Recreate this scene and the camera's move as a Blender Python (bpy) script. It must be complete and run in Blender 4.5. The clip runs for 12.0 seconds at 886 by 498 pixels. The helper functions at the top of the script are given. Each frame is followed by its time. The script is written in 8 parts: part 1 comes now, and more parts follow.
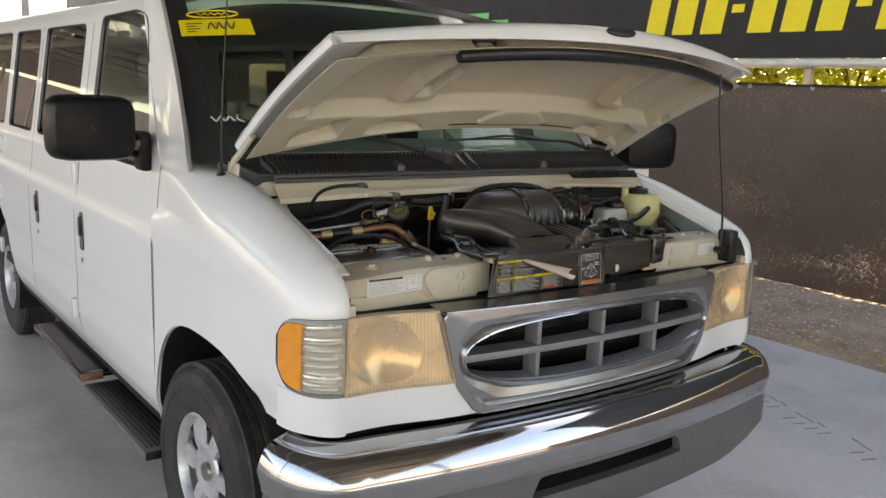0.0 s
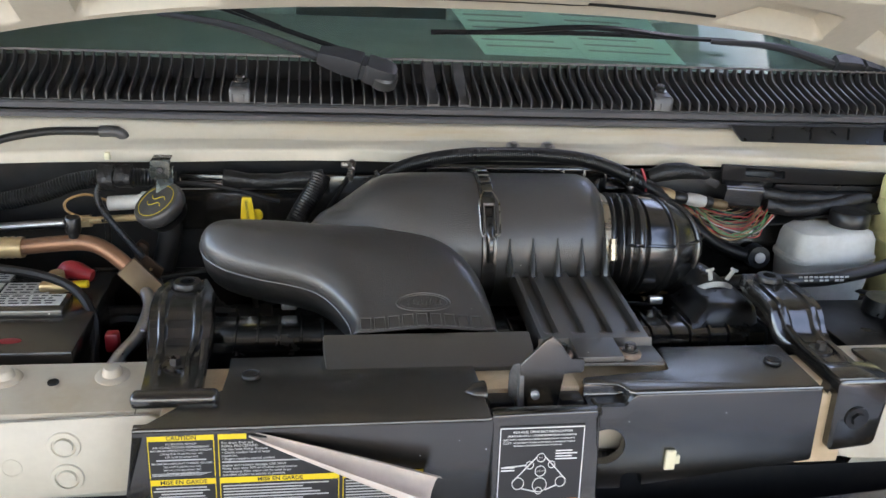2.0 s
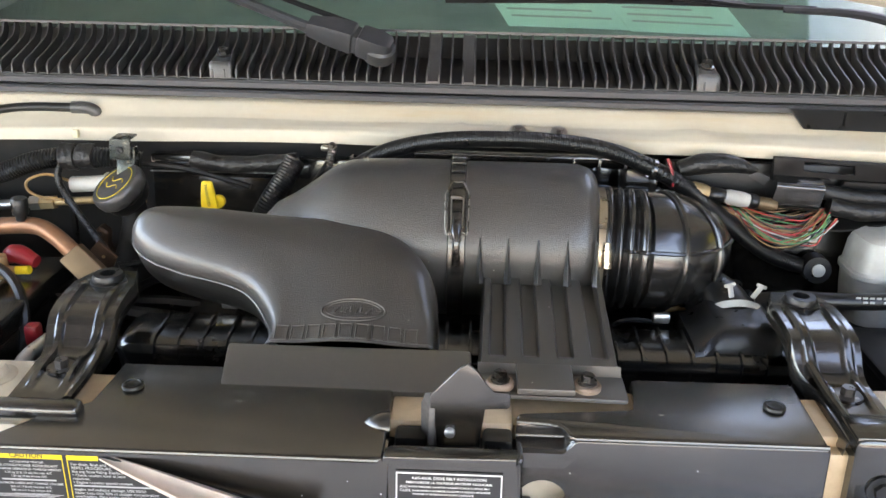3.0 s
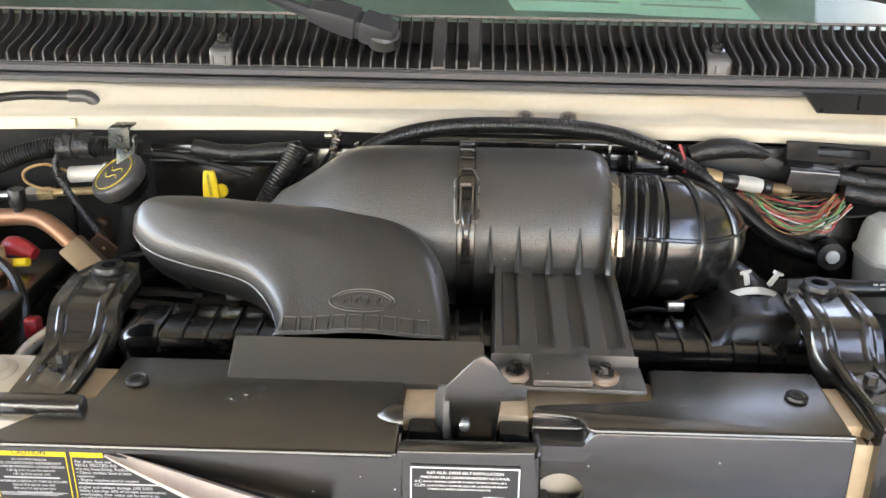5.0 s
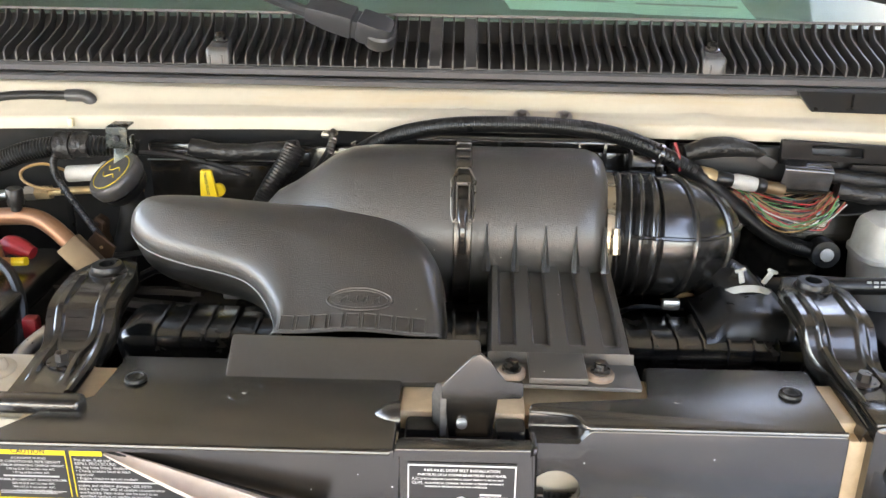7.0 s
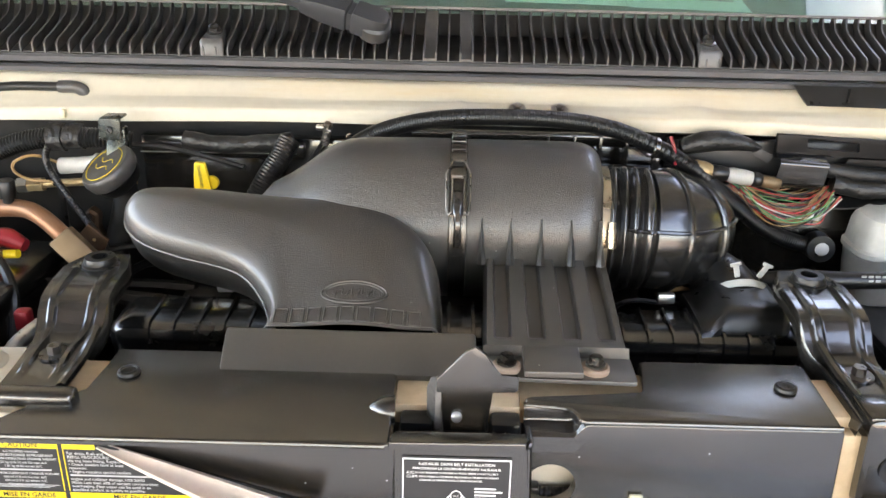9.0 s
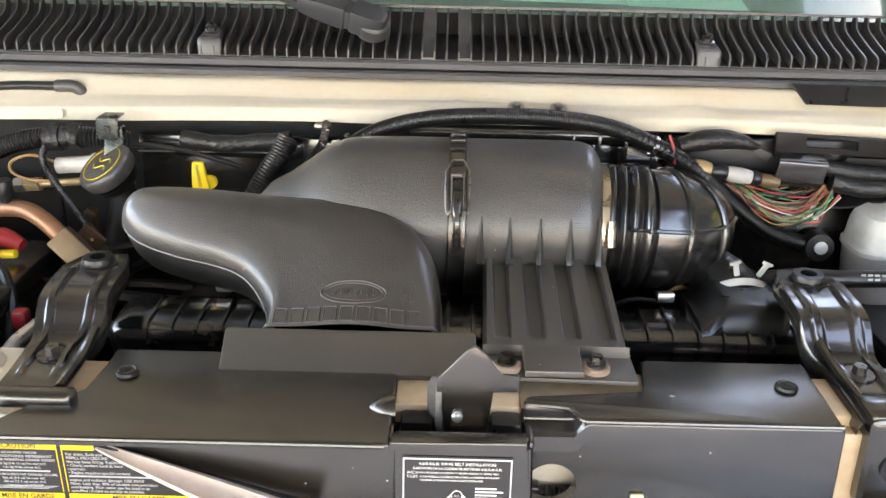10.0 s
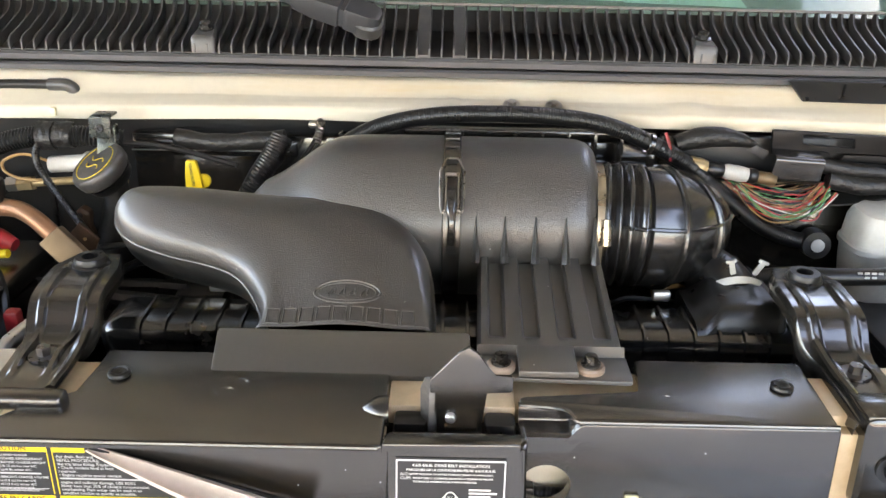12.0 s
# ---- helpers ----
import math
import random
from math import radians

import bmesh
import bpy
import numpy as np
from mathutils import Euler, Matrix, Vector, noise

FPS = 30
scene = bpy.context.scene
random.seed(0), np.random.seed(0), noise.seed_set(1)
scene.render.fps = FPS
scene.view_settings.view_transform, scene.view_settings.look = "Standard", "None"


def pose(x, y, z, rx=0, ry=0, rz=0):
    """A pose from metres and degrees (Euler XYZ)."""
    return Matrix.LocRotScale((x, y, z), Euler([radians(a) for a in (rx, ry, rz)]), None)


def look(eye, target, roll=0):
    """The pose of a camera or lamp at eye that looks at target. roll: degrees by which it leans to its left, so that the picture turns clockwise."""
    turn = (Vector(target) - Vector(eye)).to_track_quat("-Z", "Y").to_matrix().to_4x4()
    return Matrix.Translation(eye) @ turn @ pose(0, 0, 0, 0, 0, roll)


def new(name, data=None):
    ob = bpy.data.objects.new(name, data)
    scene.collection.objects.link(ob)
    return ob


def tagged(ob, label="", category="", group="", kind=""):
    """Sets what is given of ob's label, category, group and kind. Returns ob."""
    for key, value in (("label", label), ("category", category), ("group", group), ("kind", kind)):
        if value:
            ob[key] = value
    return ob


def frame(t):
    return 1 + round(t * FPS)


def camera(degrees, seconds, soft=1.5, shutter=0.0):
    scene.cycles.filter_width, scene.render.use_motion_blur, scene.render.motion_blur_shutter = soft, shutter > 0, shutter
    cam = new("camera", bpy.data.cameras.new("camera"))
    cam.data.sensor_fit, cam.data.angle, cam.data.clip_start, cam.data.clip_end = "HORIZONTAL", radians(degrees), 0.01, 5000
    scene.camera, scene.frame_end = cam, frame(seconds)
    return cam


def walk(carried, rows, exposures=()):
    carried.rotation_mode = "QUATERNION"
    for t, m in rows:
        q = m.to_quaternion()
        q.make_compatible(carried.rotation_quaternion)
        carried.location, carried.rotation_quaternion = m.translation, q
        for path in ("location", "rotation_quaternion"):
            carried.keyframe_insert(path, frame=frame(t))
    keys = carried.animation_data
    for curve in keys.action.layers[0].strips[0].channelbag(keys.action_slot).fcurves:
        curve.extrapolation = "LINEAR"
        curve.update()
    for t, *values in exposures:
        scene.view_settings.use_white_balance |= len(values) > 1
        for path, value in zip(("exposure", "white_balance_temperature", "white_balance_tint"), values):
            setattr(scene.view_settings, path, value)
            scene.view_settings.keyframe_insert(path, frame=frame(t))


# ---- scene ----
cam = camera(54.4, 12.0)
PATH = [
    (0, (-1.968, -1.82, 1.677), (-0.786, -0.247, 1.314), 2.6),
    (0.5, (-1.39, -1.55, 1.682), (-0.312, 0.083, 1.266), 2.3),
    (1, (-0.881, -1.206, 1.687), (0.003, 0.529, 1.232), 2.5),
    (1.5, (-0.455, -0.941, 1.687), (0.074, 0.903, 1.122), 3.7),
    (2, (-0.224, -0.695, 1.652), (0.073, 1.158, 0.961), 2.9),
    (2.5, (-0.05, -0.603, 1.625), (0.011, 1.26, 0.899), 2.1),
    (3, (0.008, -0.56, 1.623), (-0.039, 1.298, 0.885), 1.3),
    (5, (-0.007, -0.541, 1.612), (-0.044, 1.31, 0.855), 1.0),
    (5.5, (-0.008, -0.542, 1.615), (-0.042, 1.309, 0.857), 1.1),
    (6, (-0.007, -0.544, 1.617), (-0.039, 1.306, 0.859), 1.0),
    (6.5, (-0.006, -0.548, 1.616), (-0.037, 1.303, 0.858), 1.0),
    (7, (-0.007, -0.545, 1.615), (-0.036, 1.304, 0.853), 1.0),
    (9, (-0.008, -0.542, 1.613), (-0.023, 1.302, 0.838), 1.3),
    (9.5, (-0.009, -0.542, 1.612), (-0.02, 1.302, 0.837), 1.3),
    (10, (-0.011, -0.54, 1.612), (-0.018, 1.303, 0.836), 1.3),
    (10.5, (-0.012, -0.536, 1.612), (-0.019, 1.305, 0.831), 1.3),
    (11, (-0.009, -0.534, 1.614), (-0.017, 1.306, 0.831), 1.3),
    (11.5, (-0.007, -0.534, 1.614), (-0.014, 1.306, 0.831), 1.2),
    (12, (-0.006, -0.534, 1.613), (-0.011, 1.305, 0.829), 1.2),
]
EXPOSURES = [(0.0, 2.05, 9000, 18), (0.5, 2.12, 8800, 17), (1.0, 2.22, 8500, 15), (1.5, 2.72, 7500, 16), (2.0, 3.15, 7400, 20), (2.5, 3.6, 7500, 19), (3.0, 3.8, 7900, 20), (5.0, 4.0, 8400, 21), (12.0, 4.0, 8400, 21)]
walk(cam, [(t, look(eye, target, roll)) for t, eye, target, roll in PATH], EXPOSURES)

# ---- sky and sun ----
world = bpy.data.worlds.new("sky")
scene.world = world
world.use_nodes = True
wn = world.node_tree
sky = wn.nodes.new("ShaderNodeTexSky")
sky.sky_type = "NISHITA"
sky.sun_disc = False
sky.sun_elevation = radians(35)
sky.sun_rotation = radians(78)
sky.air_density, sky.dust_density, sky.ozone_density = 1.0, 0.5, 0.6
wn.nodes["Background"].inputs["Strength"].default_value = 0.15
wn.links.new(sky.outputs["Color"], wn.nodes["Background"].inputs["Color"])
sun_data = bpy.data.lights.new("sun", "SUN")
sun_data.energy, sun_data.angle, sun_data.color = 4.0, radians(0.5), (1.0, 0.95, 0.87)
sun = new("sun", sun_data)
SUN_FROM = Vector((math.sin(radians(78)) * math.cos(radians(35)), math.cos(radians(78)) * math.cos(radians(35)), math.sin(radians(35))))
sun.matrix_world = look(SUN_FROM * 30, (0, 0, 0))

# ---- materials ----
def material(name, color, rough=0.5, metal=0.0, var=0.12, scale=6.0, fine=0.05, fscale=90.0, bump=0.0, bscale=300.0,
             rvar=0.08, coat=0.0, dirt=None, dirt_amount=0.0, dirt_scale=5.0, per_object=0.0, spec=0.5, warp=0.0, wscale=9.0, crough=0.06, stint=None, specks=0.0, streak=None):
    m = bpy.data.materials.new(name)
    m.use_nodes = True
    nt = m.node_tree
    b = nt.nodes["Principled BSDF"]
    lk = nt.links.new
    co = nt.nodes.new("ShaderNodeTexCoord").outputs["Object"]

    def noise_node(s, detail=4.0, rough_=0.55):
        n = nt.nodes.new("ShaderNodeTexNoise")
        n.inputs["Scale"].default_value, n.inputs["Detail"].default_value, n.inputs["Roughness"].default_value = s, detail, rough_
        lk(co, n.inputs["Vector"])
        return n.outputs["Fac"]

    def rng(src, a, b_, c, d):
        r = nt.nodes.new("ShaderNodeMapRange")
        for k, v in zip(("From Min", "From Max", "To Min", "To Max"), (a, b_, c, d)):
            r.inputs[k].default_value = v
        lk(src, r.inputs["Value"])
        return r.outputs["Result"]

    def mul(a, b_):
        n = nt.nodes.new("ShaderNodeMath")
        n.operation = "MULTIPLY"
        lk(a, n.inputs[0])
        lk(b_, n.inputs[1])
        return n.outputs[0]

    big = noise_node(scale)
    small = noise_node(fscale, 2.0)
    val = mul(rng(big, 0.3, 0.7, 1 - var, 1 + var), rng(small, 0.3, 0.7, 1 - fine, 1 + fine))
    if per_object:
        oi = nt.nodes.new("ShaderNodeObjectInfo")
        val = mul(val, rng(oi.outputs["Random"], 0, 1, 1 - per_object, 1 + per_object))
    mix = nt.nodes.new("ShaderNodeVectorMath")
    mix.operation = "SCALE"
    mix.inputs[0].default_value = color[:3]
    lk(val, mix.inputs["Scale"])
    out = mix.outputs[0]
    if dirt:
        dm = nt.nodes.new("ShaderNodeMix")
        dm.data_type = "RGBA"
        dn = noise_node(dirt_scale, 6.0, 0.65)
        if streak:
            sm = nt.nodes.new("ShaderNodeVectorMath")
            sm.operation = "MULTIPLY"
            sm.inputs[1].default_value = streak
            lk(co, sm.inputs[0])
            lk(sm.outputs[0], dn.node.inputs["Vector"])
        lk(rng(dn, 0.5, 0.72, 0.0, dirt_amount), dm.inputs["Factor"])
        lk(out, dm.inputs["A"])
        dm.inputs["B"].default_value = (*dirt, 1)
        out = dm.outputs["Result"]
    if specks:
        # sparse pale dust flecks
        vo = nt.nodes.new("ShaderNodeTexVoronoi")
        vo.inputs["Scale"].default_value = specks
        lk(co, vo.inputs["Vector"])
        sep = nt.nodes.new("ShaderNodeSeparateColor")
        lk(vo.outputs["Color"], sep.inputs[0])
        fl = mul(rng(vo.outputs["Distance"], 0.062, 0.035, 0.0, 1.0), rng(sep.outputs[0], 0.86, 0.865, 0.0, 1.0))
        fm = nt.nodes.new("ShaderNodeMix")
        fm.data_type = "RGBA"
        lk(fl, fm.inputs["Factor"])
        lk(out, fm.inputs["A"])
        fm.inputs["B"].default_value = (0.75, 0.73, 0.68, 1)
        out = fm.outputs["Result"]
    lk(out, b.inputs["Base Color"])
    lk(rng(noise_node(scale * 2.3), 0.3, 0.7, max(0.02, rough - rvar), min(1, rough + rvar)), b.inputs["Roughness"])
    b.inputs["Metallic"].default_value = metal
    b.inputs["Coat Weight"].default_value = coat
    b.inputs["Coat Roughness"].default_value = crough
    if stint:
        b.inputs["Specular Tint"].default_value = (*stint, 1)
    b.inputs["Specular IOR Level"].default_value = spec
    if bump:
        bn = nt.nodes.new("ShaderNodeBump")
        bn.inputs["Strength"].default_value = bump
        bn.inputs["Distance"].default_value = 0.002
        lk(noise_node(bscale, 3.0), bn.inputs["Height"])
        lk(bn.outputs["Normal"], b.inputs["Normal"])
        if warp:
            bw = nt.nodes.new("ShaderNodeBump")
            bw.inputs["Strength"].default_value = 1.0
            bw.inputs["Distance"].default_value = warp
            lk(noise_node(wscale, 1.0), bw.inputs["Height"])
            lk(bw.outputs["Normal"], bn.inputs["Normal"])
    return m


def gloss_share(nt, base):
    """Share of mirror gloss: base seen square on, rising to one at a glancing view."""
    lw = nt.nodes.new("ShaderNodeLayerWeight")
    lw.inputs["Blend"].default_value = 0.5
    pw = nt.nodes.new("ShaderNodeMath")
    pw.operation = "POWER"
    pw.inputs[1].default_value = 5.0
    nt.links.new(lw.outputs["Facing"], pw.inputs[0])
    ma = nt.nodes.new("ShaderNodeMath")
    ma.operation = "MULTIPLY_ADD"
    ma.inputs[1].default_value, ma.inputs[2].default_value = 1 - base, base
    nt.links.new(pw.outputs[0], ma.inputs[0])
    return ma.outputs[0]


def glass(name, tint, gloss_rough=0.0, base=0.04):
    m = bpy.data.materials.new(name)
    m.use_nodes = True
    nt = m.node_tree
    nt.nodes.remove(nt.nodes["Principled BSDF"])
    tr = nt.nodes.new("ShaderNodeBsdfTransparent")
    tr.inputs["Color"].default_value = (*tint, 1)
    gl = nt.nodes.new("ShaderNodeBsdfGlossy")
    gl.inputs["Roughness"].default_value = gloss_rough
    mx = nt.nodes.new("ShaderNodeMixShader")
    nt.links.new(gloss_share(nt, base), mx.inputs[0])
    nt.links.new(tr.outputs[0], mx.inputs[1])
    nt.links.new(gl.outputs[0], mx.inputs[2])
    nt.links.new(mx.outputs[0], nt.nodes["Material Output"].inputs["Surface"])
    return m


def clear_lens(name, tint, haze, flutes=0.0):
    """Lamp lens: tinted clear plastic with some haze and a glossy face."""
    m = bpy.data.materials.new(name)
    m.use_nodes = True
    nt = m.node_tree
    b = nt.nodes["Principled BSDF"]
    b.inputs["Base Color"].default_value = (tint[0] * 0.8, tint[1] * 0.8, tint[2] * 0.8, 1)
    b.inputs["Roughness"].default_value = 0.12
    tr = nt.nodes.new("ShaderNodeBsdfTransparent")
    tr.inputs["Color"].default_value = (*tint, 1)
    no = nt.nodes.new("ShaderNodeTexNoise")
    no.inputs["Scale"].default_value = 14.0
    nt.links.new(nt.nodes.new("ShaderNodeTexCoord").outputs["Object"], no.inputs["Vector"])
    mr = nt.nodes.new("ShaderNodeMapRange")
    mr.inputs["To Min"].default_value, mr.inputs["To Max"].default_value = haze * 0.6, haze * 1.4
    nt.links.new(no.outputs["Fac"], mr.inputs["Value"])
    if flutes:
        wv = nt.nodes.new("ShaderNodeTexWave")
        wv.inputs["Scale"].default_value, wv.inputs["Distortion"].default_value = flutes, 0.0
        nt.links.new(nt.nodes.new("ShaderNodeTexCoord").outputs["Object"], wv.inputs["Vector"])
        nt.links.new(wv.outputs["Fac"], mr.inputs["Value"])
        mr.inputs["To Min"].default_value, mr.inputs["To Max"].default_value = haze * 0.6, haze * 1.45
    mx = nt.nodes.new("ShaderNodeMixShader")
    nt.links.new(mr.outputs[0], mx.inputs[0])
    nt.links.new(tr.outputs[0], mx.inputs[1])
    nt.links.new(b.outputs[0], mx.inputs[2])
    gl = nt.nodes.new("ShaderNodeBsdfGlossy")
    gl.inputs["Roughness"].default_value = 0.06
    m2 = nt.nodes.new("ShaderNodeMixShader")
    nt.links.new(gloss_share(nt, 0.04), m2.inputs[0])
    nt.links.new(mx.outputs[0], m2.inputs[1])
    nt.links.new(gl.outputs[0], m2.inputs[2])
    nt.links.new(m2.outputs[0], nt.nodes["Material Output"].inputs["Surface"])
    return m


def thin_paper(name, color):
    """Thin paper that lets half of the light through."""
    m = material(name, color, 0.6, var=0.04, scale=12)
    nt = m.node_tree
    tl = nt.nodes.new("ShaderNodeBsdfTranslucent")
    tl.inputs["Color"].default_value = (*color, 1)
    mx = nt.nodes.new("ShaderNodeMixShader")
    mx.inputs[0].default_value = 0.45
    nt.links.new(nt.nodes["Principled BSDF"].outputs[0], mx.inputs[1])
    nt.links.new(tl.outputs[0], mx.inputs[2])
    nt.links.new(mx.outputs[0], nt.nodes["Material Output"].inputs["Surface"])
    return m


WHITE = material("white_van_paint", (0.80, 0.81, 0.815), 0.50, var=0.012, scale=0.8, fine=0.004, coat=0.9, crough=0.05, rvar=0.0)
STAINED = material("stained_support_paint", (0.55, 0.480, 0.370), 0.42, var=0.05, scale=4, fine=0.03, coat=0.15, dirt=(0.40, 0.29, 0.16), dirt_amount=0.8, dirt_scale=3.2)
CREAM = material("aged_white_paint", (0.59, 0.54, 0.435), 0.42, var=0.05, scale=4, fine=0.03, coat=0.15, dirt=(0.42, 0.31, 0.17), dirt_amount=0.45, dirt_scale=5.0)
FLANGE = material("streaked_cowl_paint", (0.51, 0.46, 0.36), 0.38, var=0.05, scale=5, fine=0.03, coat=0.2, dirt=(0.46, 0.33, 0.17), dirt_amount=0.6, dirt_scale=16.0, streak=(0.16, 1.0, 1.0))
# white van paint with the shade under the hood put into its colour, plus dirt
HOODIN = material("shaded_white_hood_paint", (0.49, 0.44, 0.345), 0.5, var=0.05, scale=3, fine=0.03, dirt=(0.45, 0.38, 0.27), dirt_amount=0.3, dirt_scale=4.0)
BLACK = material("black_satin_plastic", (0.0075, 0.0066, 0.0055), 0.24, spec=1.0, coat=0.8, crough=0.25, specks=75, stint=(1.0, 0.95, 0.88), var=0.12, scale=14, fine=0.1, fscale=260, bump=0.09, bscale=900, rvar=0.0, warp=0.010, wscale=7.0)
DUCT = material("grained_black_plastic", (0.007, 0.0062, 0.0054), 0.36, spec=1.0, coat=1.0, crough=0.30, specks=70, stint=(1.0, 0.95, 0.88), var=0.03, scale=5, fine=0.25, fscale=420, bump=0.8, bscale=760, rvar=0.0)
GLOSSBLACK = material("gloss_black_steel", (0.013, 0.0115, 0.0095), 0.19, var=0.15, scale=20, spec=0.7, coat=0.5, bump=0.04, bscale=60, dirt=(0.10, 0.07, 0.045), dirt_amount=0.06, dirt_scale=25.0)
MATTE = material("matte_black_plastic", (0.030, 0.0275, 0.024), 0.46, spec=1.0, coat=0.8, crough=0.36, specks=80, stint=(1.0, 0.95, 0.88), var=0.10, scale=14, fine=0.08, fscale=260, bump=0.08, bscale=900, rvar=0.0)
TAPE = material("wrinkled_black_tape", (0.010, 0.0098, 0.0095), 0.40, var=0.2, scale=40, bump=0.9, bscale=160, rvar=0.1)
TANK = material("satin_black_tank", (0.007, 0.0065, 0.006), 0.22, var=0.1, scale=16, spec=0.9, coat=0.6, crough=0.15, bump=0.05, bscale=300)
RUBBER = material("black_rubber", (0.007, 0.007, 0.007), 0.34, var=0.15, scale=25, fine=0.1, fscale=300, bump=0.1, bscale=400)
TYRE = material("tyre_rubber", (0.03, 0.029, 0.028), 0.75, var=0.2, scale=8, fine=0.1, bump=0.2, bscale=150, dirt=(0.16, 0.14, 0.12), dirt_amount=0.4, dirt_scale=6)
COWL = material("weathered_cowl_plastic", (0.040, 0.039, 0.038), 0.36, spec=0.8, var=0.15, scale=20, fine=0.1, fscale=300, bump=0.1, bscale=400, dirt=(0.14, 0.12, 0.10), dirt_amount=0.3, dirt_scale=30)
COWLBASE = material("dusty_cowl_tray", (0.018, 0.0175, 0.017), 0.5, var=0.25, scale=10, fine=0.1, fscale=200, dirt=(0.08, 0.07, 0.06), dirt_amount=0.25, dirt_scale=18)
WIPERGREY = material("faded_wiper_plastic", (0.0300, 0.0312, 0.0336), 0.45, var=0.12, scale=30, bump=0.1, bscale=500)
# near-black with faint brown mottling, for the bay, wheel wells and hidden backs
DARK = material("mottled_near_black", (0.006, 0.0055, 0.005), 0.7, var=0.4, scale=12, dirt=(0.03, 0.02, 0.012), dirt_amount=0.5, dirt_scale=10)
CHROME = material("chrome", (0.52, 0.52, 0.525), 0.06, 1.0, var=0.02, fine=0.0, rvar=0.03, dirt=(0.55, 0.52, 0.48), dirt_amount=0.2, dirt_scale=14)
GRILLEGREY = material("grille_grey_plastic", (0.23, 0.24, 0.25), 0.4, 0.25, var=0.06, scale=8, dirt=(0.3, 0.28, 0.25), dirt_amount=0.2, dirt_scale=12)
GRILLECHROME = material("satin_chrome_plastic", (0.34, 0.345, 0.355), 0.22, 0.8, var=0.05, scale=5, rvar=0.06, dirt=(0.35, 0.32, 0.28), dirt_amount=0.25, dirt_scale=9)
VALANCE = material("grey_valance_plastic", (0.125, 0.125, 0.122), 0.55, var=0.08, scale=6, bump=0.15, bscale=300)
STEEL = material("zinc_steel", (0.45, 0.43, 0.40), 0.35, 1.0, var=0.15, scale=30, dirt=(0.25, 0.2, 0.14), dirt_amount=0.4, dirt_scale=40)
ALU = material("bare_aluminium", (0.62, 0.62, 0.62), 0.35, 1.0, var=0.1, scale=30)
COPPER = material("copper_pipe", (0.30, 0.155, 0.09), 0.46, 0.7, var=0.15, scale=20, dirt=(0.2, 0.12, 0.07), dirt_amount=0.5, dirt_scale=18)
BRASS = material("brass_fitting", (0.50, 0.36, 0.19), 0.42, 0.55, var=0.15, scale=30)
CLAMP = material("worm_clamp_steel", (0.42, 0.36, 0.27), 0.3, 0.9, var=0.1, scale=30)
BAIL = material("bail_wire_steel", (0.30, 0.28, 0.25), 0.3, 1.0, var=0.1, scale=30)
MOUNT = material("tan_mount_rubber", (0.30, 0.22, 0.165), 0.55, var=0.15, scale=60, dirt=(0.12, 0.08, 0.06), dirt_amount=0.4, dirt_scale=90)
TANSTEEL = material("tan_primer_steel", (0.62, 0.47, 0.30), 0.5, var=0.1, scale=9, dirt=(0.3, 0.2, 0.1), dirt_amount=0.4, dirt_scale=20)
BLOCKTAN = material("dull_brass_block", (0.17, 0.115, 0.065), 0.45, 0.5, var=0.1, scale=20)
YELLOW = material("yellow_plastic", (0.80, 0.55, 0.02), 0.4, var=0.06, scale=40)
RED = material("red_plastic", (0.28, 0.014, 0.02), 0.4, var=0.1, scale=40)
GREENW = material("green_wire", (0.05, 0.24, 0.08), 0.45)
WHITEPL = material("white_plastic", (0.47, 0.47, 0.44), 0.4, var=0.06, scale=30, dirt=(0.35, 0.3, 0.22), dirt_amount=0.3, dirt_scale=25)
BOTTLE = material("aged_reservoir_plastic", (0.62, 0.56, 0.28), 0.35, var=0.1, scale=8, dirt=(0.4, 0.3, 0.1), dirt_amount=0.3, dirt_scale=10)
PAPER = material("label_white", (0.72, 0.71, 0.67), 0.5, var=0.04, scale=30)
PEEL = material("label_backing", (0.66, 0.56, 0.48), 0.45, var=0.06, scale=14, dirt=(0.4, 0.32, 0.25), dirt_amount=0.4, dirt_scale=18)
INK = material("label_black", (0.02, 0.02, 0.02), 0.45, var=0.05)
PRINT = material("label_grey_print", (0.45, 0.45, 0.44), 0.5, var=0.05)
LABELYELLOW = material("label_yellow", (0.78, 0.56, 0.02), 0.45, var=0.05)
LABELORANGE = material("label_orange", (0.55, 0.16, 0.03), 0.5, var=0.08)
LABELRED = material("label_red", (0.6, 0.04, 0.05), 0.5)
MINT = thin_paper("mint_paper", (0.72, 0.90, 0.84))
GLASS = glass("tinted_windshield", (0.80, 0.88, 0.84), base=0.04)
SIDEGLASS = glass("dark_side_glass", (0.22, 0.23, 0.22), base=0.09)
LENS = clear_lens("hazed_headlight_lens", (1.0, 0.91, 0.77), 0.17, 30.0)
CLEARLENS = clear_lens("clear_marker_lens", (0.97, 0.95, 0.90), 0.10)
CLIPCREAM = material("pale_cream_plastic", (0.72, 0.66, 0.45), 0.45, var=0.05)
AMBER = material("amber_lens", (0.85, 0.30, 0.02), 0.2, var=0.08, scale=30, coat=0.5)
REFLECTOR = material("lamp_reflector", (0.97, 0.89, 0.77), 0.22, 1.0, var=0.05, scale=20)
RIM = material("silver_wheel_paint", (0.60, 0.61, 0.62), 0.35, 0.5, var=0.06, scale=12, dirt=(0.2, 0.18, 0.15), dirt_amount=0.4, dirt_scale=16)
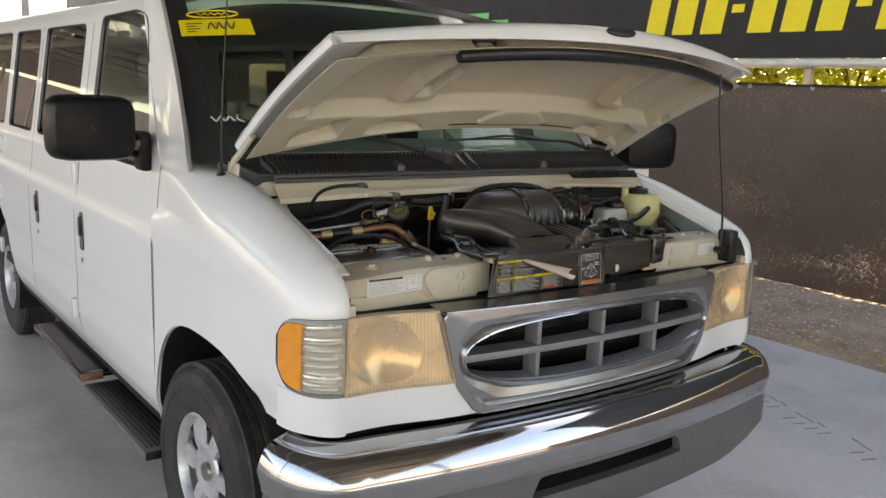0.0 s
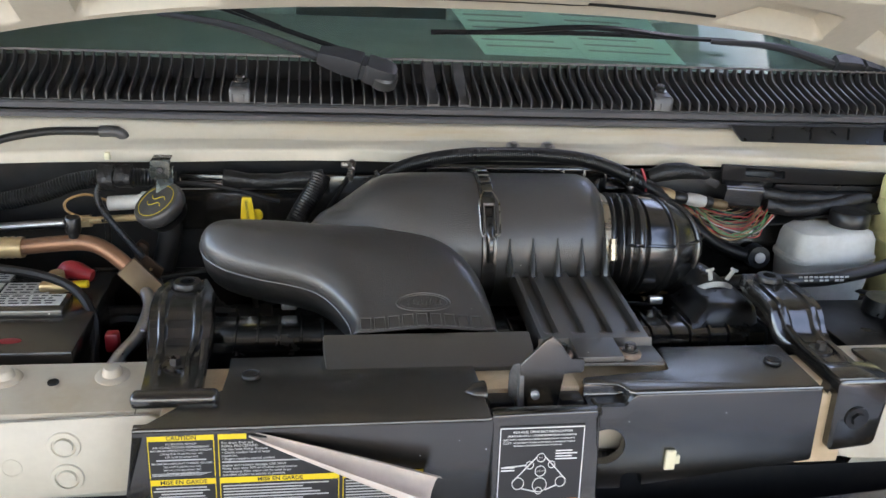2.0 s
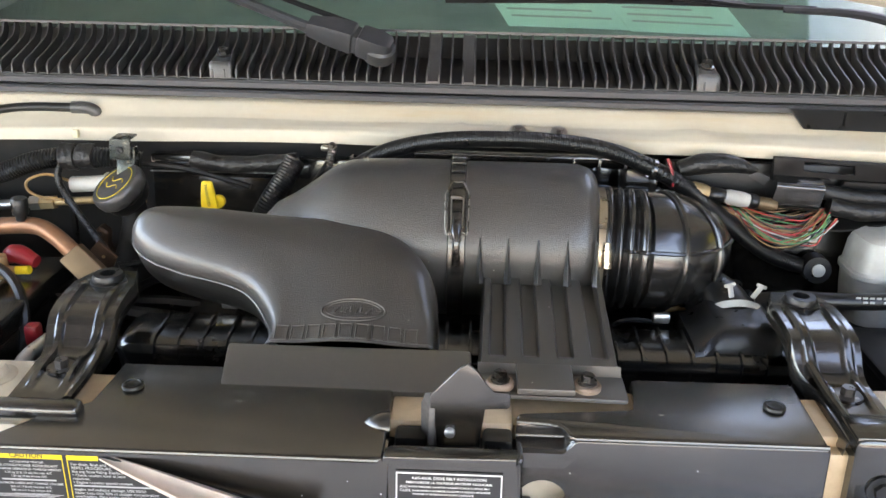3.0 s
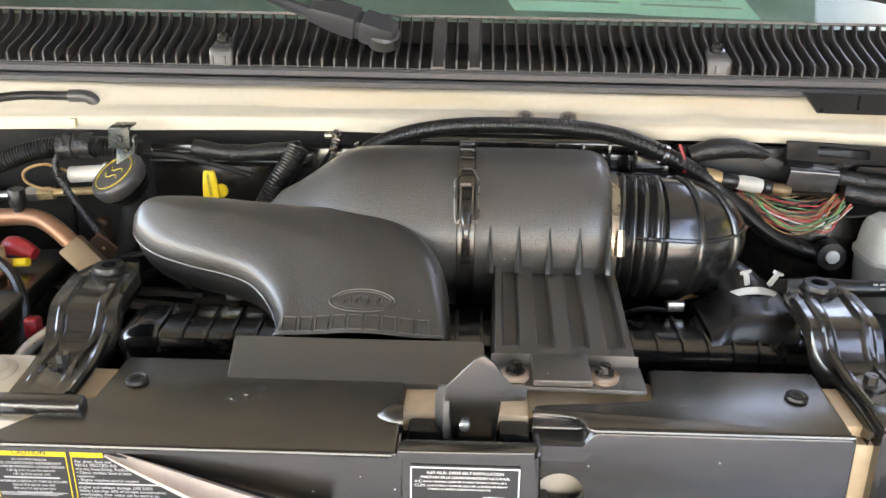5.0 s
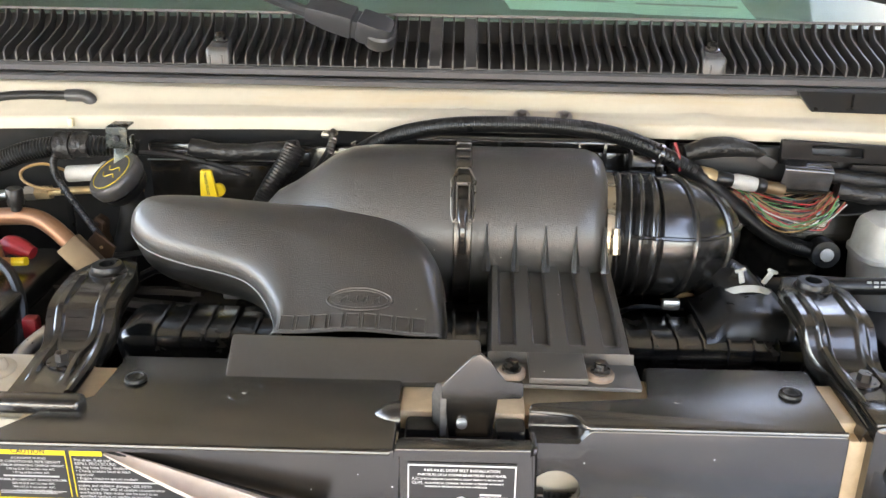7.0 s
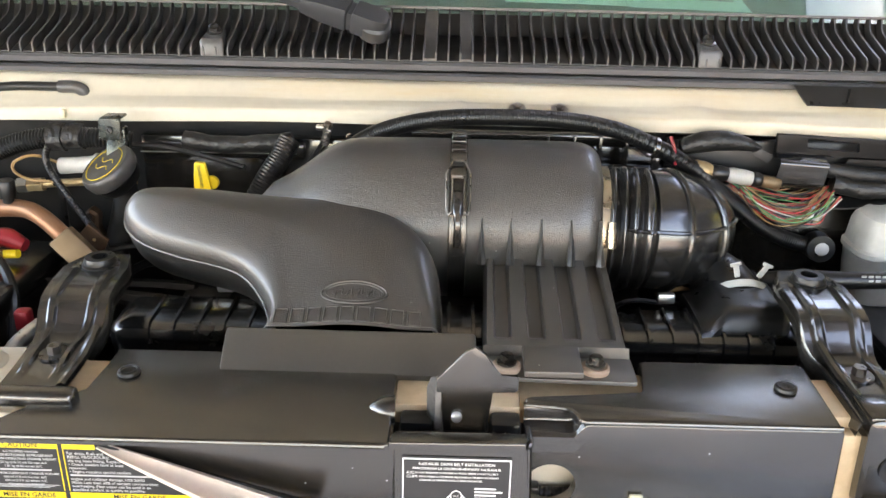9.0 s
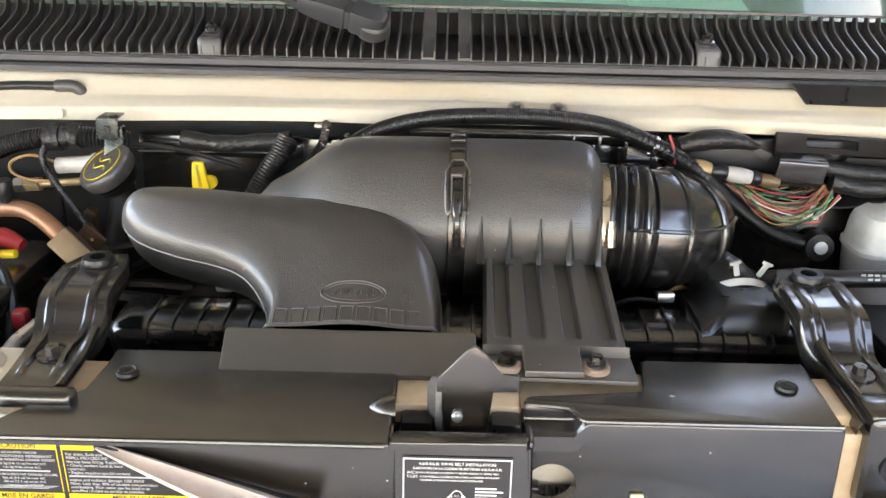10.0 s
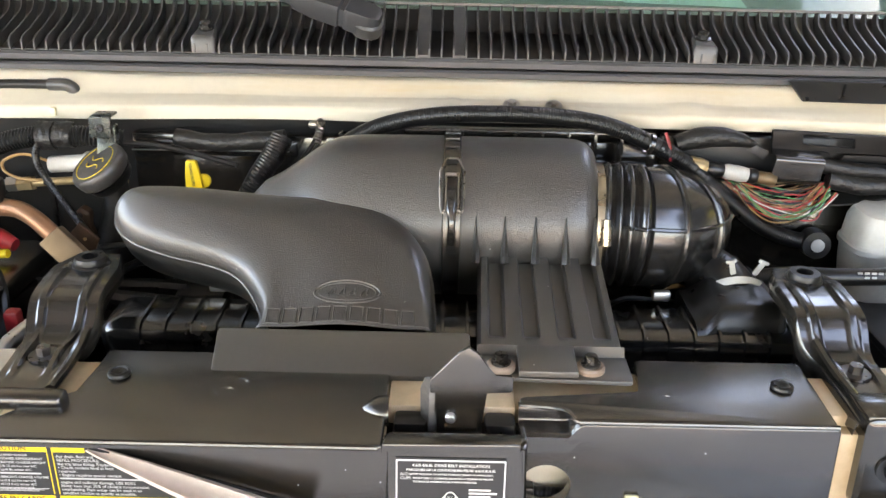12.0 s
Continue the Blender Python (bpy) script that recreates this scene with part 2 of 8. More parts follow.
ELBOW = material("smooth_black_rubber", (0.010, 0.0095, 0.009), 0.24, var=0.05, scale=25, fine=0.05, fscale=300, rvar=0.0, coat=0.4, crough=0.15, spec=0.8)
CLIPSTEEL = material("dark_coated_steel", (0.055, 0.062, 0.056), 0.25, 0.7, var=0.2, scale=60, bump=0.2, bscale=200)
RUST = material("rusty_brown_iron", (0.065, 0.034, 0.017), 0.5, 0.3, var=0.4, scale=40, fine=0.2, bump=0.3, bscale=300)
SEAL = material("greyed_seal_rubber", (0.050, 0.050, 0.052), 0.42, spec=0.8, var=0.15, scale=12, fine=0.1, fscale=300)
WORN = material("worn_black_steel", (0.085, 0.080, 0.074), 0.38, var=0.35, scale=60, fine=0.2, fscale=300)
DARKSTEEL = material("dark_steel_bolt", (0.16, 0.15, 0.14), 0.3, 1.0, var=0.15, scale=40)
PANELGREY = material("dark_grey_panel", (0.022, 0.022, 0.022), 0.45, var=0.1, scale=14)
MIRRORBLACK = material("black_mirror_plastic", (0.004, 0.004, 0.004), 0.34, spec=0.22, var=0.1, scale=10, bump=0.2, bscale=500)
DASH = material("grey_dashboard_vinyl", (0.36, 0.375, 0.335), 0.6, var=0.1, scale=10, bump=0.2, bscale=400)
DULLRED = material("red_wire", (0.50, 0.03, 0.03), 0.45)
DULLWHITE = material("white_wire", (0.50, 0.47, 0.42), 0.5)
DULLTAN = material("tan_wire", (0.34, 0.20, 0.08), 0.5)
SILVER = material("bright_reflector", (0.88, 0.87, 0.84), 0.2, 0.9, var=0.03)
HAZE = material("yellowed_lamp_housing", (0.90, 0.78, 0.62), 0.30, 0.25, var=0.06, scale=10)
SEATCLOTH = material("grey_seat_cloth", (0.42, 0.43, 0.40), 0.9, var=0.2, scale=20)
CONCRETE = material("concrete_slab", (0.74, 0.69, 0.635), 0.55, var=0.10, scale=0.9, fine=0.06, fscale=40, bump=0.12, bscale=120, dirt=(0.34, 0.31, 0.28), dirt_amount=0.5, dirt_scale=1.3)
GRAVEL = material("gravel_dirt", (0.48, 0.34, 0.25), 0.9, var=0.25, scale=3.0, fine=0.3, fscale=60, bump=0.6, bscale=70)
STONE = material("gravel_stones", (0.60, 0.46, 0.36), 0.85, var=0.5, scale=30)
DRYLEAF = material("dry_yellow_leaves", (0.66, 0.40, 0.05), 0.8, var=0.3, scale=20)
PRINTMARK = material("faint_rubber_mark", (0.36, 0.35, 0.34), 0.7, var=0.2, scale=10)
EARTH = material("dry_ground", (0.42, 0.385, 0.33), 0.95, var=0.2, scale=0.5, fine=0.2, fscale=8, bump=0.4, bscale=20)
BANNER = material("dark_banner_vinyl", (0.020, 0.021, 0.022), 0.6, var=0.08, scale=2)
SIGNYELLOW = material("sign_yellow_print", (0.85, 0.68, 0.02), 0.5, var=0.05, scale=6)
SIGNGREEN = material("sign_green_print", (0.12, 0.55, 0.16), 0.5, var=0.05, scale=6)
GALV = material("galvanised_steel", (0.55, 0.55, 0.54), 0.45, 0.7, var=0.12, scale=5)
ROOFMETAL = material("canopy_sheet_metal", (0.20, 0.18, 0.155), 0.5, 0.3, var=0.1, scale=2)
BLOCK = material("tan_block_wall", (0.34, 0.27, 0.24), 0.9, var=0.1, scale=1.5, fine=0.1, fscale=15)
LEAF = material("sunlit_leaves", (0.17, 0.22, 0.025), 0.6, var=0.35, scale=6)
lt = LEAF.node_tree
lb = lt.nodes["Principled BSDF"]
tl = lt.nodes.new("ShaderNodeBsdfTranslucent")
tl.inputs["Color"].default_value = (0.56, 0.62, 0.08, 1)
lm = lt.nodes.new("ShaderNodeMixShader")
lm.inputs[0].default_value = 0.5
lt.links.new(lb.outputs[0], lm.inputs[1])
lt.links.new(tl.outputs[0], lm.inputs[2])
lt.links.new(lm.outputs[0], lt.nodes["Material Output"].inputs["Surface"])
BARK = material("bark", (0.16, 0.11, 0.07), 0.9, var=0.3, scale=12, bump=0.5, bscale=40)


def screen_material():
    """Woven privacy screen: dark brown cloth with small rows of thin weave that daylight shines through."""
    m = material("brown_privacy_screen", (0.115, 0.078, 0.062), 0.55, var=0.10, scale=1.3, fine=0.12, fscale=160, bump=0.5, bscale=9)
    nt = m.node_tree
    b = nt.nodes["Principled BSDF"]
    out = nt.nodes["Material Output"]
    co = nt.nodes.new("ShaderNodeTexCoord").outputs["Object"]
    mp = nt.nodes.new("ShaderNodeMapping")
    mp.inputs["Scale"].default_value = (1, 52, 175)
    mp.inputs["Rotation"].default_value = (radians(14), 0, 0)
    nt.links.new(co, mp.inputs["Vector"])
    n1 = nt.nodes.new("ShaderNodeTexNoise")
    n1.inputs["Scale"].default_value, n1.inputs["Detail"].default_value = 1.0, 0.5
    nt.links.new(mp.outputs[0], n1.inputs["Vector"])
    n2 = nt.nodes.new("ShaderNodeTexNoise")
    n2.inputs["Scale"].default_value = 1.1
    m2 = nt.nodes.new("ShaderNodeMapping")
    m2.inputs["Scale"].default_value = (1, 0.7, 2.4)
    nt.links.new(co, m2.inputs["Vector"])
    nt.links.new(m2.outputs[0], n2.inputs["Vector"])
    add = nt.nodes.new("ShaderNodeMath")
    add.operation = "ADD"
    r2 = nt.nodes.new("ShaderNodeMapRange")
    for k, v in zip(("From Min", "From Max", "To Min", "To Max"), (0.42, 0.70, -0.12, 0.05)):
        r2.inputs[k].default_value = v
    nt.links.new(n2.outputs["Fac"], r2.inputs["Value"])
    nt.links.new(n1.outputs["Fac"], add.inputs[0])
    nt.links.new(r2.outputs[0], add.inputs[1])
    rr = nt.nodes.new("ShaderNodeMapRange")
    for k, v in zip(("From Min", "From Max", "To Min", "To Max"), (0.60, 0.70, 0.0, 0.24)):
        rr.inputs[k].default_value = v
    nt.links.new(add.outputs[0], rr.inputs["Value"])
    tr = nt.nodes.new("ShaderNodeBsdfTranslucent")
    tr.inputs["Color"].default_value = (0.80, 0.74, 0.66, 1)
    mx = nt.nodes.new("ShaderNodeMixShader")
    nt.links.new(rr.outputs[0], mx.inputs[0])
    nt.links.new(b.outputs[0], mx.inputs[1])
    nt.links.new(tr.outputs[0], mx.inputs[2])
    nt.links.new(mx.outputs[0], out.inputs["Surface"])
    return m


SCREEN = screen_material()

# ---- building tools ----
DROP = [0.0]


def finish(name, bm, mat, parent=None, label="", angle=38):
    if DROP[0]:
        bmesh.ops.translate(bm, vec=(0, 0, DROP[0]), verts=bm.verts)
    bmesh.ops.recalc_face_normals(bm, faces=bm.faces)
    me = bpy.data.meshes.new(name)
    bm.to_mesh(me)
    bm.free()
    for m in (mat if isinstance(mat, (list, tuple)) else [mat]):
        me.materials.append(m)
    me.polygons.foreach_set("use_smooth", [True] * len(me.polygons))
    me.set_sharp_from_angle(angle=radians(angle))
    ob = new(name, me)
    ob.parent = parent
    if label:
        ob["label"] = label
    return ob


def part(name, bm, mat, parent, label="", angle=38):
    return finish(name, bm, mat, parent, label, angle)


def B():
    return bmesh.new()


def lerp(a, b, t):
    return a + (b - a) * t


def sstep(a, b, x):
    t = max(0.0, min(1.0, (x - a) / (b - a)))
    return t * t * (3 - 2 * t)


def table(x, rows):
    """Piecewise linear look-up."""
    if x <= rows[0][0]:
        return rows[0][1]
    for (a, u), (b, v) in zip(rows, rows[1:]):
        if x <= b:
            return u + (v - u) * (x - a) / (b - a)
    return rows[-1][1]


def spline(pts, per=6, closed=False):
    """Catmull-Rom through the points."""
    P = [Vector(p) for p in pts]
    n = len(P)
    out = []
    for i in range(n if closed else n - 1):
        if closed:
            a, b, c, d = P[i - 1], P[i], P[(i + 1) % n], P[(i + 2) % n]
        else:
            b, c = P[i], P[i + 1]
            a = P[i - 1] if i else b * 2 - c
            d = P[i + 2] if i + 2 < n else c * 2 - b
        for k in range(per):
            t = k / per
            out.append(0.5 * ((2 * b) + (c - a) * t + (2 * a - 5 * b + 4 * c - d) * t * t + (3 * b - a - 3 * c + d) * t ** 3))
    if not closed:
        out.append(P[-1])
    return out


def box(bm, x0, x1, y0, y1, z0, z1, bevel=0.0, m=None, seg=2):
    vs = [bm.verts.new((x, y, z)) for x in (x0, x1) for y in (y0, y1) for z in (z0, z1)]
    fs = [bm.faces.new([vs[i] for i in f]) for f in ((0, 1, 3, 2), (4, 6, 7, 5), (0, 4, 5, 1), (2, 3, 7, 6), (0, 2, 6, 4), (1, 5, 7, 3))]
    if m is not None:
        bmesh.ops.transform(bm, matrix=m, verts=vs)
    if bevel:
        es = list({e for f in fs for e in f.edges})
        bmesh.ops.bevel(bm, geom=es, offset=bevel, segments=seg, profile=0.5, affect="EDGES")
    return vs


def loft(bm, rings, closed=True, cap0=False, cap1=False):
    R = [[bm.verts.new(p) for p in r] for r in rings]
    for a, b in zip(R, R[1:]):
        n = len(a)
        for i in range(n if closed else n - 1):
            j = (i + 1) % n
            bm.faces.new((a[i], a[j], b[j], b[i]))
    if cap0:
        bm.faces.new(R[0][::-1])
    if cap1:
        bm.faces.new(R[-1])
    return R


def tube(bm, pts, r, n=10, per=5, smooth=True, caps=True, squash=None):
    P = spline(pts, per) if smooth and len(pts) > 2 else [Vector(p) for p in pts]
    rings, up = [], None
    L = len(P)
    for i, p in enumerate(P):
        d = (P[min(i + 1, L - 1)] - P[max(i - 1, 0)]).normalized()
        if up is None:
            up = d.orthogonal().normalized()
        up = (up - d * up.dot(d)).normalized()
        s = d.cross(up)
        rr = r(i / (L - 1)) if callable(r) else r
        rings.append([p + (up * math.cos(2 * math.pi * k / n) + s * math.sin(2 * math.pi * k / n)) * rr for k in range(n)])
    loft(bm, rings, True, caps, caps)


def conduit(bm, pts, r, pitch=0.006, n=10, dip=0.86):
    """Corrugated split conduit."""
    P = spline(pts, 8)
    length = sum((b - a).length for a, b in zip(P, P[1:]))
    k = max(8, int(length / pitch) * 2)
    # resample evenly
    acc, out, step, want = 0.0, [P[0]], length / k, length / k
    for a, b in zip(P, P[1:]):
        d = (b - a).length
        while acc + d >= want and d > 0:
            out.append(a.lerp(b, (want - acc) / d))
            want += step
        acc += d
    cnt = len(out)
    tube(bm, out, lambda t: r * (1.0 if int(round(t * (cnt - 1))) % 2 else dip), n=n, smooth=False)


def cyl(bm, p0, p1, r0, r1=None, n=24):
    p0, p1 = Vector(p0), Vector(p1)
    r1 = r0 if r1 is None else r1
    d = (p1 - p0).normalized()
    u = d.orthogonal().normalized()
    v = d.cross(u)
    ring = lambda p, r: [p + (u * math.cos(2 * math.pi * k / n) + v * math.sin(2 * math.pi * k / n)) * r for k in range(n)]
    loft(bm, [ring(p0, r0), ring(p1, r1)], True, True, True)


def lathe(bm, origin, axis, profile, n=32, cap0=True, cap1=True):
    """profile: rows of (radius, height along the axis)."""
    o, d = Vector(origin), Vector(axis).normalized()
    u = d.orthogonal().normalized()
    v = d.cross(u)
    rings = [[o + d * h + (u * math.cos(2 * math.pi * k / n) + v * math.sin(2 * math.pi * k / n)) * max(r, 1e-4) for k in range(n)] for r, h in profile]
    loft(bm, rings, True, cap0, cap1)


def surface(bm, f, nu, nv, wrap=False):
    V = [[bm.verts.new(f(i / nu, j / nv)) for i in range(nu + (0 if wrap else 1))] for j in range(nv + 1)]
    for a, b in zip(V, V[1:]):
        n = len(a)
        for i in range(n if wrap else n - 1):
            j = (i + 1) % n
            bm.faces.new((a[i], a[j], b[j], b[i]))
    return V


def shell(bm, f, g, nu, nv):
    """Closed sheet between the surfaces f and g."""
    A = surface(bm, f, nu, nv)
    C = surface(bm, g, nu, nv)
    for i in range(nu):
        bm.faces.new((A[0][i], C[0][i], C[0][i + 1], A[0][i + 1]))
        bm.faces.new((A[-1][i + 1], C[-1][i + 1], C[-1][i], A[-1][i]))
    for j in range(nv):
        bm.faces.new((A[j + 1][0], C[j + 1][0], C[j][0], A[j][0]))
        bm.faces.new((A[j][-1], C[j][-1], C[j + 1][-1], A[j + 1][-1]))


def plate(bm, outline, to_world, thick, bevel=0.0):
    """Outline in 2D, laid by to_world(u, v, h) and given thickness h from 0 to thick."""
    n = len(outline)
    lo = [bm.verts.new(to_world(u, v, 0)) for u, v in outline]
    hi = [bm.verts.new(to_world(u, v, thick)) for u, v in outline]
    for i in range(n):
        j = (i + 1) % n
        bm.faces.new((lo[i], lo[j], hi[j], hi[i]))
    bm.faces.new(lo[::-1])
    top = bm.faces.new(hi)
    if bevel:
        bmesh.ops.bevel(bm, geom=list(top.edges), offset=bevel, segments=3, profile=0.5, affect="EDGES")


def pillow(bm, outline, to_world, profile):
    """Rounded slab: rings of the outline, each set in by profile's inset and raised by its height; a cap on both ends."""
    n = len(outline)
    O = [Vector((p[0], p[1])) for p in outline]
    area = sum(O[i].x * O[(i + 1) % n].y - O[(i + 1) % n].x * O[i].y for i in range(n))
    sgn = 1 if area > 0 else -1
    N = []
    for i in range(n):
        t = (O[(i + 1) % n] - O[i - 1]).normalized()
        N.append(Vector((-t.y, t.x)) * sgn)
    rings = [[to_world(*(O[i] + N[i] * inset), h) for i in range(n)] for inset, h in profile]
    loft(bm, rings, True, True, True)


def oval(cx, cy, rx, ry, n=32, power=2.0):
    out = []
    for k in range(n):
        a = 2 * math.pi * k / n
        c, s = math.cos(a), math.sin(a)
        out.append((cx + rx * math.copysign(abs(c) ** (2 / power), c), cy + ry * math.copysign(abs(s) ** (2 / power), s)))
    return out


def cut(bm, cutters):
    """The mesh less each cutter (both closed)."""
    me = bpy.data.meshes.new("tmp")
    bm.to_mesh(me)
    bm.free()
    ob = new("tmp", me)
    made = []
    for c in cutters:
        bmesh.ops.recalc_face_normals(c, faces=c.faces)
        cm = bpy.data.meshes.new("tmp_cut")
        c.to_mesh(cm)
        c.free()
        co = new("tmp_cut", cm)
        made.append(co)
        md = ob.modifiers.new("cut", "BOOLEAN")
        md.operation, md.object, md.solver = "DIFFERENCE", co, "EXACT"
    dg = bpy.context.evaluated_depsgraph_get()
    dg.update()
    res = bpy.data.meshes.new_from_object(ob.evaluated_get(dg))
    for o in [ob, *made]:
        d = o.data
        bpy.data.objects.remove(o)
        bpy.data.meshes.remove(d)
    out = bmesh.new()
    out.from_mesh(res)
    bpy.data.meshes.remove(res)
    return out


def writing(name, body, size, mat, parent, m, align="CENTER", bold=0.0, shear=0.0, depth=0.0):
    """Lettering as a mesh, in the plane of the pose m (x along the line, z out)."""
    cu = bpy.data.curves.new("tmp_text", "FONT")
    cu.body, cu.size, cu.align_x, cu.align_y = body, size, align, "CENTER"
    cu.offset, cu.shear, cu.extrude, cu.resolution_u = bold, shear, depth, 2
    ob = new("tmp_text", cu)
    dg = bpy.context.evaluated_depsgraph_get()
    dg.update()
    me = bpy.data.meshes.new_from_object(ob.evaluated_get(dg))
    bpy.data.objects.remove(ob)
    bpy.data.curves.remove(cu)
    me.name = name
    me.transform(Matrix.Translation((0, 0, DROP[0])) @ m)
    me.materials.clear()
    me.materials.append(mat)
    ob = new(name, me)
    ob.parent = parent
    return ob


def basis(origin, u, v):
    """Pose with x along u, y along v (made square) at origin."""
    u = Vector(u).normalized()
    n = u.cross(Vector(v)).normalized()
    w = n.cross(u)
    m = Matrix((u, w, n)).transposed().to_4x4()
    m.translation = Vector(origin)
    return m


def bolt(bm, p, r=0.006, h=0.006, axis=(0, 0, 1), washer=1.8):
    p, a = Vector(p), Vector(axis).normalized()
    if washer:
        cyl(bm, p, p + a * 0.0022, r * washer, n=20)
    cyl(bm, p + a * 0.002, p + a * (0.002 + h), r, r * 0.94, n=6)

# ---- the place: slab, gravel, fence, banner, canopy, greenery ----
def build_place():
    bm = B()
    surface(bm, lambda u, v: (lerp(-400, 400, u), lerp(-400, 400, v), -0.16), 8, 8)
    tagged(finish("ground", bm, EARTH), "dry bare earth reaching to the horizon", "ground", kind="structure")

    # slab with sawn control joints
    xs, ys = (-14.0, -9.2, -4.6, 3.58), (-18.0, -13.2, -8.5, -3.9, 5.4, 10.0, 14.6, 18.6, 23.2, 27.8, 32.4, 36.8)
    floor_bm = B()
    box(floor_bm, -14, 3.575, -18, 14, -0.159, -0.010)
    floor = tagged(finish("floor", floor_bm, CONCRETE), "grey stained concrete slab with sawn joints under the van", "floor", kind="structure")
    for a, b in zip(xs, xs[1:]):
        for c, d in zip(ys, ys[1:]):
            bm = B()
            box(bm, a + 0.003, b - 0.003, c + 0.003, d - 0.003, -0.012, 0.0, 0.003)
            part("slab", bm, CONCRETE, floor)
    # tyre tread print left on the slab
    bm = B()
    rng = random.Random(4)
    for k in range(26):
        y = 0.9 - k * 0.075
        x = 2.42 - 0.30 * k * 0.075 + 0.02 * math.sin(k)
        for s in (-1, 1):
            if rng.random() < 0.8:
                m = pose(x + s * 0.05, y, 0.0012, 0, 0, 20 + s * 42)
                box(bm, -0.04, 0.04, -0.006, 0.006, 0, 0.0006, m=m)
    tagged(finish("tyre_print", bm, PRINTMARK), "faint dark tyre tread print on the concrete", "tyre print", kind="stuff")

    # gravel strip
    bm = B()
    def gr(u, v):
        x, y = lerp(3.58, 16, u), lerp(-14, 40, v)
        return (x, y, -0.045 + 0.03 * noise.noise((x * 1.3, y * 1.3, 0)) + 0.012 * noise.noise((x * 7, y * 7, 3)))
    surface(bm, gr, 120, 200)
    tagged(finish("gravel_bed", bm, GRAVEL), "brown gravel and dirt strip beside the slab", "gravel", kind="structure")
    bm = B()
    leaf = B()
    rng = random.Random(7)
    for k in range(5200):
        x, y = rng.uniform(3.62, 5.75), rng.uniform(-0.5, 6.5)
        r = rng.choice((0.006, 0.009, 0.014, 0.02)) * rng.uniform(0.7, 1.3)
        z = gr((x - 3.58) / 12.42, (y + 14) / 54)[2]
        vs = [bm.verts.new((x + r * rng.uniform(0.6, 1.2) * dx, y + r * rng.uniform(0.6, 1.2) * dy, z + r * 0.6 * dz))
              for dx, dy, dz in ((1, 0, 0), (0, 1, 0), (-1, 0, 0), (0, -1, 0), (0, 0, 1))]
        for i in range(4):
            bm.faces.new((vs[i], vs[(i + 1) % 4], vs[4]))
        if k % 4 == 0:
            c = rng.random() < 0.5
            x, y = (rng.gauss(4.0, 0.3), rng.gauss(1.4, 0.8)) if c else (rng.uniform(3.7, 5.6), rng.uniform(0, 6))
            if x > 3.62:
                z = gr((x - 3.58) / 12.42, (y + 14) / 54)[2] + 0.014
                a = rng.uniform(0, 6.3)
                s = rng.uniform(0.01, 0.02)
                leaf.faces.new([leaf.verts.new((x + s * math.cos(a + b) * w, y + s * math.sin(a + b) * w, z + rng.uniform(-0.004, 0.006)))
                                for b, w in ((0, 1), (1.57, 0.45), (3.14, 1), (4.71, 0.45))])
    tagged(finish("gravel_stones", bm, STONE), "loose brown gravel stones beside the slab", "gravel", kind="stuff")
    tagged(finish("fallen_leaves", leaf, DRYLEAF), "dry yellow leaves scattered on the gravel", "leaves", kind="stuff")

    # fence with privacy screen
    fence = tagged(new("fence"), "chain fence covered with a brown woven privacy screen", "fence")
    fence.location = (5.72, 0, -0.03)
    inv = Matrix.Translation(fence.location).inverted()
    def fpart(*a, **k):
        o = part(*a, fence, **k)
        o.matrix_parent_inverse = inv
        return o
    for i, (a, b) in enumerate(((-9, -5.6), (-5.6, -2.3), (-2.3, 1.05), (1.05, 4.4), (4.4, 7.8), (7.8, 11.2), (11.2, 14.6))):
        bm = B()
        def scr(u, v):
            y, z = lerp(a, b, u), lerp(-0.03, 1.90, v)
            sag = 0.022 * math.sin(u * math.pi) * v * v
            return (5.70 + 0.025 * noise.noise((y * 0.8, z * 0.9, 5)) + 0.012 * noise.noise((y * 3, z * 2, 1)) - 0.02 * math.sin(u * math.pi), y, z - sag)
        surface(bm, scr, 40, 24)
        fpart("screen", bm, SCREEN)
        bm = B()
        tube(bm, [(*scr(u / 24, 1.0)[:2], scr(u / 24, 1.0)[2] - 0.012) for u in range(25)], 0.014, 6, smooth=False)
        fpart("hem", bm, BLACK)
        for k in range(5):
            bm = B()
            y = lerp(a, b, (k + 0.5) / 5)
            lathe(bm, (5.682, y, scr((k + 0.5) / 5, 1)[2] - 0.03), (-1, 0, 0), ((0.010, 0), (0.022, 0.001), (0.022, 0.004), (0.010, 0.005)), 14, False, False)
            fpart("eyelet", bm, WHITEPL, label="pale metal eyelet in the hem")
        bm = B()
        cyl(bm, (5.78, a, -0.2), (5.78, a, 1.93), 0.03, n=12)
        fpart("post", bm, GALV)
    bm = B()
    cyl(bm, (5.78, -9, 1.86), (5.78, 14.6, 1.86), 0.021, n=8)
    fpart("top_rail", bm, GALV)

    # banner above the fence
    sign = tagged(new("banner"), "dark printed vinyl banner on a frame, extended unseen to block sun", "sign")
    bx = 5.60
    # panel carried far up and back out of sight to keep sun off
    bm = B()
    box(bm, bx, bx + 0.03, -6.0, 30.0, 2.12, 6.86, 0.004)
    part("panel", bm, BANNER, sign)
    for z in (2.075, 6.90):
        bm = B()
        box(bm, bx - 0.02, bx + 0.05, -6.0, 30.0, z - 0.035, z + 0.035, 0.006)
        part("frame_rail", bm, GALV, sign, "pale metal rail")
    for y in (-5.9, -1.5, 2.9, 7.3, 11.9, 16.4, 20.9, 25.4, 29.9):
        bm = B()
        box(bm, bx + 0.25, bx + 0.32, y - 0.035, y + 0.035, -0.1, 6.81, 0.005)
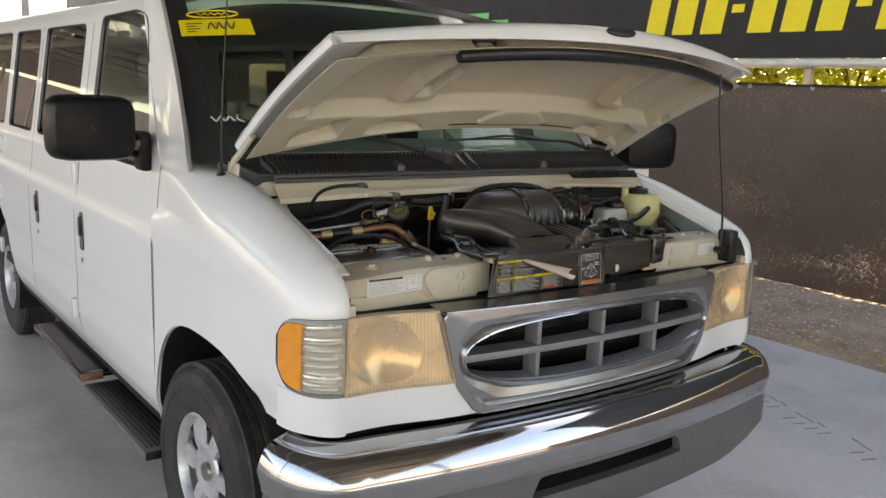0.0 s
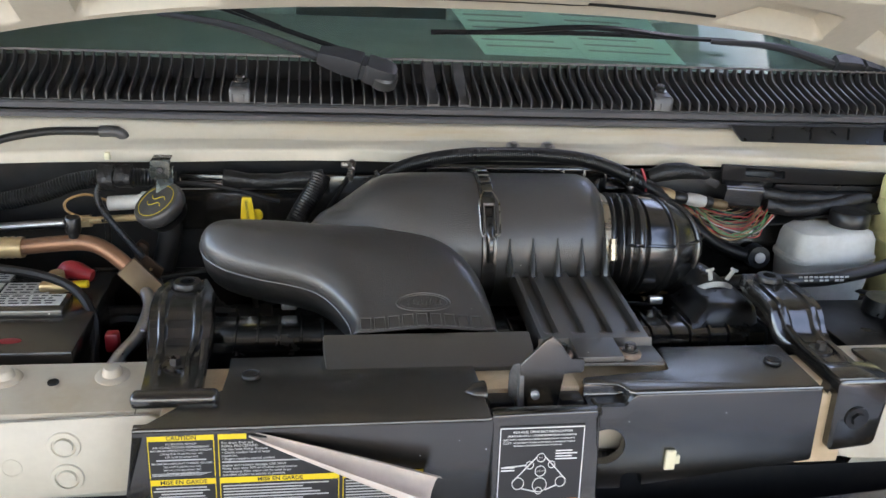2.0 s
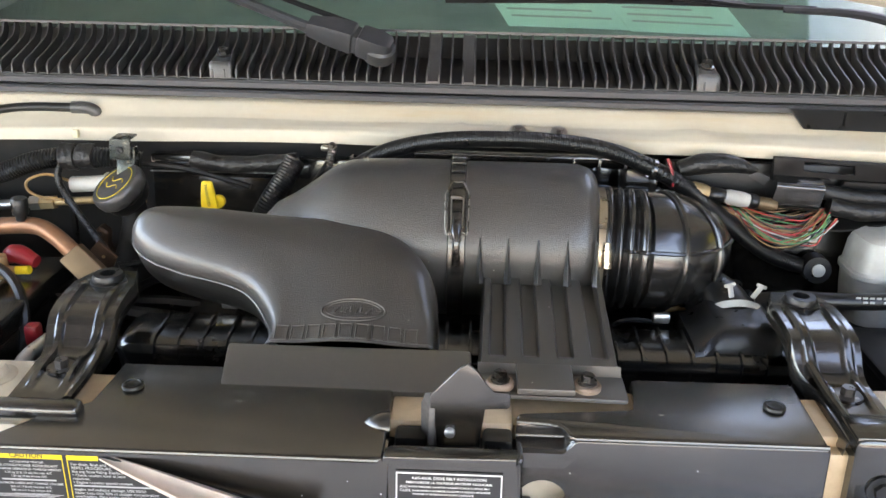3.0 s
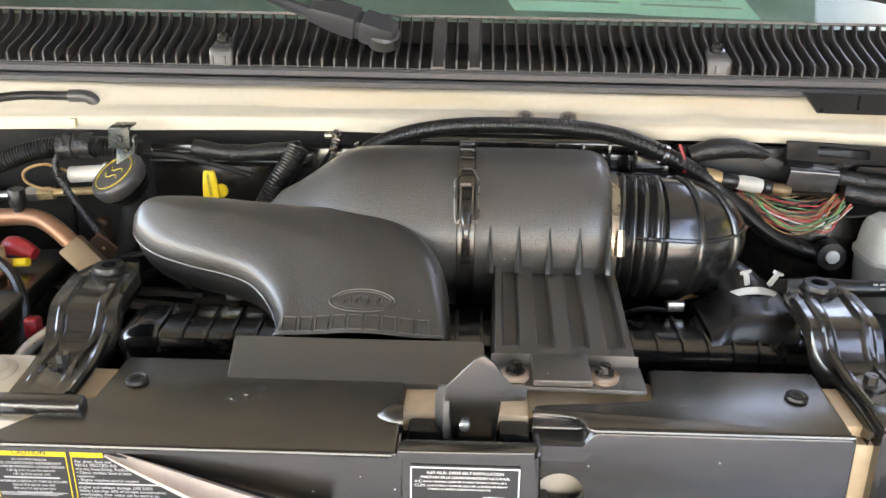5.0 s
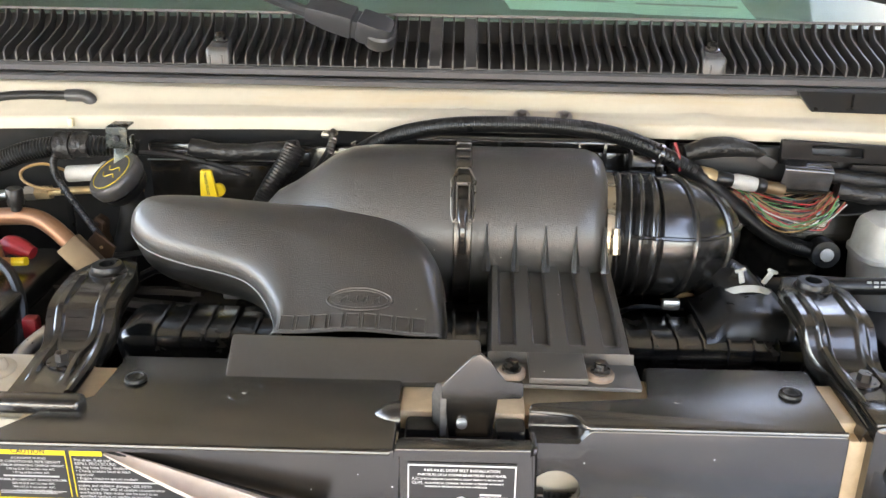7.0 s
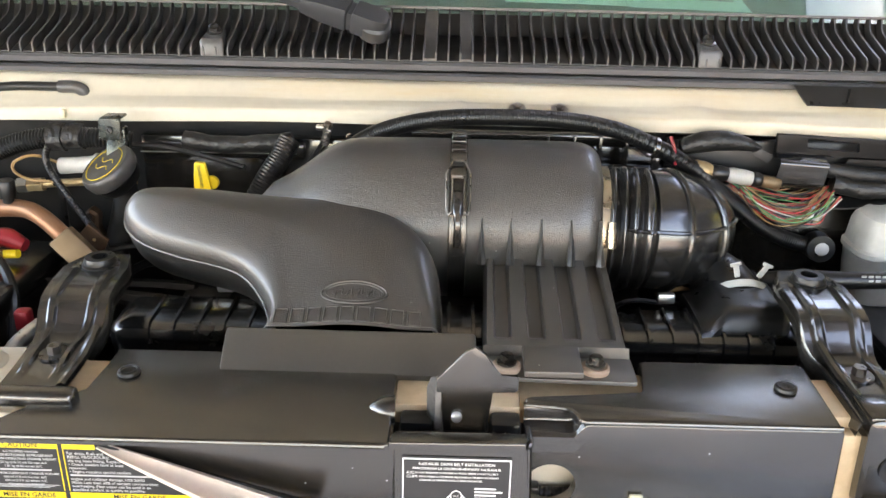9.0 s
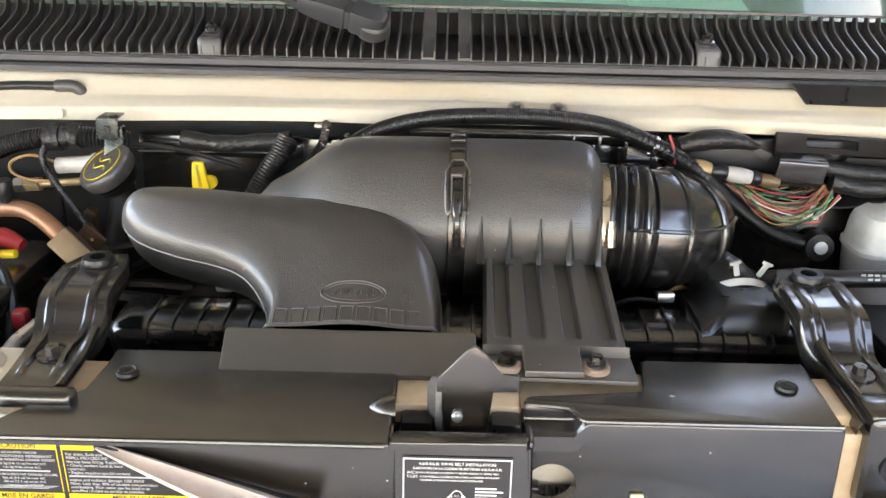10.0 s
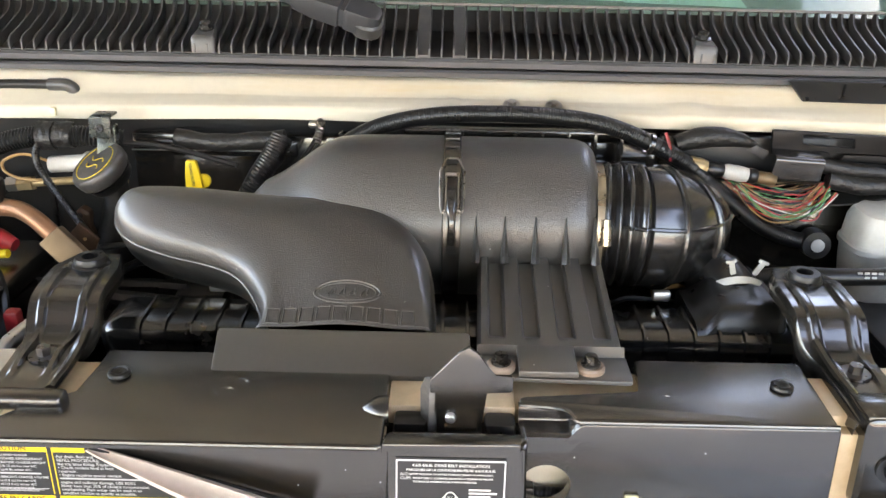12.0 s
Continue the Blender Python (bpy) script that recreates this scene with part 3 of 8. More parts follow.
        part("post", bm, GALV, sign)
    # hidden strip, added to stop sun coming through the gap above the fence
    bm = B()
    box(bm, bx + 0.03, bx + 0.42, -6.0, 30.0, 2.045, 2.075, 0.004)
    part("frame_ledge", bm, GALV, sign, "unseen strip added to stop sun in the gap")
    # numerals as plain slanted bars
    y = 4.72
    for k, w in enumerate((0.36, 0.36, 0.36, 0.20, 0.36, 0.36, 0.36, 0.20, 0.36, 0.36, 0.36, 0.36)):
        bm = B()
        z0, z1 = (2.36, 2.86) if w > 0.3 else (2.56, 2.64)
        ww = w - (0.10 if w > 0.3 else 0.06)
        out = [(0, z0), (-ww, z0), (-ww - 0.16 * (z1 - z0), z1), (-0.16 * (z1 - z0), z1)]
        plate(bm, out, lambda u, v, h: (bx - 0.003 - h, y + u, v), 0.003)
        part("print_bar", bm, SIGNYELLOW, sign, "yellow printed bar")
        y -= w
    for k, (a, b, z0, z1) in enumerate(((8.1, 7.5, 2.44, 2.72), (7.45, 7.1, 2.44, 2.62), (7.05, 6.4, 2.46, 2.52))):
        bm = B()
        plate(bm, [(a, z0), (b, z0), (b - 0.05, z1), (a - 0.05, z1)], lambda u, v, h: (bx - 0.003 - h, u, v), 0.003)
        part("print_bar", bm, SIGNGREEN, sign, "green printed bar")

    # canopy over the slab
    can = tagged(new("canopy"), "open steel canopy with a tan sheet roof on columns", "canopy")
    bm = B()
    def roof(u, v, h=0.0):
        x = lerp(-6.4, 1.95, u)
        return (x, lerp(-13.0, 58.0, v), 4.25 + 0.02 * math.sin(u * 260) + h - 0.03 * x)
    shell(bm, lambda u, v: roof(u, v), lambda u, v: roof(u, v, 0.012), 320, 2)
    part("roof_sheet", bm, ROOFMETAL, can)
    bm = B()
    def wing(u, v, h=0.0):
        x = lerp(-18.0, -6.45, u)
        return (x, lerp(12.0, 58.0, v), 4.25 + 0.02 * math.sin(u * 345) + h - 0.03 * x)
    shell(bm, lambda u, v: wing(u, v), lambda u, v: wing(u, v, 0.012), 420, 2)
    part("roof_sheet", bm, ROOFMETAL, can)
    for k in range(16):
        y = lerp(12.2, 57.8, k / 15)
        bm = B()
        box(bm, -18.0, -6.5, y - 0.04, y + 0.04, -0.09, 0.09, 0.006, m=pose(0, 0, 4.10, 0, 1.72, 0))
        part("purlin", bm, GALV, can)
    for y in (12.3, 24.0, 35.7, 47.0, 57.7):
        bm = B()
        box(bm, -17.86, -17.74, y - 0.06, y + 0.06, -0.16, 4.66, 0.008)
        part("column", bm, GALV, can)
    for k in range(33):
        y = lerp(-12.9, 57.9, k / 32)
        bm = B()
        box(bm, -6.35, 1.90, y - 0.04, y + 0.04, -0.09, 0.09, 0.006, m=pose(0, 0, 4.10, 0, 1.72, 0))
        part("purlin", bm, GALV, can)
    for x in (-6.2, 1.75):
        bm = B()
        box(bm, x - 0.07, x + 0.07, -13.0, 57.9, 3.78 - 0.03 * x, 3.98 - 0.03 * x, 0.008)
        part("beam", bm, GALV, can)
        for y in ((-12.6, -6.6, 2.3, 9.0, 15.8, 22.6, 29.4, 35.7, 43.0, 50.0, 57.6) if x < 0 else (-12.6, -6.6, 10.2, 17.0, 24.0, 31.0, 38.0, 45.0, 52.0, 57.6)):
            bm = B()
            box(bm, x - 0.06, x + 0.06, y - 0.06, y + 0.06, -0.1, 3.8 - 0.03 * x, 0.008)
            part("column", bm, GALV, can)

    # block wall across the yard
    bm = B()
    box(bm, -30.3, -30.0, -30, 70, -0.2, 3.2)
    box(bm, -30.36, -29.94, -30, 70, 3.2, 3.3, 0.01)
    tagged(finish("wall_west", bm, BLOCK), "tan block wall across the yard", "wall", kind="structure")
    # unseen wall added to close the yard behind the camera
    bm = B()
    box(bm, -20, 30, -26.3, -26.0, -0.2, 2.4)
    tagged(finish("wall_south", bm, BLOCK), "unseen tan block wall added behind the yard", "wall", kind="structure")

    # unseen wall, mirrored in the side windows in place of a brown hill
    bm = B()
    box(bm, -30, 30, 70, 70.3, -0.2, 4.6)
    box(bm, -30, 30, 69.94, 70.36, 4.6, 4.7, 0.01)
    tagged(finish("wall_north", bm, BLOCK), "long unseen brown wall added for the side windows to mirror", "wall", kind="structure")

    # bushes in the sun behind the fence
    def bush(y, x, hgt, seed):
        rng = random.Random(seed)
        th = tagged(new("bush"), "sunlit yellow-green bush behind the fence", "bush", group="bushes behind the fence")
        th.location = (x, y, -0.1)
        inv = Matrix.Translation(th.location).inverted()
        bm = B()
        tips = []
        for k in range(7):
            a, l = rng.uniform(0, 6.3), hgt * rng.uniform(0.6, 0.95)
            e = Vector((x + 0.5 * hgt * math.cos(a) * rng.uniform(0.3, 1), y + 0.5 * hgt * math.sin(a) * rng.uniform(0.3, 1), l))
            tube(bm, [(x, y, -0.12), Vector((x, y, 0)).lerp(e, 0.5) + Vector((0, 0, 0.1)), e], lambda t: 0.035 * (1 - 0.8 * t), 6, 3)
            tips.append(e)
        o = part("trunk", bm, BARK, th)
        o.matrix_parent_inverse = inv
        bm = B()
        for k in range(5200):
            c = rng.choice(tips)
            p = Vector((x, y, 0.2)).lerp(c, rng.uniform(0.45, 1.1)) + Vector((rng.gauss(0, 0.2), rng.gauss(0, 0.2), rng.gauss(0, 0.16))) * hgt * 0.6
            if p.z < -0.05 or p.x < 6.05:
                continue
            s = rng.uniform(0.035, 0.07)
            d = Vector((rng.gauss(0, 1), rng.gauss(0, 1), rng.gauss(0, 1))).normalized()
            e = d.orthogonal().normalized()
            bm.faces.new([bm.verts.new(p + d * s * 1.6), bm.verts.new(p + e * s * 0.6), bm.verts.new(p - d * s * 1.6), bm.verts.new(p - e * s * 0.6)])
        o = part("crown", bm, LEAF, th)
        o.matrix_parent_inverse = inv
    for k in range(13):
        bush(-3 + k * 1.4 + 0.3 * math.sin(k * 2.1), 7.6 + 0.25 * math.sin(k * 1.7), 4.5 + 0.4 * math.sin(k * 3.3), 20 + k)


build_place()

# ---- the van: outer body ----
van = tagged(new("van"), "white passenger van with its hood propped open", "van")
TOPEDGE = ((0.040, 1.085), (0.046, 1.137), (0.068, 1.177), (0.114, 1.213), (0.208, 1.252), (0.342, 1.293), (0.488, 1.337), (0.647, 1.370), (0.80, 1.390), (1.20, 1.40))
WHEEL_F, WHEEL_R = 0.825, 4.16


def side_plan(y):
    """Half width of the body at height of the wheel arch, by distance from the front."""
    if y < 0.19:
        return 0.875 + 0.112 * math.sqrt(max(0.0, 1 - ((0.19 - y) / 0.152) ** 2))
    return table(y, ((0.19, 0.987), (0.6, 1.0), (6, 1.0)))


def front_y(x):
    """Plan bow of the nose."""
    return -0.042 + 0.042 * (x / 0.6) ** 2


def arch_outline(grow, n=56, a0=0.0, a1=2 * math.pi, closed=True):
    """Front wheel opening: fuller towards the nose."""
    out = []
    for k in range(n):
        a = lerp(a0, a1, k / (n if closed else n - 1))
        c, d = math.cos(a), math.sin(a)
        c, d = math.copysign(abs(c) ** (2 / 2.6), c), math.copysign(abs(d) ** (2 / 2.6), d)
        out.append((0.735 + (0.42 + grow if c > 0 else 0.54 + grow) * c, 0.43 + (0.456 + grow) * d))
    return out


def build_fender(s):
    bm = B()
    inner = 0.868

    def f(u, v, t=0.0):
        y = lerp(0.040, 1.158, u ** 1.6)
        X, ze = side_plan(y), table(y, TOPEDGE)
        zb = 0.765 if y < 0.3 else lerp(0.765, 0.44, sstep(0.3, 1.0, y))
        hgt = min(0.17, ze - 0.92)
        arc = 0.45
        if v < 1 - arc:
            w = v / (1 - arc)
            z = lerp(zb, ze - hgt, w)
            x = X - 0.02 * (1 - sstep(zb, zb + 0.12, z)) + 0.006 * sstep(1.08, 1.13, z) * sstep(0.2, 0.6, y)
        else:
            a = (v - 1 + arc) / arc * math.pi / 2
            z = ze - hgt + hgt * math.sin(a)
            x = inner + (X - inner) * math.cos(a) ** 0.85 if a < math.pi / 2 - 1e-6 else inner
            x += 0.006 * math.cos(a) * sstep(0.2, 0.6, y)
            x = lerp(x, side_x(z), sstep(0.62, 1.14, y) * (1 - (a / (math.pi / 2)) ** 4))
        return (s * (x - t), y + t * 0.4 * (1 - sstep(0.05, 0.2, y)), z - t * 0.6 * v)
    shell(bm, lambda u, v: f(u, v), lambda u, v: f(u, v, 0.012), 60, 40)
    arch = B()
    out = arch_outline(0.0)
    plate(arch, out, lambda u, v, h: (s * (0.7 + h), u, v), 0.6)
    bm = cut(bm, [arch])
    part("fender", bm, WHITE, van, "white front fender")
    # folded gutter along the hood opening
    bm = B()
    rows = []
    for k in range(28):
        y = lerp(0.125, 0.80, k / 27)
        ze = table(y, TOPEDGE)
        rows.append([(s * x, y, ze + dz) for x, dz in ((0.870, -0.004), (0.850, -0.008), (0.846, -0.030), (0.815, -0.034), (0.812, -0.052), (0.818, -0.052), (0.852, -0.034))])
    loft(bm, rows, True, True, True)
    part("fender_gutter", bm, WHITE, van, "white painted inner fender edge")
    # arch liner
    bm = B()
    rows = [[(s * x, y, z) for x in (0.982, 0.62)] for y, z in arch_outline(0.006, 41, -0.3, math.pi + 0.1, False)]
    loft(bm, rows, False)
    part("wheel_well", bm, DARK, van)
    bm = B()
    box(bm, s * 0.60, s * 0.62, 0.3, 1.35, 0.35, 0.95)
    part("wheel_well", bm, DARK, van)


def side_x(z):
    return table(z, ((0.42, 0.95), (0.50, 0.982), (0.62, 1.0), (0.78, 1.0), (0.80, 1.003), (1.10, 1.006), (1.128, 1.004), (1.15, 0.990), (1.33, 0.972), (1.93, 0.890), (1.98, 0.872)))


WINDOWS = (
    ((1.27, 1.345), (2.10, 1.345), (2.10, 1.92), (1.62, 1.93), (1.50, 1.90)),
    ((2.33, 1.36), (3.10, 1.36), (3.10, 1.90), (2.33, 1.90)),
    ((3.22, 1.36), (3.84, 1.36), (3.84, 1.90), (3.22, 1.90)),
    ((3.96, 1.36), (5.20, 1.36), (5.20, 1.90), (3.96, 1.90)),
)


def rounded(poly, r=0.05, n=4):
    out = []
    k = len(poly)
    for i in range(k):
        a, b, c = Vector(poly[i - 1]), Vector(poly[i]), Vector(poly[(i + 1) % k])
        p, q = b + (a - b).normalized() * r, b + (c - b).normalized() * r
        for j in range(n + 1):
            t = j / n
            out.append(tuple(p * (1 - t) ** 2 + b * 2 * t * (1 - t) + q * t * t))
    return out


def build_side(s):
    bm = B()
    def f(u, v, t=0.0):
        z = lerp(0.44, 1.98, v)
        y0 = 1.164 + (max(0.0, z - 1.36) * 0.72 if z > 1.36 else 0)
        y = lerp(y0, 5.75, u)
        return (s * (side_x(z) - t), y, z)
    shell(bm, lambda u, v: f(u, v), lambda u, v: f(u, v, 0.03), 30, 90)
    cutters = []
    for w in WINDOWS:
        c = B()
        plate(c, rounded(w), lambda u, v, h: (s * (0.75 + h), u, v), 0.4)
        cutters.append(c)
    c = B()
    plate(c, oval(WHEEL_R, 0.43, 0.44, 0.44, 48), lambda u, v, h: (s * (0.7 + h), u, v), 0.6)
    cutters.append(c)
    bm = cut(bm, cutters)
    side = part("side_panel", bm, WHITE, van, "white body side with doors")
    for i, w in enumerate(WINDOWS):
        bm = B()
        plate(bm, rounded(w), lambda u, v, h: (s * (side_x(v) - 0.020 + h), u, v), 0.006)
        o = part("window", bm, SIDEGLASS if i else GLASS, side, "dark tinted side window" if i else "clear front door window")
        bm = B()
        ring = rounded(w)
        loft(bm, [[(s * (side_x(v) - 0.004 + dx), u, v) for u, v in ring] for dx in (-0.012, 0.004)], True)
        inner = rounded([(lerp(x, sum(p[0] for p in w) / len(w), 0.03), lerp(z, sum(p[1] for p in w) / len(w), 0.04)) for x, z in w])
        loft(bm, [[(s * (side_x(v) + 0.004 - 0.004), u, v) for u, v in ring], [(s * (side_x(v) - 0.010), u, v) for u, v in inner]], True)
        part("window_seal", bm, RUBBER, side)
    # seams
    for y, z0, z1 in ((1.161, 0.50, 1.38), (2.215, 0.46, 1.95), (3.16, 0.46, 1.95)):
        bm = B()
        pts = [(s * (side_x(lerp(z0, z1, k / 24)) + 0.0006), y, lerp(z0, z1, k / 24)) for k in range(25)]
        loft(bm, [[(x, y - 0.003, z), (x + s * 0.001, y, z), (x, y + 0.003, z)] for x, y, z in pts], False)
        part("door_seam", bm, RUBBER, side)
    # handles, hinges, lock
    for y, z in ((2.09, 1.0), (2.96, 0.99)):
        bm = B()
        pillow(bm, oval(y, z, 0.030, 0.085, 28, 4), lambda u, v, h: (s * (side_x(v) + h), u, v), ((0, -0.01), (0, 0.002), (0.004, 0.006)))
        h = part("door_handle", bm, BLACK, side, "black recessed door handle")
        bm = B()
        box(bm, s * 1.006, s * 1.020, y - 0.017, y + 0.017, z - 0.02, z + 0.065, 0.005)
        part("lever", bm, RUBBER, h)
        bm = B()
        cyl(bm, (s * 1.0, y + 0.01, z - 0.13), (s * 1.009, y + 0.01, z - 0.13), 0.012, n=16)
        part("lock", bm, STEEL, side)
    for y, z in ((2.235, 1.24), (2.235, 0.62), (3.98, 1.24), (3.98, 0.62), (3.98, 0.95)):
        bm = B()
        box(bm, s * (side_x(z) - 0.004), s * (side_x(z) + 0.018), y - 0.02, y + 0.035, z - 0.045, z + 0.045, 0.006)
        part("hinge", bm, WHITE, side)
    # sill, inner floor, pillar and roof edge
    bm = B()
    box(bm, s * 0.80, s * 0.95, 1.1, 3.75, 0.40, 0.46, 0.01)
    part("rocker", bm, DARK, van)
    # rear wheel well
    bm = B()
    rows = []
    for k in range(25):
        a = lerp(-0.4, math.pi + 0.4, k / 24)
        rows.append([(s * x, WHEEL_R + 0.445 * math.cos(a), 0.43 + 0.445 * math.sin(a)) for x in (0.97, 0.60)])
    loft(bm, rows, False)
    part("wheel_well", bm, DARK, van)


def build_pillar(s):
    # windshield pillar from the cowl corner to the roof
    bm = B()
    rows = []
    for k in range(21):
        t = k / 20
        z = lerp(1.375, 1.985, t)
        y = lerp(0.93, 1.44, t) - 0.03 * math.sin(t * math.pi)
        xo = side_x(z) - 0.004
        back = 1.164 + max(0.0, z - 1.36) * 0.72
        xo = max(xo, lerp(0.945, 0.862, t) + 0.012)
        xi = lerp(0.945, 0.862, t)
        rows.append([(s * xi, y - 0.01, z), (s * (xi + 0.02), y - 0.025, z + 0.004), (s * lerp(xi, xo, 0.7), y + 0.01, z), (s * xo, lerp(y, back, 0.55), z), (s * xo, back, z), (s * (xo - 0.06), back, z), (s * (xi - 0.02), y + 0.04, z)])
    loft(bm, rows, True, True, True)
    part("windshield_pillar", bm, WHITE, van)
    # fender rear / cowl corner filler
    bm = B()
    def f(u, v, t=0.0):
        y = lerp(0.78, 1.17, u)
        z = lerp(1.20, lerp(1.386, 1.40, u) , v)
        x = lerp(side_x(z), 0.868, v ** 3)
        return (s * (x - t - 0.004), y, z - t * v)
    shell(bm, lambda u, v: f(u, v), lambda u, v: f(u, v, 0.01), 10, 14)
    part("cowl_corner", bm, WHITE, van)


def build_roof():
    bm = B()
    def f(u, v, t=0.0):
        a = lerp(-1, 1, u)
        z = 1.975 + 0.115 * (1 - abs(a) ** 3.2)
        y0 = 1.43 - 0.10 * (1 - a * a)
        y = lerp(y0, 5.75, v)
        z -= 0.06 * (1 - sstep(0, 0.35, y - y0))
        return (a * 0.876, y, z - t)
    shell(bm, lambda u, v: f(u, v), lambda u, v: f(u, v, 0.04), 40, 24)
    part("roof", bm, WHITE, van)
    bm = B()
    shell(bm, lambda u, v: (lerp(-0.98, 0.98, u), 5.75, lerp(0.45, 1.99, v)), lambda u, v: (lerp(-0.98, 0.98, u), 5.72, lerp(0.45, 1.99, v)), 4, 4)
    part("rear_wall", bm, WHITE, van)
    bm = B()
    box(bm, -0.93, 0.93, 0.95, 5.70, 0.46, 0.52)
    part("cabin_floor", bm, DARK, van)


def ws_half(v):
    return lerp(0.930, 0.860, v)


def ws_point(u, v):
    """Windshield: u across from -1 to 1, v up."""
    x = ws_half(v) * u
    y = lerp(0.722, 1.335, v) + lerp(0.215, 0.10, v) * abs(u) ** lerp(5.0, 2.6, v)
    z = lerp(1.432, 2.035, v) - lerp(0.03, 0.055, v) * u * u
    return Vector((x, y, z))


def build_windshield():
    bm = B()
    shell(bm, lambda u, v: ws_point(lerp(-1, 1, u), v), lambda u, v: ws_point(lerp(-1, 1, u), v) + Vector((0, 0.006, 0)), 40, 20)
    ws = part("windshield", bm, GLASS, van, "tinted windshield")
    ws.visible_shadow = False
    # black ceramic border
    bm = B()
    for s in (-1, 1):
        loft(bm, [[ws_point(s * a, k / 20) + Vector((0, -0.003, 0.001)) for a in (0.90 + 0.02 * k / 20, 1.0)] for k in range(21)], False)
    loft(bm, [[ws_point(lerp(-1, 1, k / 40), v) + Vector((0, -0.003, 0.001)) for v in (0.95, 1.0)] for k in range(41)], False)
    part("border", bm, INK, ws)
    # dealer's yellow strip and small sticker, scrawl
    def on_ws(u, v, off=0.004):
        return ws_point(u, v) + Vector((0, -off, off * 0.6))
    bm = B()
    surface(bm, lambda a, b: on_ws(lerp(-0.965, -0.685, a), lerp(0.715, 0.815, b), 0.006), 10, 4)
    part("yellow_sticker", bm, SIGNYELLOW, ws, "yellow price strip stuck on the glass")
    bm = B()
    for k, (a, b) in enumerate(((0.08, 0.20), (0.08, 0.26), (0.08, 0.22), (0.08, 0.3))):
        surface(bm, lambda p, q: on_ws(lerp(-0.965, -0.685, lerp(a, b, p)), lerp(0.715, 0.815, 0.22 + k * 0.16 + q * 0.06), 0.008), 3, 1)
    tube(bm, [on_ws(lerp(-0.965, -0.685, 0.36 + 0.055 * k), lerp(0.715, 0.815, 0.35 + 0.4 * (k % 2)), 0.009) for k in range(8)], 0.0025, 5, 4)
    part("pen_marks", bm, INK, ws)
    bm = B()
    c = [on_ws(-0.83 + 0.10 * math.cos(a), 0.845 + 0.022 * math.sin(a), 0.008) for a in [2 * math.pi * k / 32 for k in range(33)]]
    tube(bm, c, 0.003, 5, smooth=False)
    tube(bm, [on_ws(-0.89 + 0.12 * k / 9, 0.845 + 0.008 * (-1) ** k, 0.008) for k in range(10)], 0.0025, 5, smooth=False)
    part("decal", bm, SIGNYELLOW, ws)
    bm = B()
    tube(bm, [on_ws(-0.93 + 0.014 * k, 0.235 + 0.012 * (-1) ** k, 0.006) for k in range(6)], 0.003, 5, 3)
    tube(bm, [on_ws(-0.845, 0.255, 0.006), on_ws(-0.85, 0.235, 0.006), on_ws(-0.83, 0.215, 0.006)], 0.003, 5, 3)
    part("chalk_marks", bm, PAPER, ws)
    # dashboard and seats behind the glass
    bm = B()
    def dash(u, v, t=0.0):
        a = lerp(-1, 1, u)
        return (a * 0.88, lerp(0.76, 1.42, v) + 0.20 * abs(a) ** 2.4 * (1 - v), table(v, ((0, 1.395), (0.15, 1.415), (0.85, 1.462), (0.95, 1.455), (1, 1.40))) - t)
    shell(bm, lambda u, v: dash(u, v), lambda u, v: dash(u, v, 0.25), 24, 10)
    part("dashboard", bm, DASH, van, "dark dashboard")
    bm = B()
    def hump(u, v, t=0.0):
        a = lerp(-1, 1, u)
        return (0.60 + 0.26 * a, lerp(0.98, 1.30, v) + 0.08 * a * a * (1 - v), 1.36 + 0.135 * (1 - abs(a) ** 4) * math.sin(math.pi * min(1.0, v * 1.4 + 0.05)) ** 0.6 - t)
    shell(bm, lambda u, v: hump(u, v), lambda u, v: hump(u, v, 0.02), 24, 14)
    part("instrument_hood", bm, DASH, van, "grey instrument hood on the dashboard")
    for x in (-0.52, 0.48):
        seat = part("seat", (lambda b: (box(b, x - 0.25, x + 0.25, 1.75, 2.3, 0.75, 0.95, 0.06, seg=3), b)[1])(B()), SEATCLOTH, van, "grey cloth front seat")
        bm = B()
        box(bm, -0.24, 0.24, -0.07, 0.07, 0, 0.68, 0.05, m=pose(x, 2.28, 0.92, -12, 0, 0), seg=3)
        part("backrest", bm, SEATCLOTH, seat)
        bm = B()
        box(bm, -0.13, 0.13, -0.05, 0.05, 0, 0.17, 0.04, m=pose(x, 2.42, 1.62, -12, 0, 0), seg=3)
        part("headrest", bm, SEATCLOTH, seat)
    bm = B()
    tube(bm, [(0.48 + 0.19 * math.cos(a), 1.50 - 0.10 * math.sin(a), 1.28 + 0.16 * math.sin(a)) for a in [2 * math.pi * k / 24 for k in range(25)]], 0.014, 8, smooth=False)
    part("steering_wheel", bm, RUBBER, van)


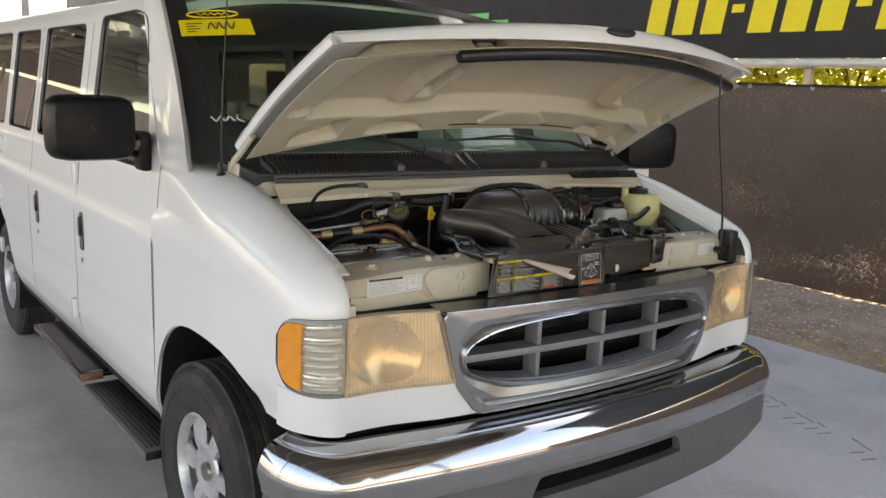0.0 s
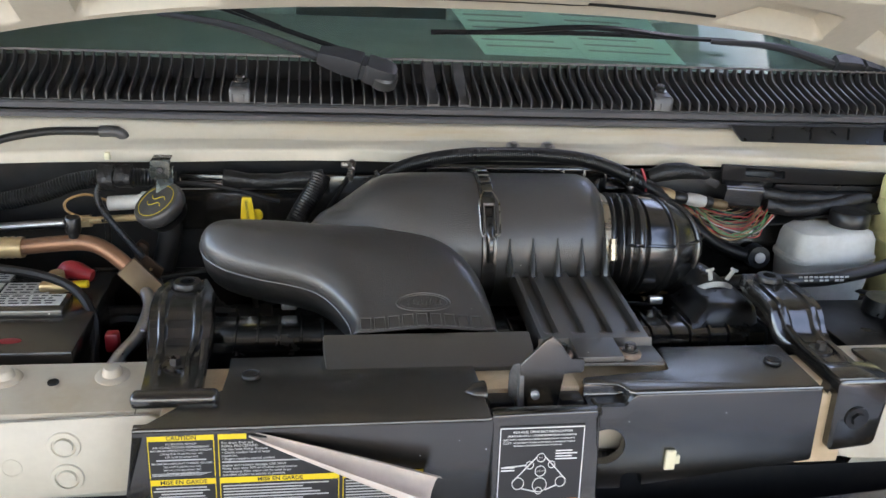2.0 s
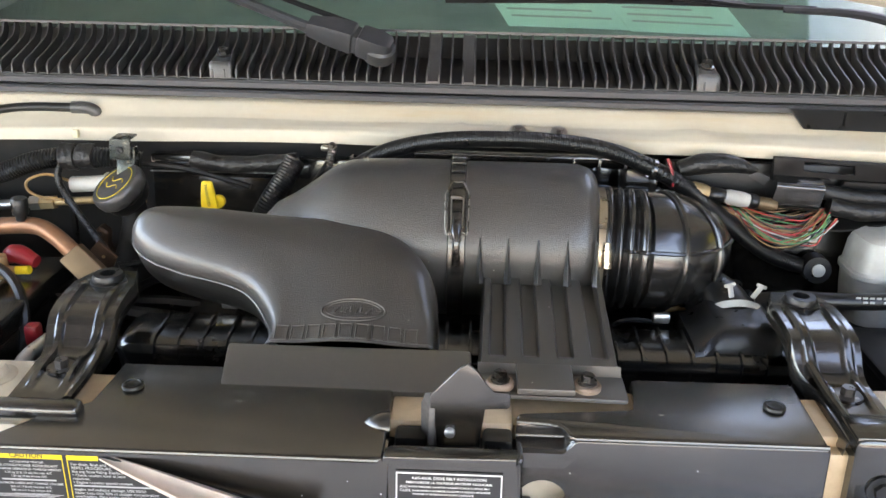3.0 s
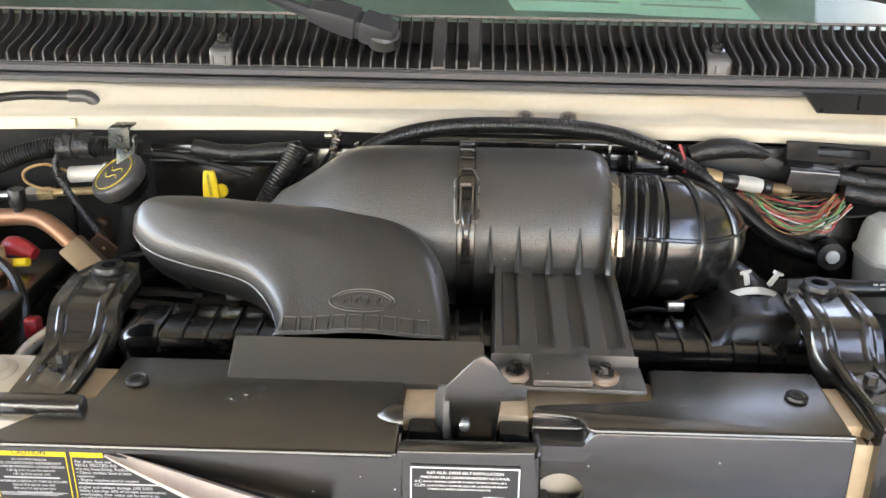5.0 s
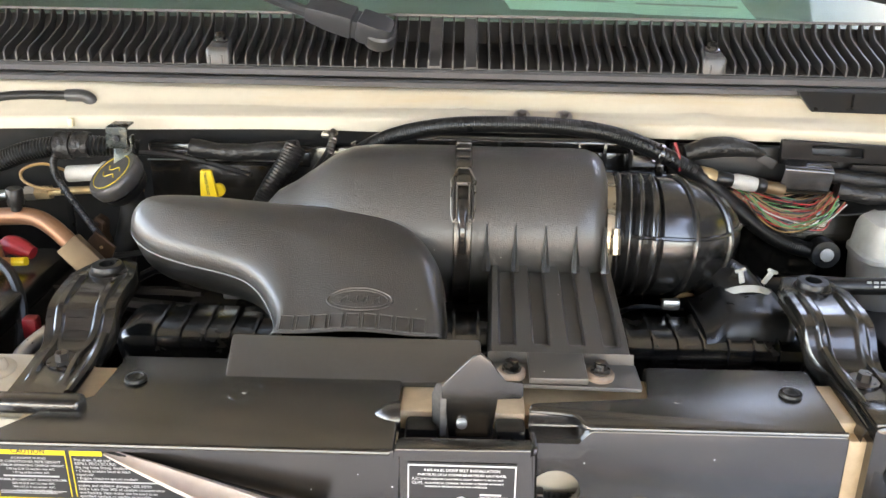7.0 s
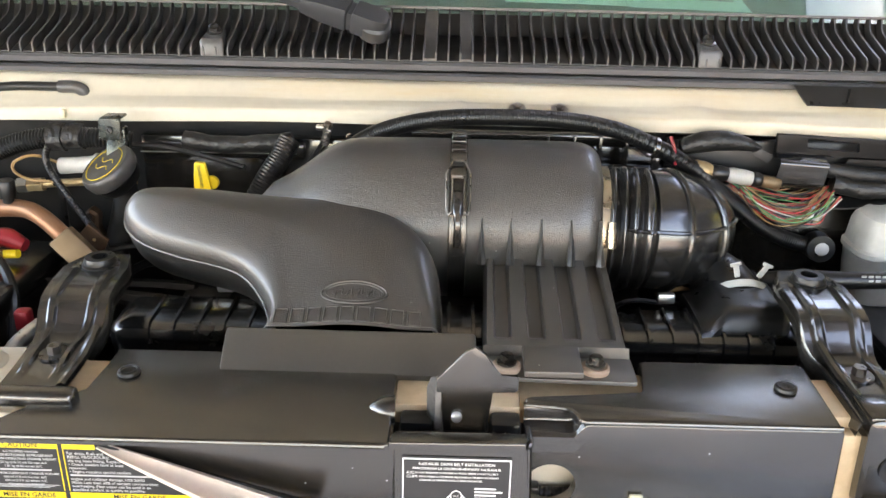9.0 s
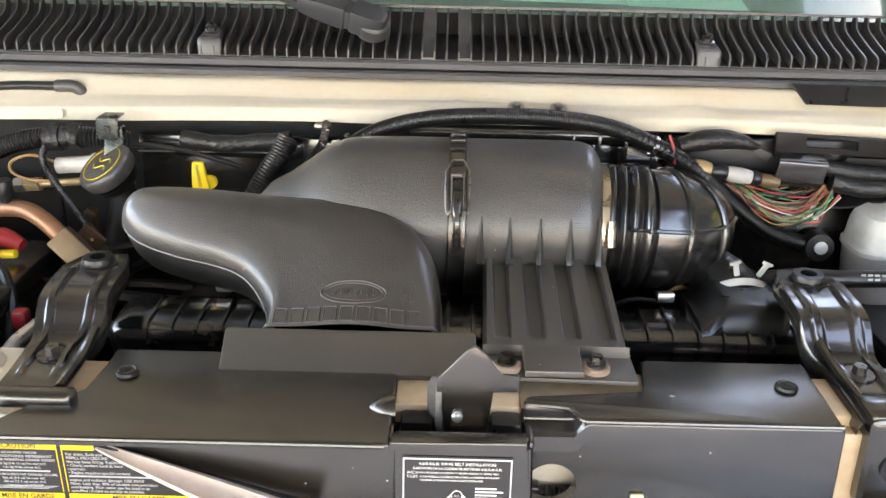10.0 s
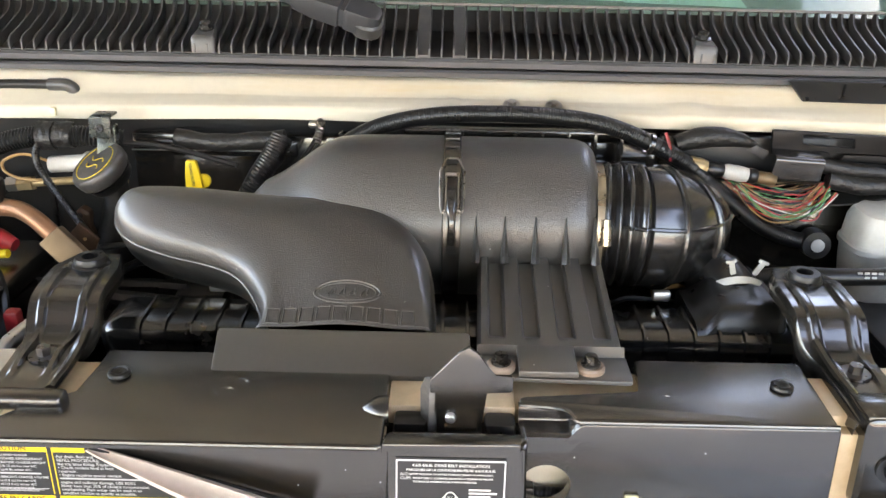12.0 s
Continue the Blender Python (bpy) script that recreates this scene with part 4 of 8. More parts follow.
def build_papers():
    """Sheets lying behind the windshield on the dashboard."""
    def sheet(u0, u1, v0, v1, mat, label, skew=0.0):
        bm = B()
        shell(bm, lambda a, b: ws_point(lerp(u0, u1, a) + skew * b, lerp(v0, v1, b)) + Vector((0, 0.012, -0.004)),
              lambda a, b: ws_point(lerp(u0, u1, a) + skew * b, lerp(v0, v1, b)) + Vector((0, 0.0128, -0.0036)), 8, 6)
        o = tagged(finish("paper_sheet", bm, mat), label, "paper")
        if mat is MINT:
            bm = B()
            for k in range(9):
                b = 0.12 + k * 0.085
                e = 0.92 - 0.25 * ((k * 7) % 3) / 2
                surface(bm, lambda p, q: ws_point(lerp(u0, u1, lerp(0.08, e, p)) + skew * (b + 0.02 * q), lerp(v0, v1, b + 0.025 * q)) + Vector((0, 0.0105, -0.004)), 4, 1)
            part("fine_print", bm, PRINT, o)
    sheet(0.071, 0.265, 0.052, 0.23, MINT, "pale green printed sheet behind the windshield", -0.09)
    sheet(0.267, 0.462, 0.050, 0.225, MINT, "pale green printed form behind the windshield", -0.09)


for s in (-1, 1):
    build_fender(s)
    build_side(s)
    build_pillar(s)
build_roof()
build_windshield()
build_papers()


# ---- nose: header panel, lamps, grille, bumper ----
def nose_curve(k, n, off=0.0, back=0.19):
    """Plan line round the nose, from the van's right side to its left."""
    t = lerp(-1, 1, k / n)
    if abs(t) < 0.82:
        x = t / 0.82 * 0.875
        y = front_y(x) - off
        if abs(x) > 0.55:
            y = lerp(front_y(x), 0.040, sstep(0.55, 0.875, abs(x))) - off
        return x, y
    a = (abs(t) - 0.82) / 0.18 * math.pi / 2
    x = 0.875 + (0.112 + off) * math.sin(a)
    y = 0.19 - (0.150 + off) * math.cos(a)
    return math.copysign(x, t), y


def build_nose():
    bm = B()
    rows = []
    for k in range(121):
        x, y = nose_curve(k, 120, 0.004)
        xi, yi = nose_curve(k, 120, -0.03)
        top = lerp(0.792, 0.885, sstep(0.44, 0.56, abs(x)))
        rows.append([(x, y, top), (x, y - 0.004, lerp(top, 0.772, 0.6)), (x * 0.998, y + 0.004, 0.772), (xi, yi, 0.768), (xi, yi, top)])
    loft(bm, rows, True, True, True)
    part("header_panel", bm, WHITE, van, "white front panel below the lamps")
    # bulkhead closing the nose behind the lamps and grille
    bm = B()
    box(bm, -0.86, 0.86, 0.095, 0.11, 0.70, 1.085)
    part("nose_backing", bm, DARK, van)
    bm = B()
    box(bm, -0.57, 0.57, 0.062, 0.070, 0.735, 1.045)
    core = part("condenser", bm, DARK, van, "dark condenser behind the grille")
    bm = B()
    box(bm, -0.56, 0.56, 0.052, 0.060, 0.0, 0.003)
    first = part("fin", bm, GLOSSBLACK, core)
    first.location.z = 0.74
    for k in range(1, 46):
        o = new("fin", first.data)
        o.parent = core
        o.location.z = 0.74 + k * 0.0065


def build_headlight(s):
    X0, X1t, X1b = 0.872, 0.604, 0.556
    zt, zb = 1.081, 0.882
    def face(u, v, off=0.0):
        z = lerp(zb, zt, v)
        xin = lerp(X1b, X1t, v)
        x = lerp(X0, xin, u)
        y = lerp(front_y(x), 0.040, sstep(0.55, 0.875, x)) + 0.012 * (v - 0.5) - off
        return Vector((s * x, y, z))
    hl = part("headlight", (lambda b: (shell(b, lambda u, v: face(u, v, 0.010 + 0.0006 * abs(math.sin(u * 46 * math.pi / 2)) * (0.06 < u < 0.94)), lambda u, v: face(u, v, 0.006), 184, 8), b)[1])(B()), LENS, van, "yellowed hazy headlight lens")
    hl.visible_shadow = False
    # reflector bowl and housing
    bm = B()
    def bowl(u, v):
        p = face(u, v, -0.004)
        d = 0.012 * (1 - (2 * u - 1) ** 6) * (1 - (2 * v - 1) ** 6)
        if math.hypot((u - 0.42) / 0.345, (v - 0.50) / 0.45) < 1:
            d = 0.075
        return p + Vector((0, d, 0))
    surface(bm, bowl, 64, 48)
    part("housing", bm, HAZE, hl)
    bm = B()
    def dish(u, v):
        r, a = v, u * 2 * math.pi
        p = face(0.42 + 0.37 * r * math.cos(a), 0.50 + max(-0.49, min(0.49, 0.48 * r * math.sin(a))), -0.010)
        return p + Vector((0, 0.030 * (1 - r * r), 0))
    surface(bm, dish, 48, 16, True)
    part("reflector", bm, REFLECTOR, hl, "bright reflector dish")
    bm = B()
    edge = [(0, k / 12) for k in range(12)] + [(k / 16, 1) for k in range(16)] + [(1, 1 - k / 12) for k in range(12)] + [(1 - k / 16, 0) for k in range(16)]
    def grow(u, v):
        return (u - 0.5) * 1.035 + 0.5, (v - 0.5) * 1.05 + 0.5
    loft(bm, [[face(u, v, 0.0115) for u, v in edge], [face(*grow(u, v), 0.009) for u, v in edge], [face(*grow(u, v), -0.02) for u, v in edge]], True)
    part("bezel", bm, TANSTEEL, hl, "dull tan lamp rim")
    # corner marker
    def corner(u, v, off):
        a = lerp(0.02, 1.50, u)
        e = 0.045 * max(0.0, (u - 0.72) / 0.28) ** 2.5
        top = 1.083 - 0.012 * u * u - e
        bot = 0.884 + 0.022 * u ** 3 + e
        return Vector((s * (0.875 + (0.112 + off) * math.sin(a)), 0.19 - (0.150 + off) * math.cos(a), lerp(bot, top, v)))
    bm = B()
    shell(bm, lambda u, v: corner(u * 0.60, v, 0.012), lambda u, v: corner(u * 0.60, v, 0.008), 12, 12)
    mk = part("marker_lamp", bm, CLEARLENS, van, "clear and amber corner lamp")
    mk.visible_shadow = False
    bm = B()
    shell(bm, lambda u, v: corner(0.60 + 0.37 * u, lerp(0.03, 0.97, v), 0.013), lambda u, v: corner(0.60 + 0.37 * u, lerp(0.03, 0.97, v), 0.006), 10, 12)
    part("amber_lens", bm, AMBER, mk, "amber side lens")
    bm = B()
    surface(bm, lambda u, v: corner(u * 0.60, v, 0.003 + 0.003 * math.sin(v * 60)), 10, 40)
    part("reflector", bm, SILVER, mk)
    bm = B()
    ed = [(0, k / 10) for k in range(10)] + [(k / 14, 1) for k in range(14)] + [(1, 1 - k / 10) for k in range(10)] + [(1 - k / 14, 0) for k in range(14)]
    loft(bm, [[corner(*((u - .5) * 0.98 + .5, (v - .5) * 0.97 + .5), 0.015) for u, v in ed], [corner((u - .5) * 1.03 + .5, (v - .5) * 1.05 + .5, 0.013) for u, v in ed], [corner((u - .5) * 1.03 + .5, (v - .5) * 1.05 + .5, 0.0) for u, v in ed]], True)
    part("bezel", bm, GRILLEGREY, mk)
    bm = B()
    box(bm, s * 0.835, s * 0.870, 0.05, 0.075, 1.085, 1.115, 0.003)
    cyl(bm, (s * 0.852, 0.046, 1.10), (s * 0.852, 0.052, 1.10), 0.007, n=12)
    part("mount_tab", bm, CREAM, hl)


def build_grille():
    g = tagged(new("grille"))
    g.parent = van
    g["label"] = "chrome framed grey grille with an oval opening"
    def W(x, z, off):
        return Vector((x, front_y(x) - off, z))
    frame_out = rounded(((-0.600, 1.083), (0.600, 1.083), (0.545, 0.86), (0.475, 0.772), (-0.475, 0.772), (-0.545, 0.86)), 0.03, 4)
    # dense outline so that it follows the bow
    def dense(poly, step=0.02):
        out = []
        for i in range(len(poly)):
            a, b = Vector(poly[i]), Vector(poly[(i + 1) % len(poly)])
            n = max(1, int((b - a).length / step))
            out += [tuple(a.lerp(b, j / n)) for j in range(n)]
        return out
    hole = oval(0.0, 0.944, 0.530, 0.093, 120, 2.5)
    # rings from the outline to the opening share an angular order
    ro = []
    dn = dense(frame_out, 0.01)
    for x, z in hole:
        d = Vector((x / 0.525, (z - 0.938) / 0.092))
        best = max(dn, key=lambda p: Vector((p[0] / 0.6, (p[1] - 0.928) / 0.155)).normalized().dot(d.normalized()))
        ro.append(best)
    def ring(t, off, slot=0.0):
        # slot: depth of the long recess under the oval
        return [W(lerp(a[0], b[0], t), lerp(a[1], b[1], t), off - slot * (1 - sstep(0.40, 0.44, abs(b[0]))) * (b[1] < 0.90)) for a, b in zip(ro, hole)]
    bm = B()
    loft(bm, [ring(0, -0.03), ring(0, 0.0135), ring(0.015, 0.016), ring(0.20, 0.0175), ring(0.21, 0.0175, 0.035), ring(0.46, 0.020, 0.035), ring(0.47, 0.020), ring(0.72, 0.014), ring(0.78, 0.022), ring(0.9, 0.026), ring(1.0, 0.018)], True)
    part("frame", bm, GRILLECHROME, g, "satin chrome frame")
    bm = B()
    tube(bm, [W(lerp(-0.588, 0.588, k / 48), 1.0815, 0.0135) for k in range(49)], 0.0028, 8, smooth=False)
    part("top_bead", bm, CHROME, g, "thin bright bead along the top edge")
    bm = B()
    loft(bm, [ring(0.96, 0.022), ring(1.0, 0.012), ring(1.03, -0.045)], True)
    part("oval_rim", bm, GRILLEGREY, g)
    bm = B()
    loft(bm, [ring(0.86, 0.0225), ring(0.885, 0.0285), ring(0.93, 0.0295), ring(0.96, 0.0275)], True)
    part("oval_trim", bm, CHROME, g, "bright chrome trim round the oval")
    bm = B()
    rows = []
    for k in range(41):
        x = lerp(-0.53, 0.53, k / 40)
        rows.append([W(x, z, o) for z, o in ((0.930, 0.010), (0.9405, 0.013), (0.950, 0.010), (0.952, -0.055), (0.924, -0.055))])
    loft(bm, rows, True, True, True)
    part("bar", bm, GRILLEGREY, g, "grey horizontal bar")
    for x in (-0.262, 0.0, 0.262):
        for z0, z1 in ((0.848, 0.929), (0.952, 1.028)):
            bm = B()
            y = front_y(x)
            box(bm, x - 0.008, x + 0.008, y - 0.008, y + 0.05, z0, z1, 0.003)
            part("bar", bm, GRILLEGREY, g, "grey upright bar")
    # top shelf of the grille behind the leading edge
    bm = B()
    shell(bm, lambda u, v: W(lerp(-0.60, 0.60, u), lerp(1.083, 1.092, v), lerp(0.004, -0.055, v)), lambda u, v: W(lerp(-0.60, 0.60, u), lerp(1.075, 1.082, v), lerp(0.004, -0.055, v)), 40, 4)
    part("top_shelf", bm, BLACK, g)


def build_bumper():
    b = tagged(new("bumper"))
    b.parent = van
    b["label"] = "chrome front bumper over a grey valance"
    def plan(k, n, push):
        t = lerp(-1, 1, k / n)
        if abs(t) < 0.80:
            x = t / 0.80 * 0.86
            return x, -0.085 + 0.075 * (x / 0.86) ** 2 - push
        a = (abs(t) - 0.80) / 0.20 * math.pi / 2
        return math.copysign(0.86 + (0.125 + push) * math.sin(a), t), 0.17 - (0.18 + push) * math.cos(a)
    N = 140
    def strip(prof, name, mat, label, closed=True):
        bm = B()
        rows = []
        for k in range(N + 1):
            rows.append([(*plan(k, N, p), z) for p, z in prof])
        loft(bm, rows, closed, closed, closed)
        return part(name, bm, mat, b, label)
    strip(((-0.02, 0.728), (0.010, 0.742), (0.030, 0.738), (0.052, 0.716), (0.066, 0.684), (0.071, 0.668), (0.0715, 0.660), (0.069, 0.650), (0.062, 0.622), (0.058, 0.600), (0.054, 0.594), (0.03, 0.594), (0.03, 0.60), (0.0, 0.70)), "face_bar", CHROME, "bright chrome face bar")
    bm = B()
    rows = []
    for k in range(N + 1):
        (x0, y0), (x1, y1) = plan(k, N, -0.075), plan(k, N, 0.010)
        rows.append([(x0, y0, 0.752), (lerp(x0, x1, 0.6), lerp(y0, y1, 0.6), 0.756), (x1, y1, 0.744), (x1, y1, 0.735), (x0, y0, 0.735)])
    loft(bm, rows, True, True, True)
    part("top_flange", bm, CHROME, b)
    bm = B()
    rows = []
    for k in range(N + 1):
        t = abs(lerp(-1, 1, k / N))
        lo = lerp(0.38, 0.44, sstep(0.6, 1.0, t))
        mid = lo + 0.09
        rows.append([(*plan(k, N, p), z) for p, z in ((0.053, 0.600), (0.060, 0.56), (0.060, mid - 0.02), (0.02, lo), (0.0, lo + 0.01), (0.03, 0.56))])
    loft(bm, rows, True, True, True)
    slot = B()
    plate(slot, rounded(((-0.34, 0.520), (0.34, 0.520), (0.31, 0.582), (-0.31, 0.582)), 0.02), lambda u, v, h: (u, -0.25 + h, v), 0.3)
    bm = cut(bm, [slot])
    part("valance", bm, VALANCE, b, "grey plastic valance with a long slot")
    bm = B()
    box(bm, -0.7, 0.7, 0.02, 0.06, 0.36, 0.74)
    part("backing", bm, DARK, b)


build_nose()
for s in (-1, 1):
    build_headlight(s)
build_grille()
build_bumper()


# ---- wheels, running boards, mirrors, aerial ----
def build_wheel(s, y, steer=0.0, out=0.0):
    w = new("wheel")
    mid = Vector((s * 0.84, y, 0))
    w.rotation_euler = (0, 0, radians(steer))
    w.location = mid - Matrix.Rotation(radians(steer), 3, "Z") @ mid
    w.parent = van
    w["label"] = "black tyre on a silver slotted steel wheel"
    xo, c = 0.955 + out, Vector((0, y, 0.372))
    bm = B()
    lathe(bm, (s * (xo - 0.235), y, 0.372), (s, 0, 0), ((0.20, 0.02), (0.25, 0.0), (0.32, 0.0), (0.352, 0.018), (0.368, 0.045), (0.372, 0.117), (0.368, 0.19), (0.352, 0.217), (0.343, 0.2245), (0.341, 0.2275), (0.335, 0.2285), (0.333, 0.2265), (0.318, 0.2335), (0.300, 0.2350), (0.298, 0.2370), (0.288, 0.2375), (0.286, 0.2355), (0.25, 0.2325), (0.222, 0.2290), (0.219, 0.2315), (0.212, 0.2300), (0.205, 0.222), (0.195, 0.20)), 64, False, False)
    part("tyre", bm, TYRE, w)
    bm = B()
    for k in range(5):
        lathe(bm, (s * (xo - 0.235 + 0.05 + 0.033 * k), y, 0.372), (s, 0, 0), ((0.36, 0.0), (0.3745, 0.002), (0.3745, 0.024), (0.36, 0.026)), 64, False, False)
    part("tread", bm, TYRE, w)
    bm = B()
    lathe(bm, (s * (xo - 0.02), y, 0.372), (s, 0, 0), ((0.204, -0.16), (0.195, -0.05), (0.202, -0.005), (0.206, 0.004), (0.200, 0.006), (0.188, -0.008), (0.182, -0.025)), 64, False, False)
    part("rim", bm, RIM, w)
    bm = B()
    lathe(bm, (s * (xo - 0.10), y, 0.372), (s, 0, 0), ((0.001, 0.060), (0.05, 0.060), (0.085, 0.068), (0.095, 0.060)), 48, False, False)
    for k in range(6):
        a = 2 * math.pi * k / 6
        u = Vector((0, math.cos(a), math.sin(a)))
        v = Vector((0, -math.sin(a), math.cos(a)))
        x0 = s * (xo - 0.10)
        rows = []
        for r, wd, h in ((0.060, 0.024, 0.060), (0.10, 0.030, 0.072), (0.155, 0.038, 0.066), (0.190, 0.046, 0.056)):
            rows.append([c + Vector((x0 + s * hh, 0, 0)) + u * r + v * ww for ww, hh in ((-wd, h - 0.02), (-wd * 0.8, h), (wd * 0.8, h), (wd, h - 0.02))])
        sp = B()
        loft(sp, rows, True, True, True)
        part("spoke", sp, RIM, w)
    part("disc", bm, RIM, w)
    bm = B()
    lathe(bm, (s * (xo - 0.075), y, 0.372), (s, 0, 0), ((0.034, 0.0), (0.034, 0.040), (0.030, 0.048), (0.001, 0.050)), 32, True, False)
    for k in range(5):
        a = 2 * math.pi * k / 5 + 0.3
        p = c + Vector((s * (xo - 0.06), 0.067 * math.cos(a), 0.067 * math.sin(a)))
        cyl(bm, p, p + Vector((s * 0.022, 0, 0)), 0.0115, 0.010, 6)
    part("hub", bm, STEEL, w)
    bm = B()
    cyl(bm, (s * (xo - 0.15), y, 0.372), (s * (xo - 0.14), y, 0.372), 0.19, n=40)
    part("brake_disc", bm, DARK, w)


for s in (-1, 1):
    build_wheel(s, WHEEL_F, 2.5, 0.022)
    build_wheel(s, WHEEL_R)


def build_side_steps():
    for y0, y1, z, x0, x1 in ((1.95, 2.85, 0.40, -1.07, -0.92), (1.14, 1.97, 0.345, -1.05, -0.86)):
        bm = B()
        box(bm, x0, x1, y0, y1, z - 0.03, z, 0.008)
        st = part("side_step", bm, BLACK if z > 0.38 else VALANCE, van, "black plastic side step" if z > 0.38 else "dusty grey side step")
        bm = B()
        for k in range(9):
            x = lerp(x0 + 0.02, x1 - 0.02, k / 8)
            box(bm, x - 0.004, x + 0.004, y0 + 0.03, y1 - 0.03, z - 0.002, z + 0.003)
        part("tread_ribs", bm, RUBBER, st)
        bm = B()
        box(bm, x0 + 0.004, x0 + 0.10, y0 - 0.006, y0 + 0.004, z - 0.036, z - 0.004, 0.003)
        part("end_cap", bm, material("rusted_cap", (0.22, 0.10, 0.06), 0.7, var=0.3, scale=20) if z > 0.38 else RUBBER, st, "rusty brown end")
        bm = B()
        for y in (y0 + 0.2, y1 - 0.2):
            box(bm, x1 - 0.12, -0.70, y - 0.02, y + 0.02, z - 0.06, z - 0.028, 0.004)
        part("bracket", bm, DARK, st)


build_side_steps()


def build_mirror(s, base, head, lean):
    """base: foot on the door; head: centre of the head."""
    m = new("mirror")
    m.parent = van
    m["label"] = "large black door mirror"
    c = Vector(head)
    bm = B()
    rows = []
    for y, k in ((-0.055, 0.80), (-0.048, 0.92), (-0.02, 0.985), (0.03, 1.0), (0.05, 0.97)):
        rows.append([c + pose(0, 0, 0, 0, 0, lean) @ Vector((u * k, y, v * k)) for u, v in oval(0, 0, 0.143, 0.110, 36, 5.0)])
    loft(bm, rows, True, True, True)
    part("head", bm, MIRRORBLACK, m, "black plastic mirror head")
    bm = B()
    plate(bm, oval(0, 0, 0.138, 0.098, 36, 5.0), lambda u, v, h: c + pose(0, 0, 0, 0, 0, lean) @ Vector((u, 0.046 + h, v)), 0.006)
    part("mirror_glass", bm, CHROME, m)
    b = Vector(base)
    bm = B()
    for dz in (-0.02, 0.05):
        tube(bm, [b + Vector((0, 0, dz)), b.lerp(c, 0.45) + Vector((0, 0.05, dz * 0.6 - 0.01)), c + Vector((-s * 0.07, 0.02, dz * 0.5 - 0.02))], 0.013, 8, 5)
    box(bm, b.x - 0.02, b.x + 0.02, b.y - 0.045, b.y + 0.045, b.z - 0.07, b.z + 0.07, 0.012)
    part("arm", bm, MIRRORBLACK, m)


build_mirror(-1, (-0.985, 1.30, 1.415), (-1.178, 1.225, 1.499), 6)
build_mirror(1, (0.985, 1.06, 1.42), (1.13, 0.80, 1.472), -10)
# plain white panel put in behind the driver's mirror
bm = B()
plate(bm, rounded(((0.96, 1.02), (1.215, 1.06), (1.205, 1.60), (1.10, 1.62), (0.97, 1.40)), 0.02), lambda u, v, h: (u, 0.90 - 0.25 * (u - 0.96) + h, v), 0.03)
part("door_edge", bm, WHITE, van, "flat white panel behind the driver's mirror")
bm = B()
tube(bm, [(-0.902, 0.775, 1.36), (-0.905, 0.772, 1.56), (-0.875, 0.80, 1.93), (-0.865, 0.80, 2.2)], lambda t: lerp(0.0032, 0.0018, t), 6, 6)
aer = part("antenna", bm, RUBBER, van, "thin black whip antenna")
bm = B()
lathe(bm, (-0.902, 0.775, 1.355), (-0.15, 0, 1), ((0.034, 0), (0.030, 0.012), (0.016, 0.026), (0.009, 0.04), (0.005, 0.07)), 20)
part("base", bm, RUBBER, aer)


# ---- the open hood ----
def hood_rear(x):
    q = abs(x) / 0.86
    return Vector((x, 0.503 + 0.25 * q ** 2.6, 1.594 - 0.125 * q ** 2.4))


def hood_fold(x):
    q = (x / 0.86) ** 2
    return Vector((x * 1.01, 0.0 + 0.155 * q, 1.880 - 0.075 * q))


def hood_lip(x):
    q = (x / 0.86) ** 2
    return Vector((x * 1.0, -0.030 + 0.134 * q, 1.832 - 0.050 * q))


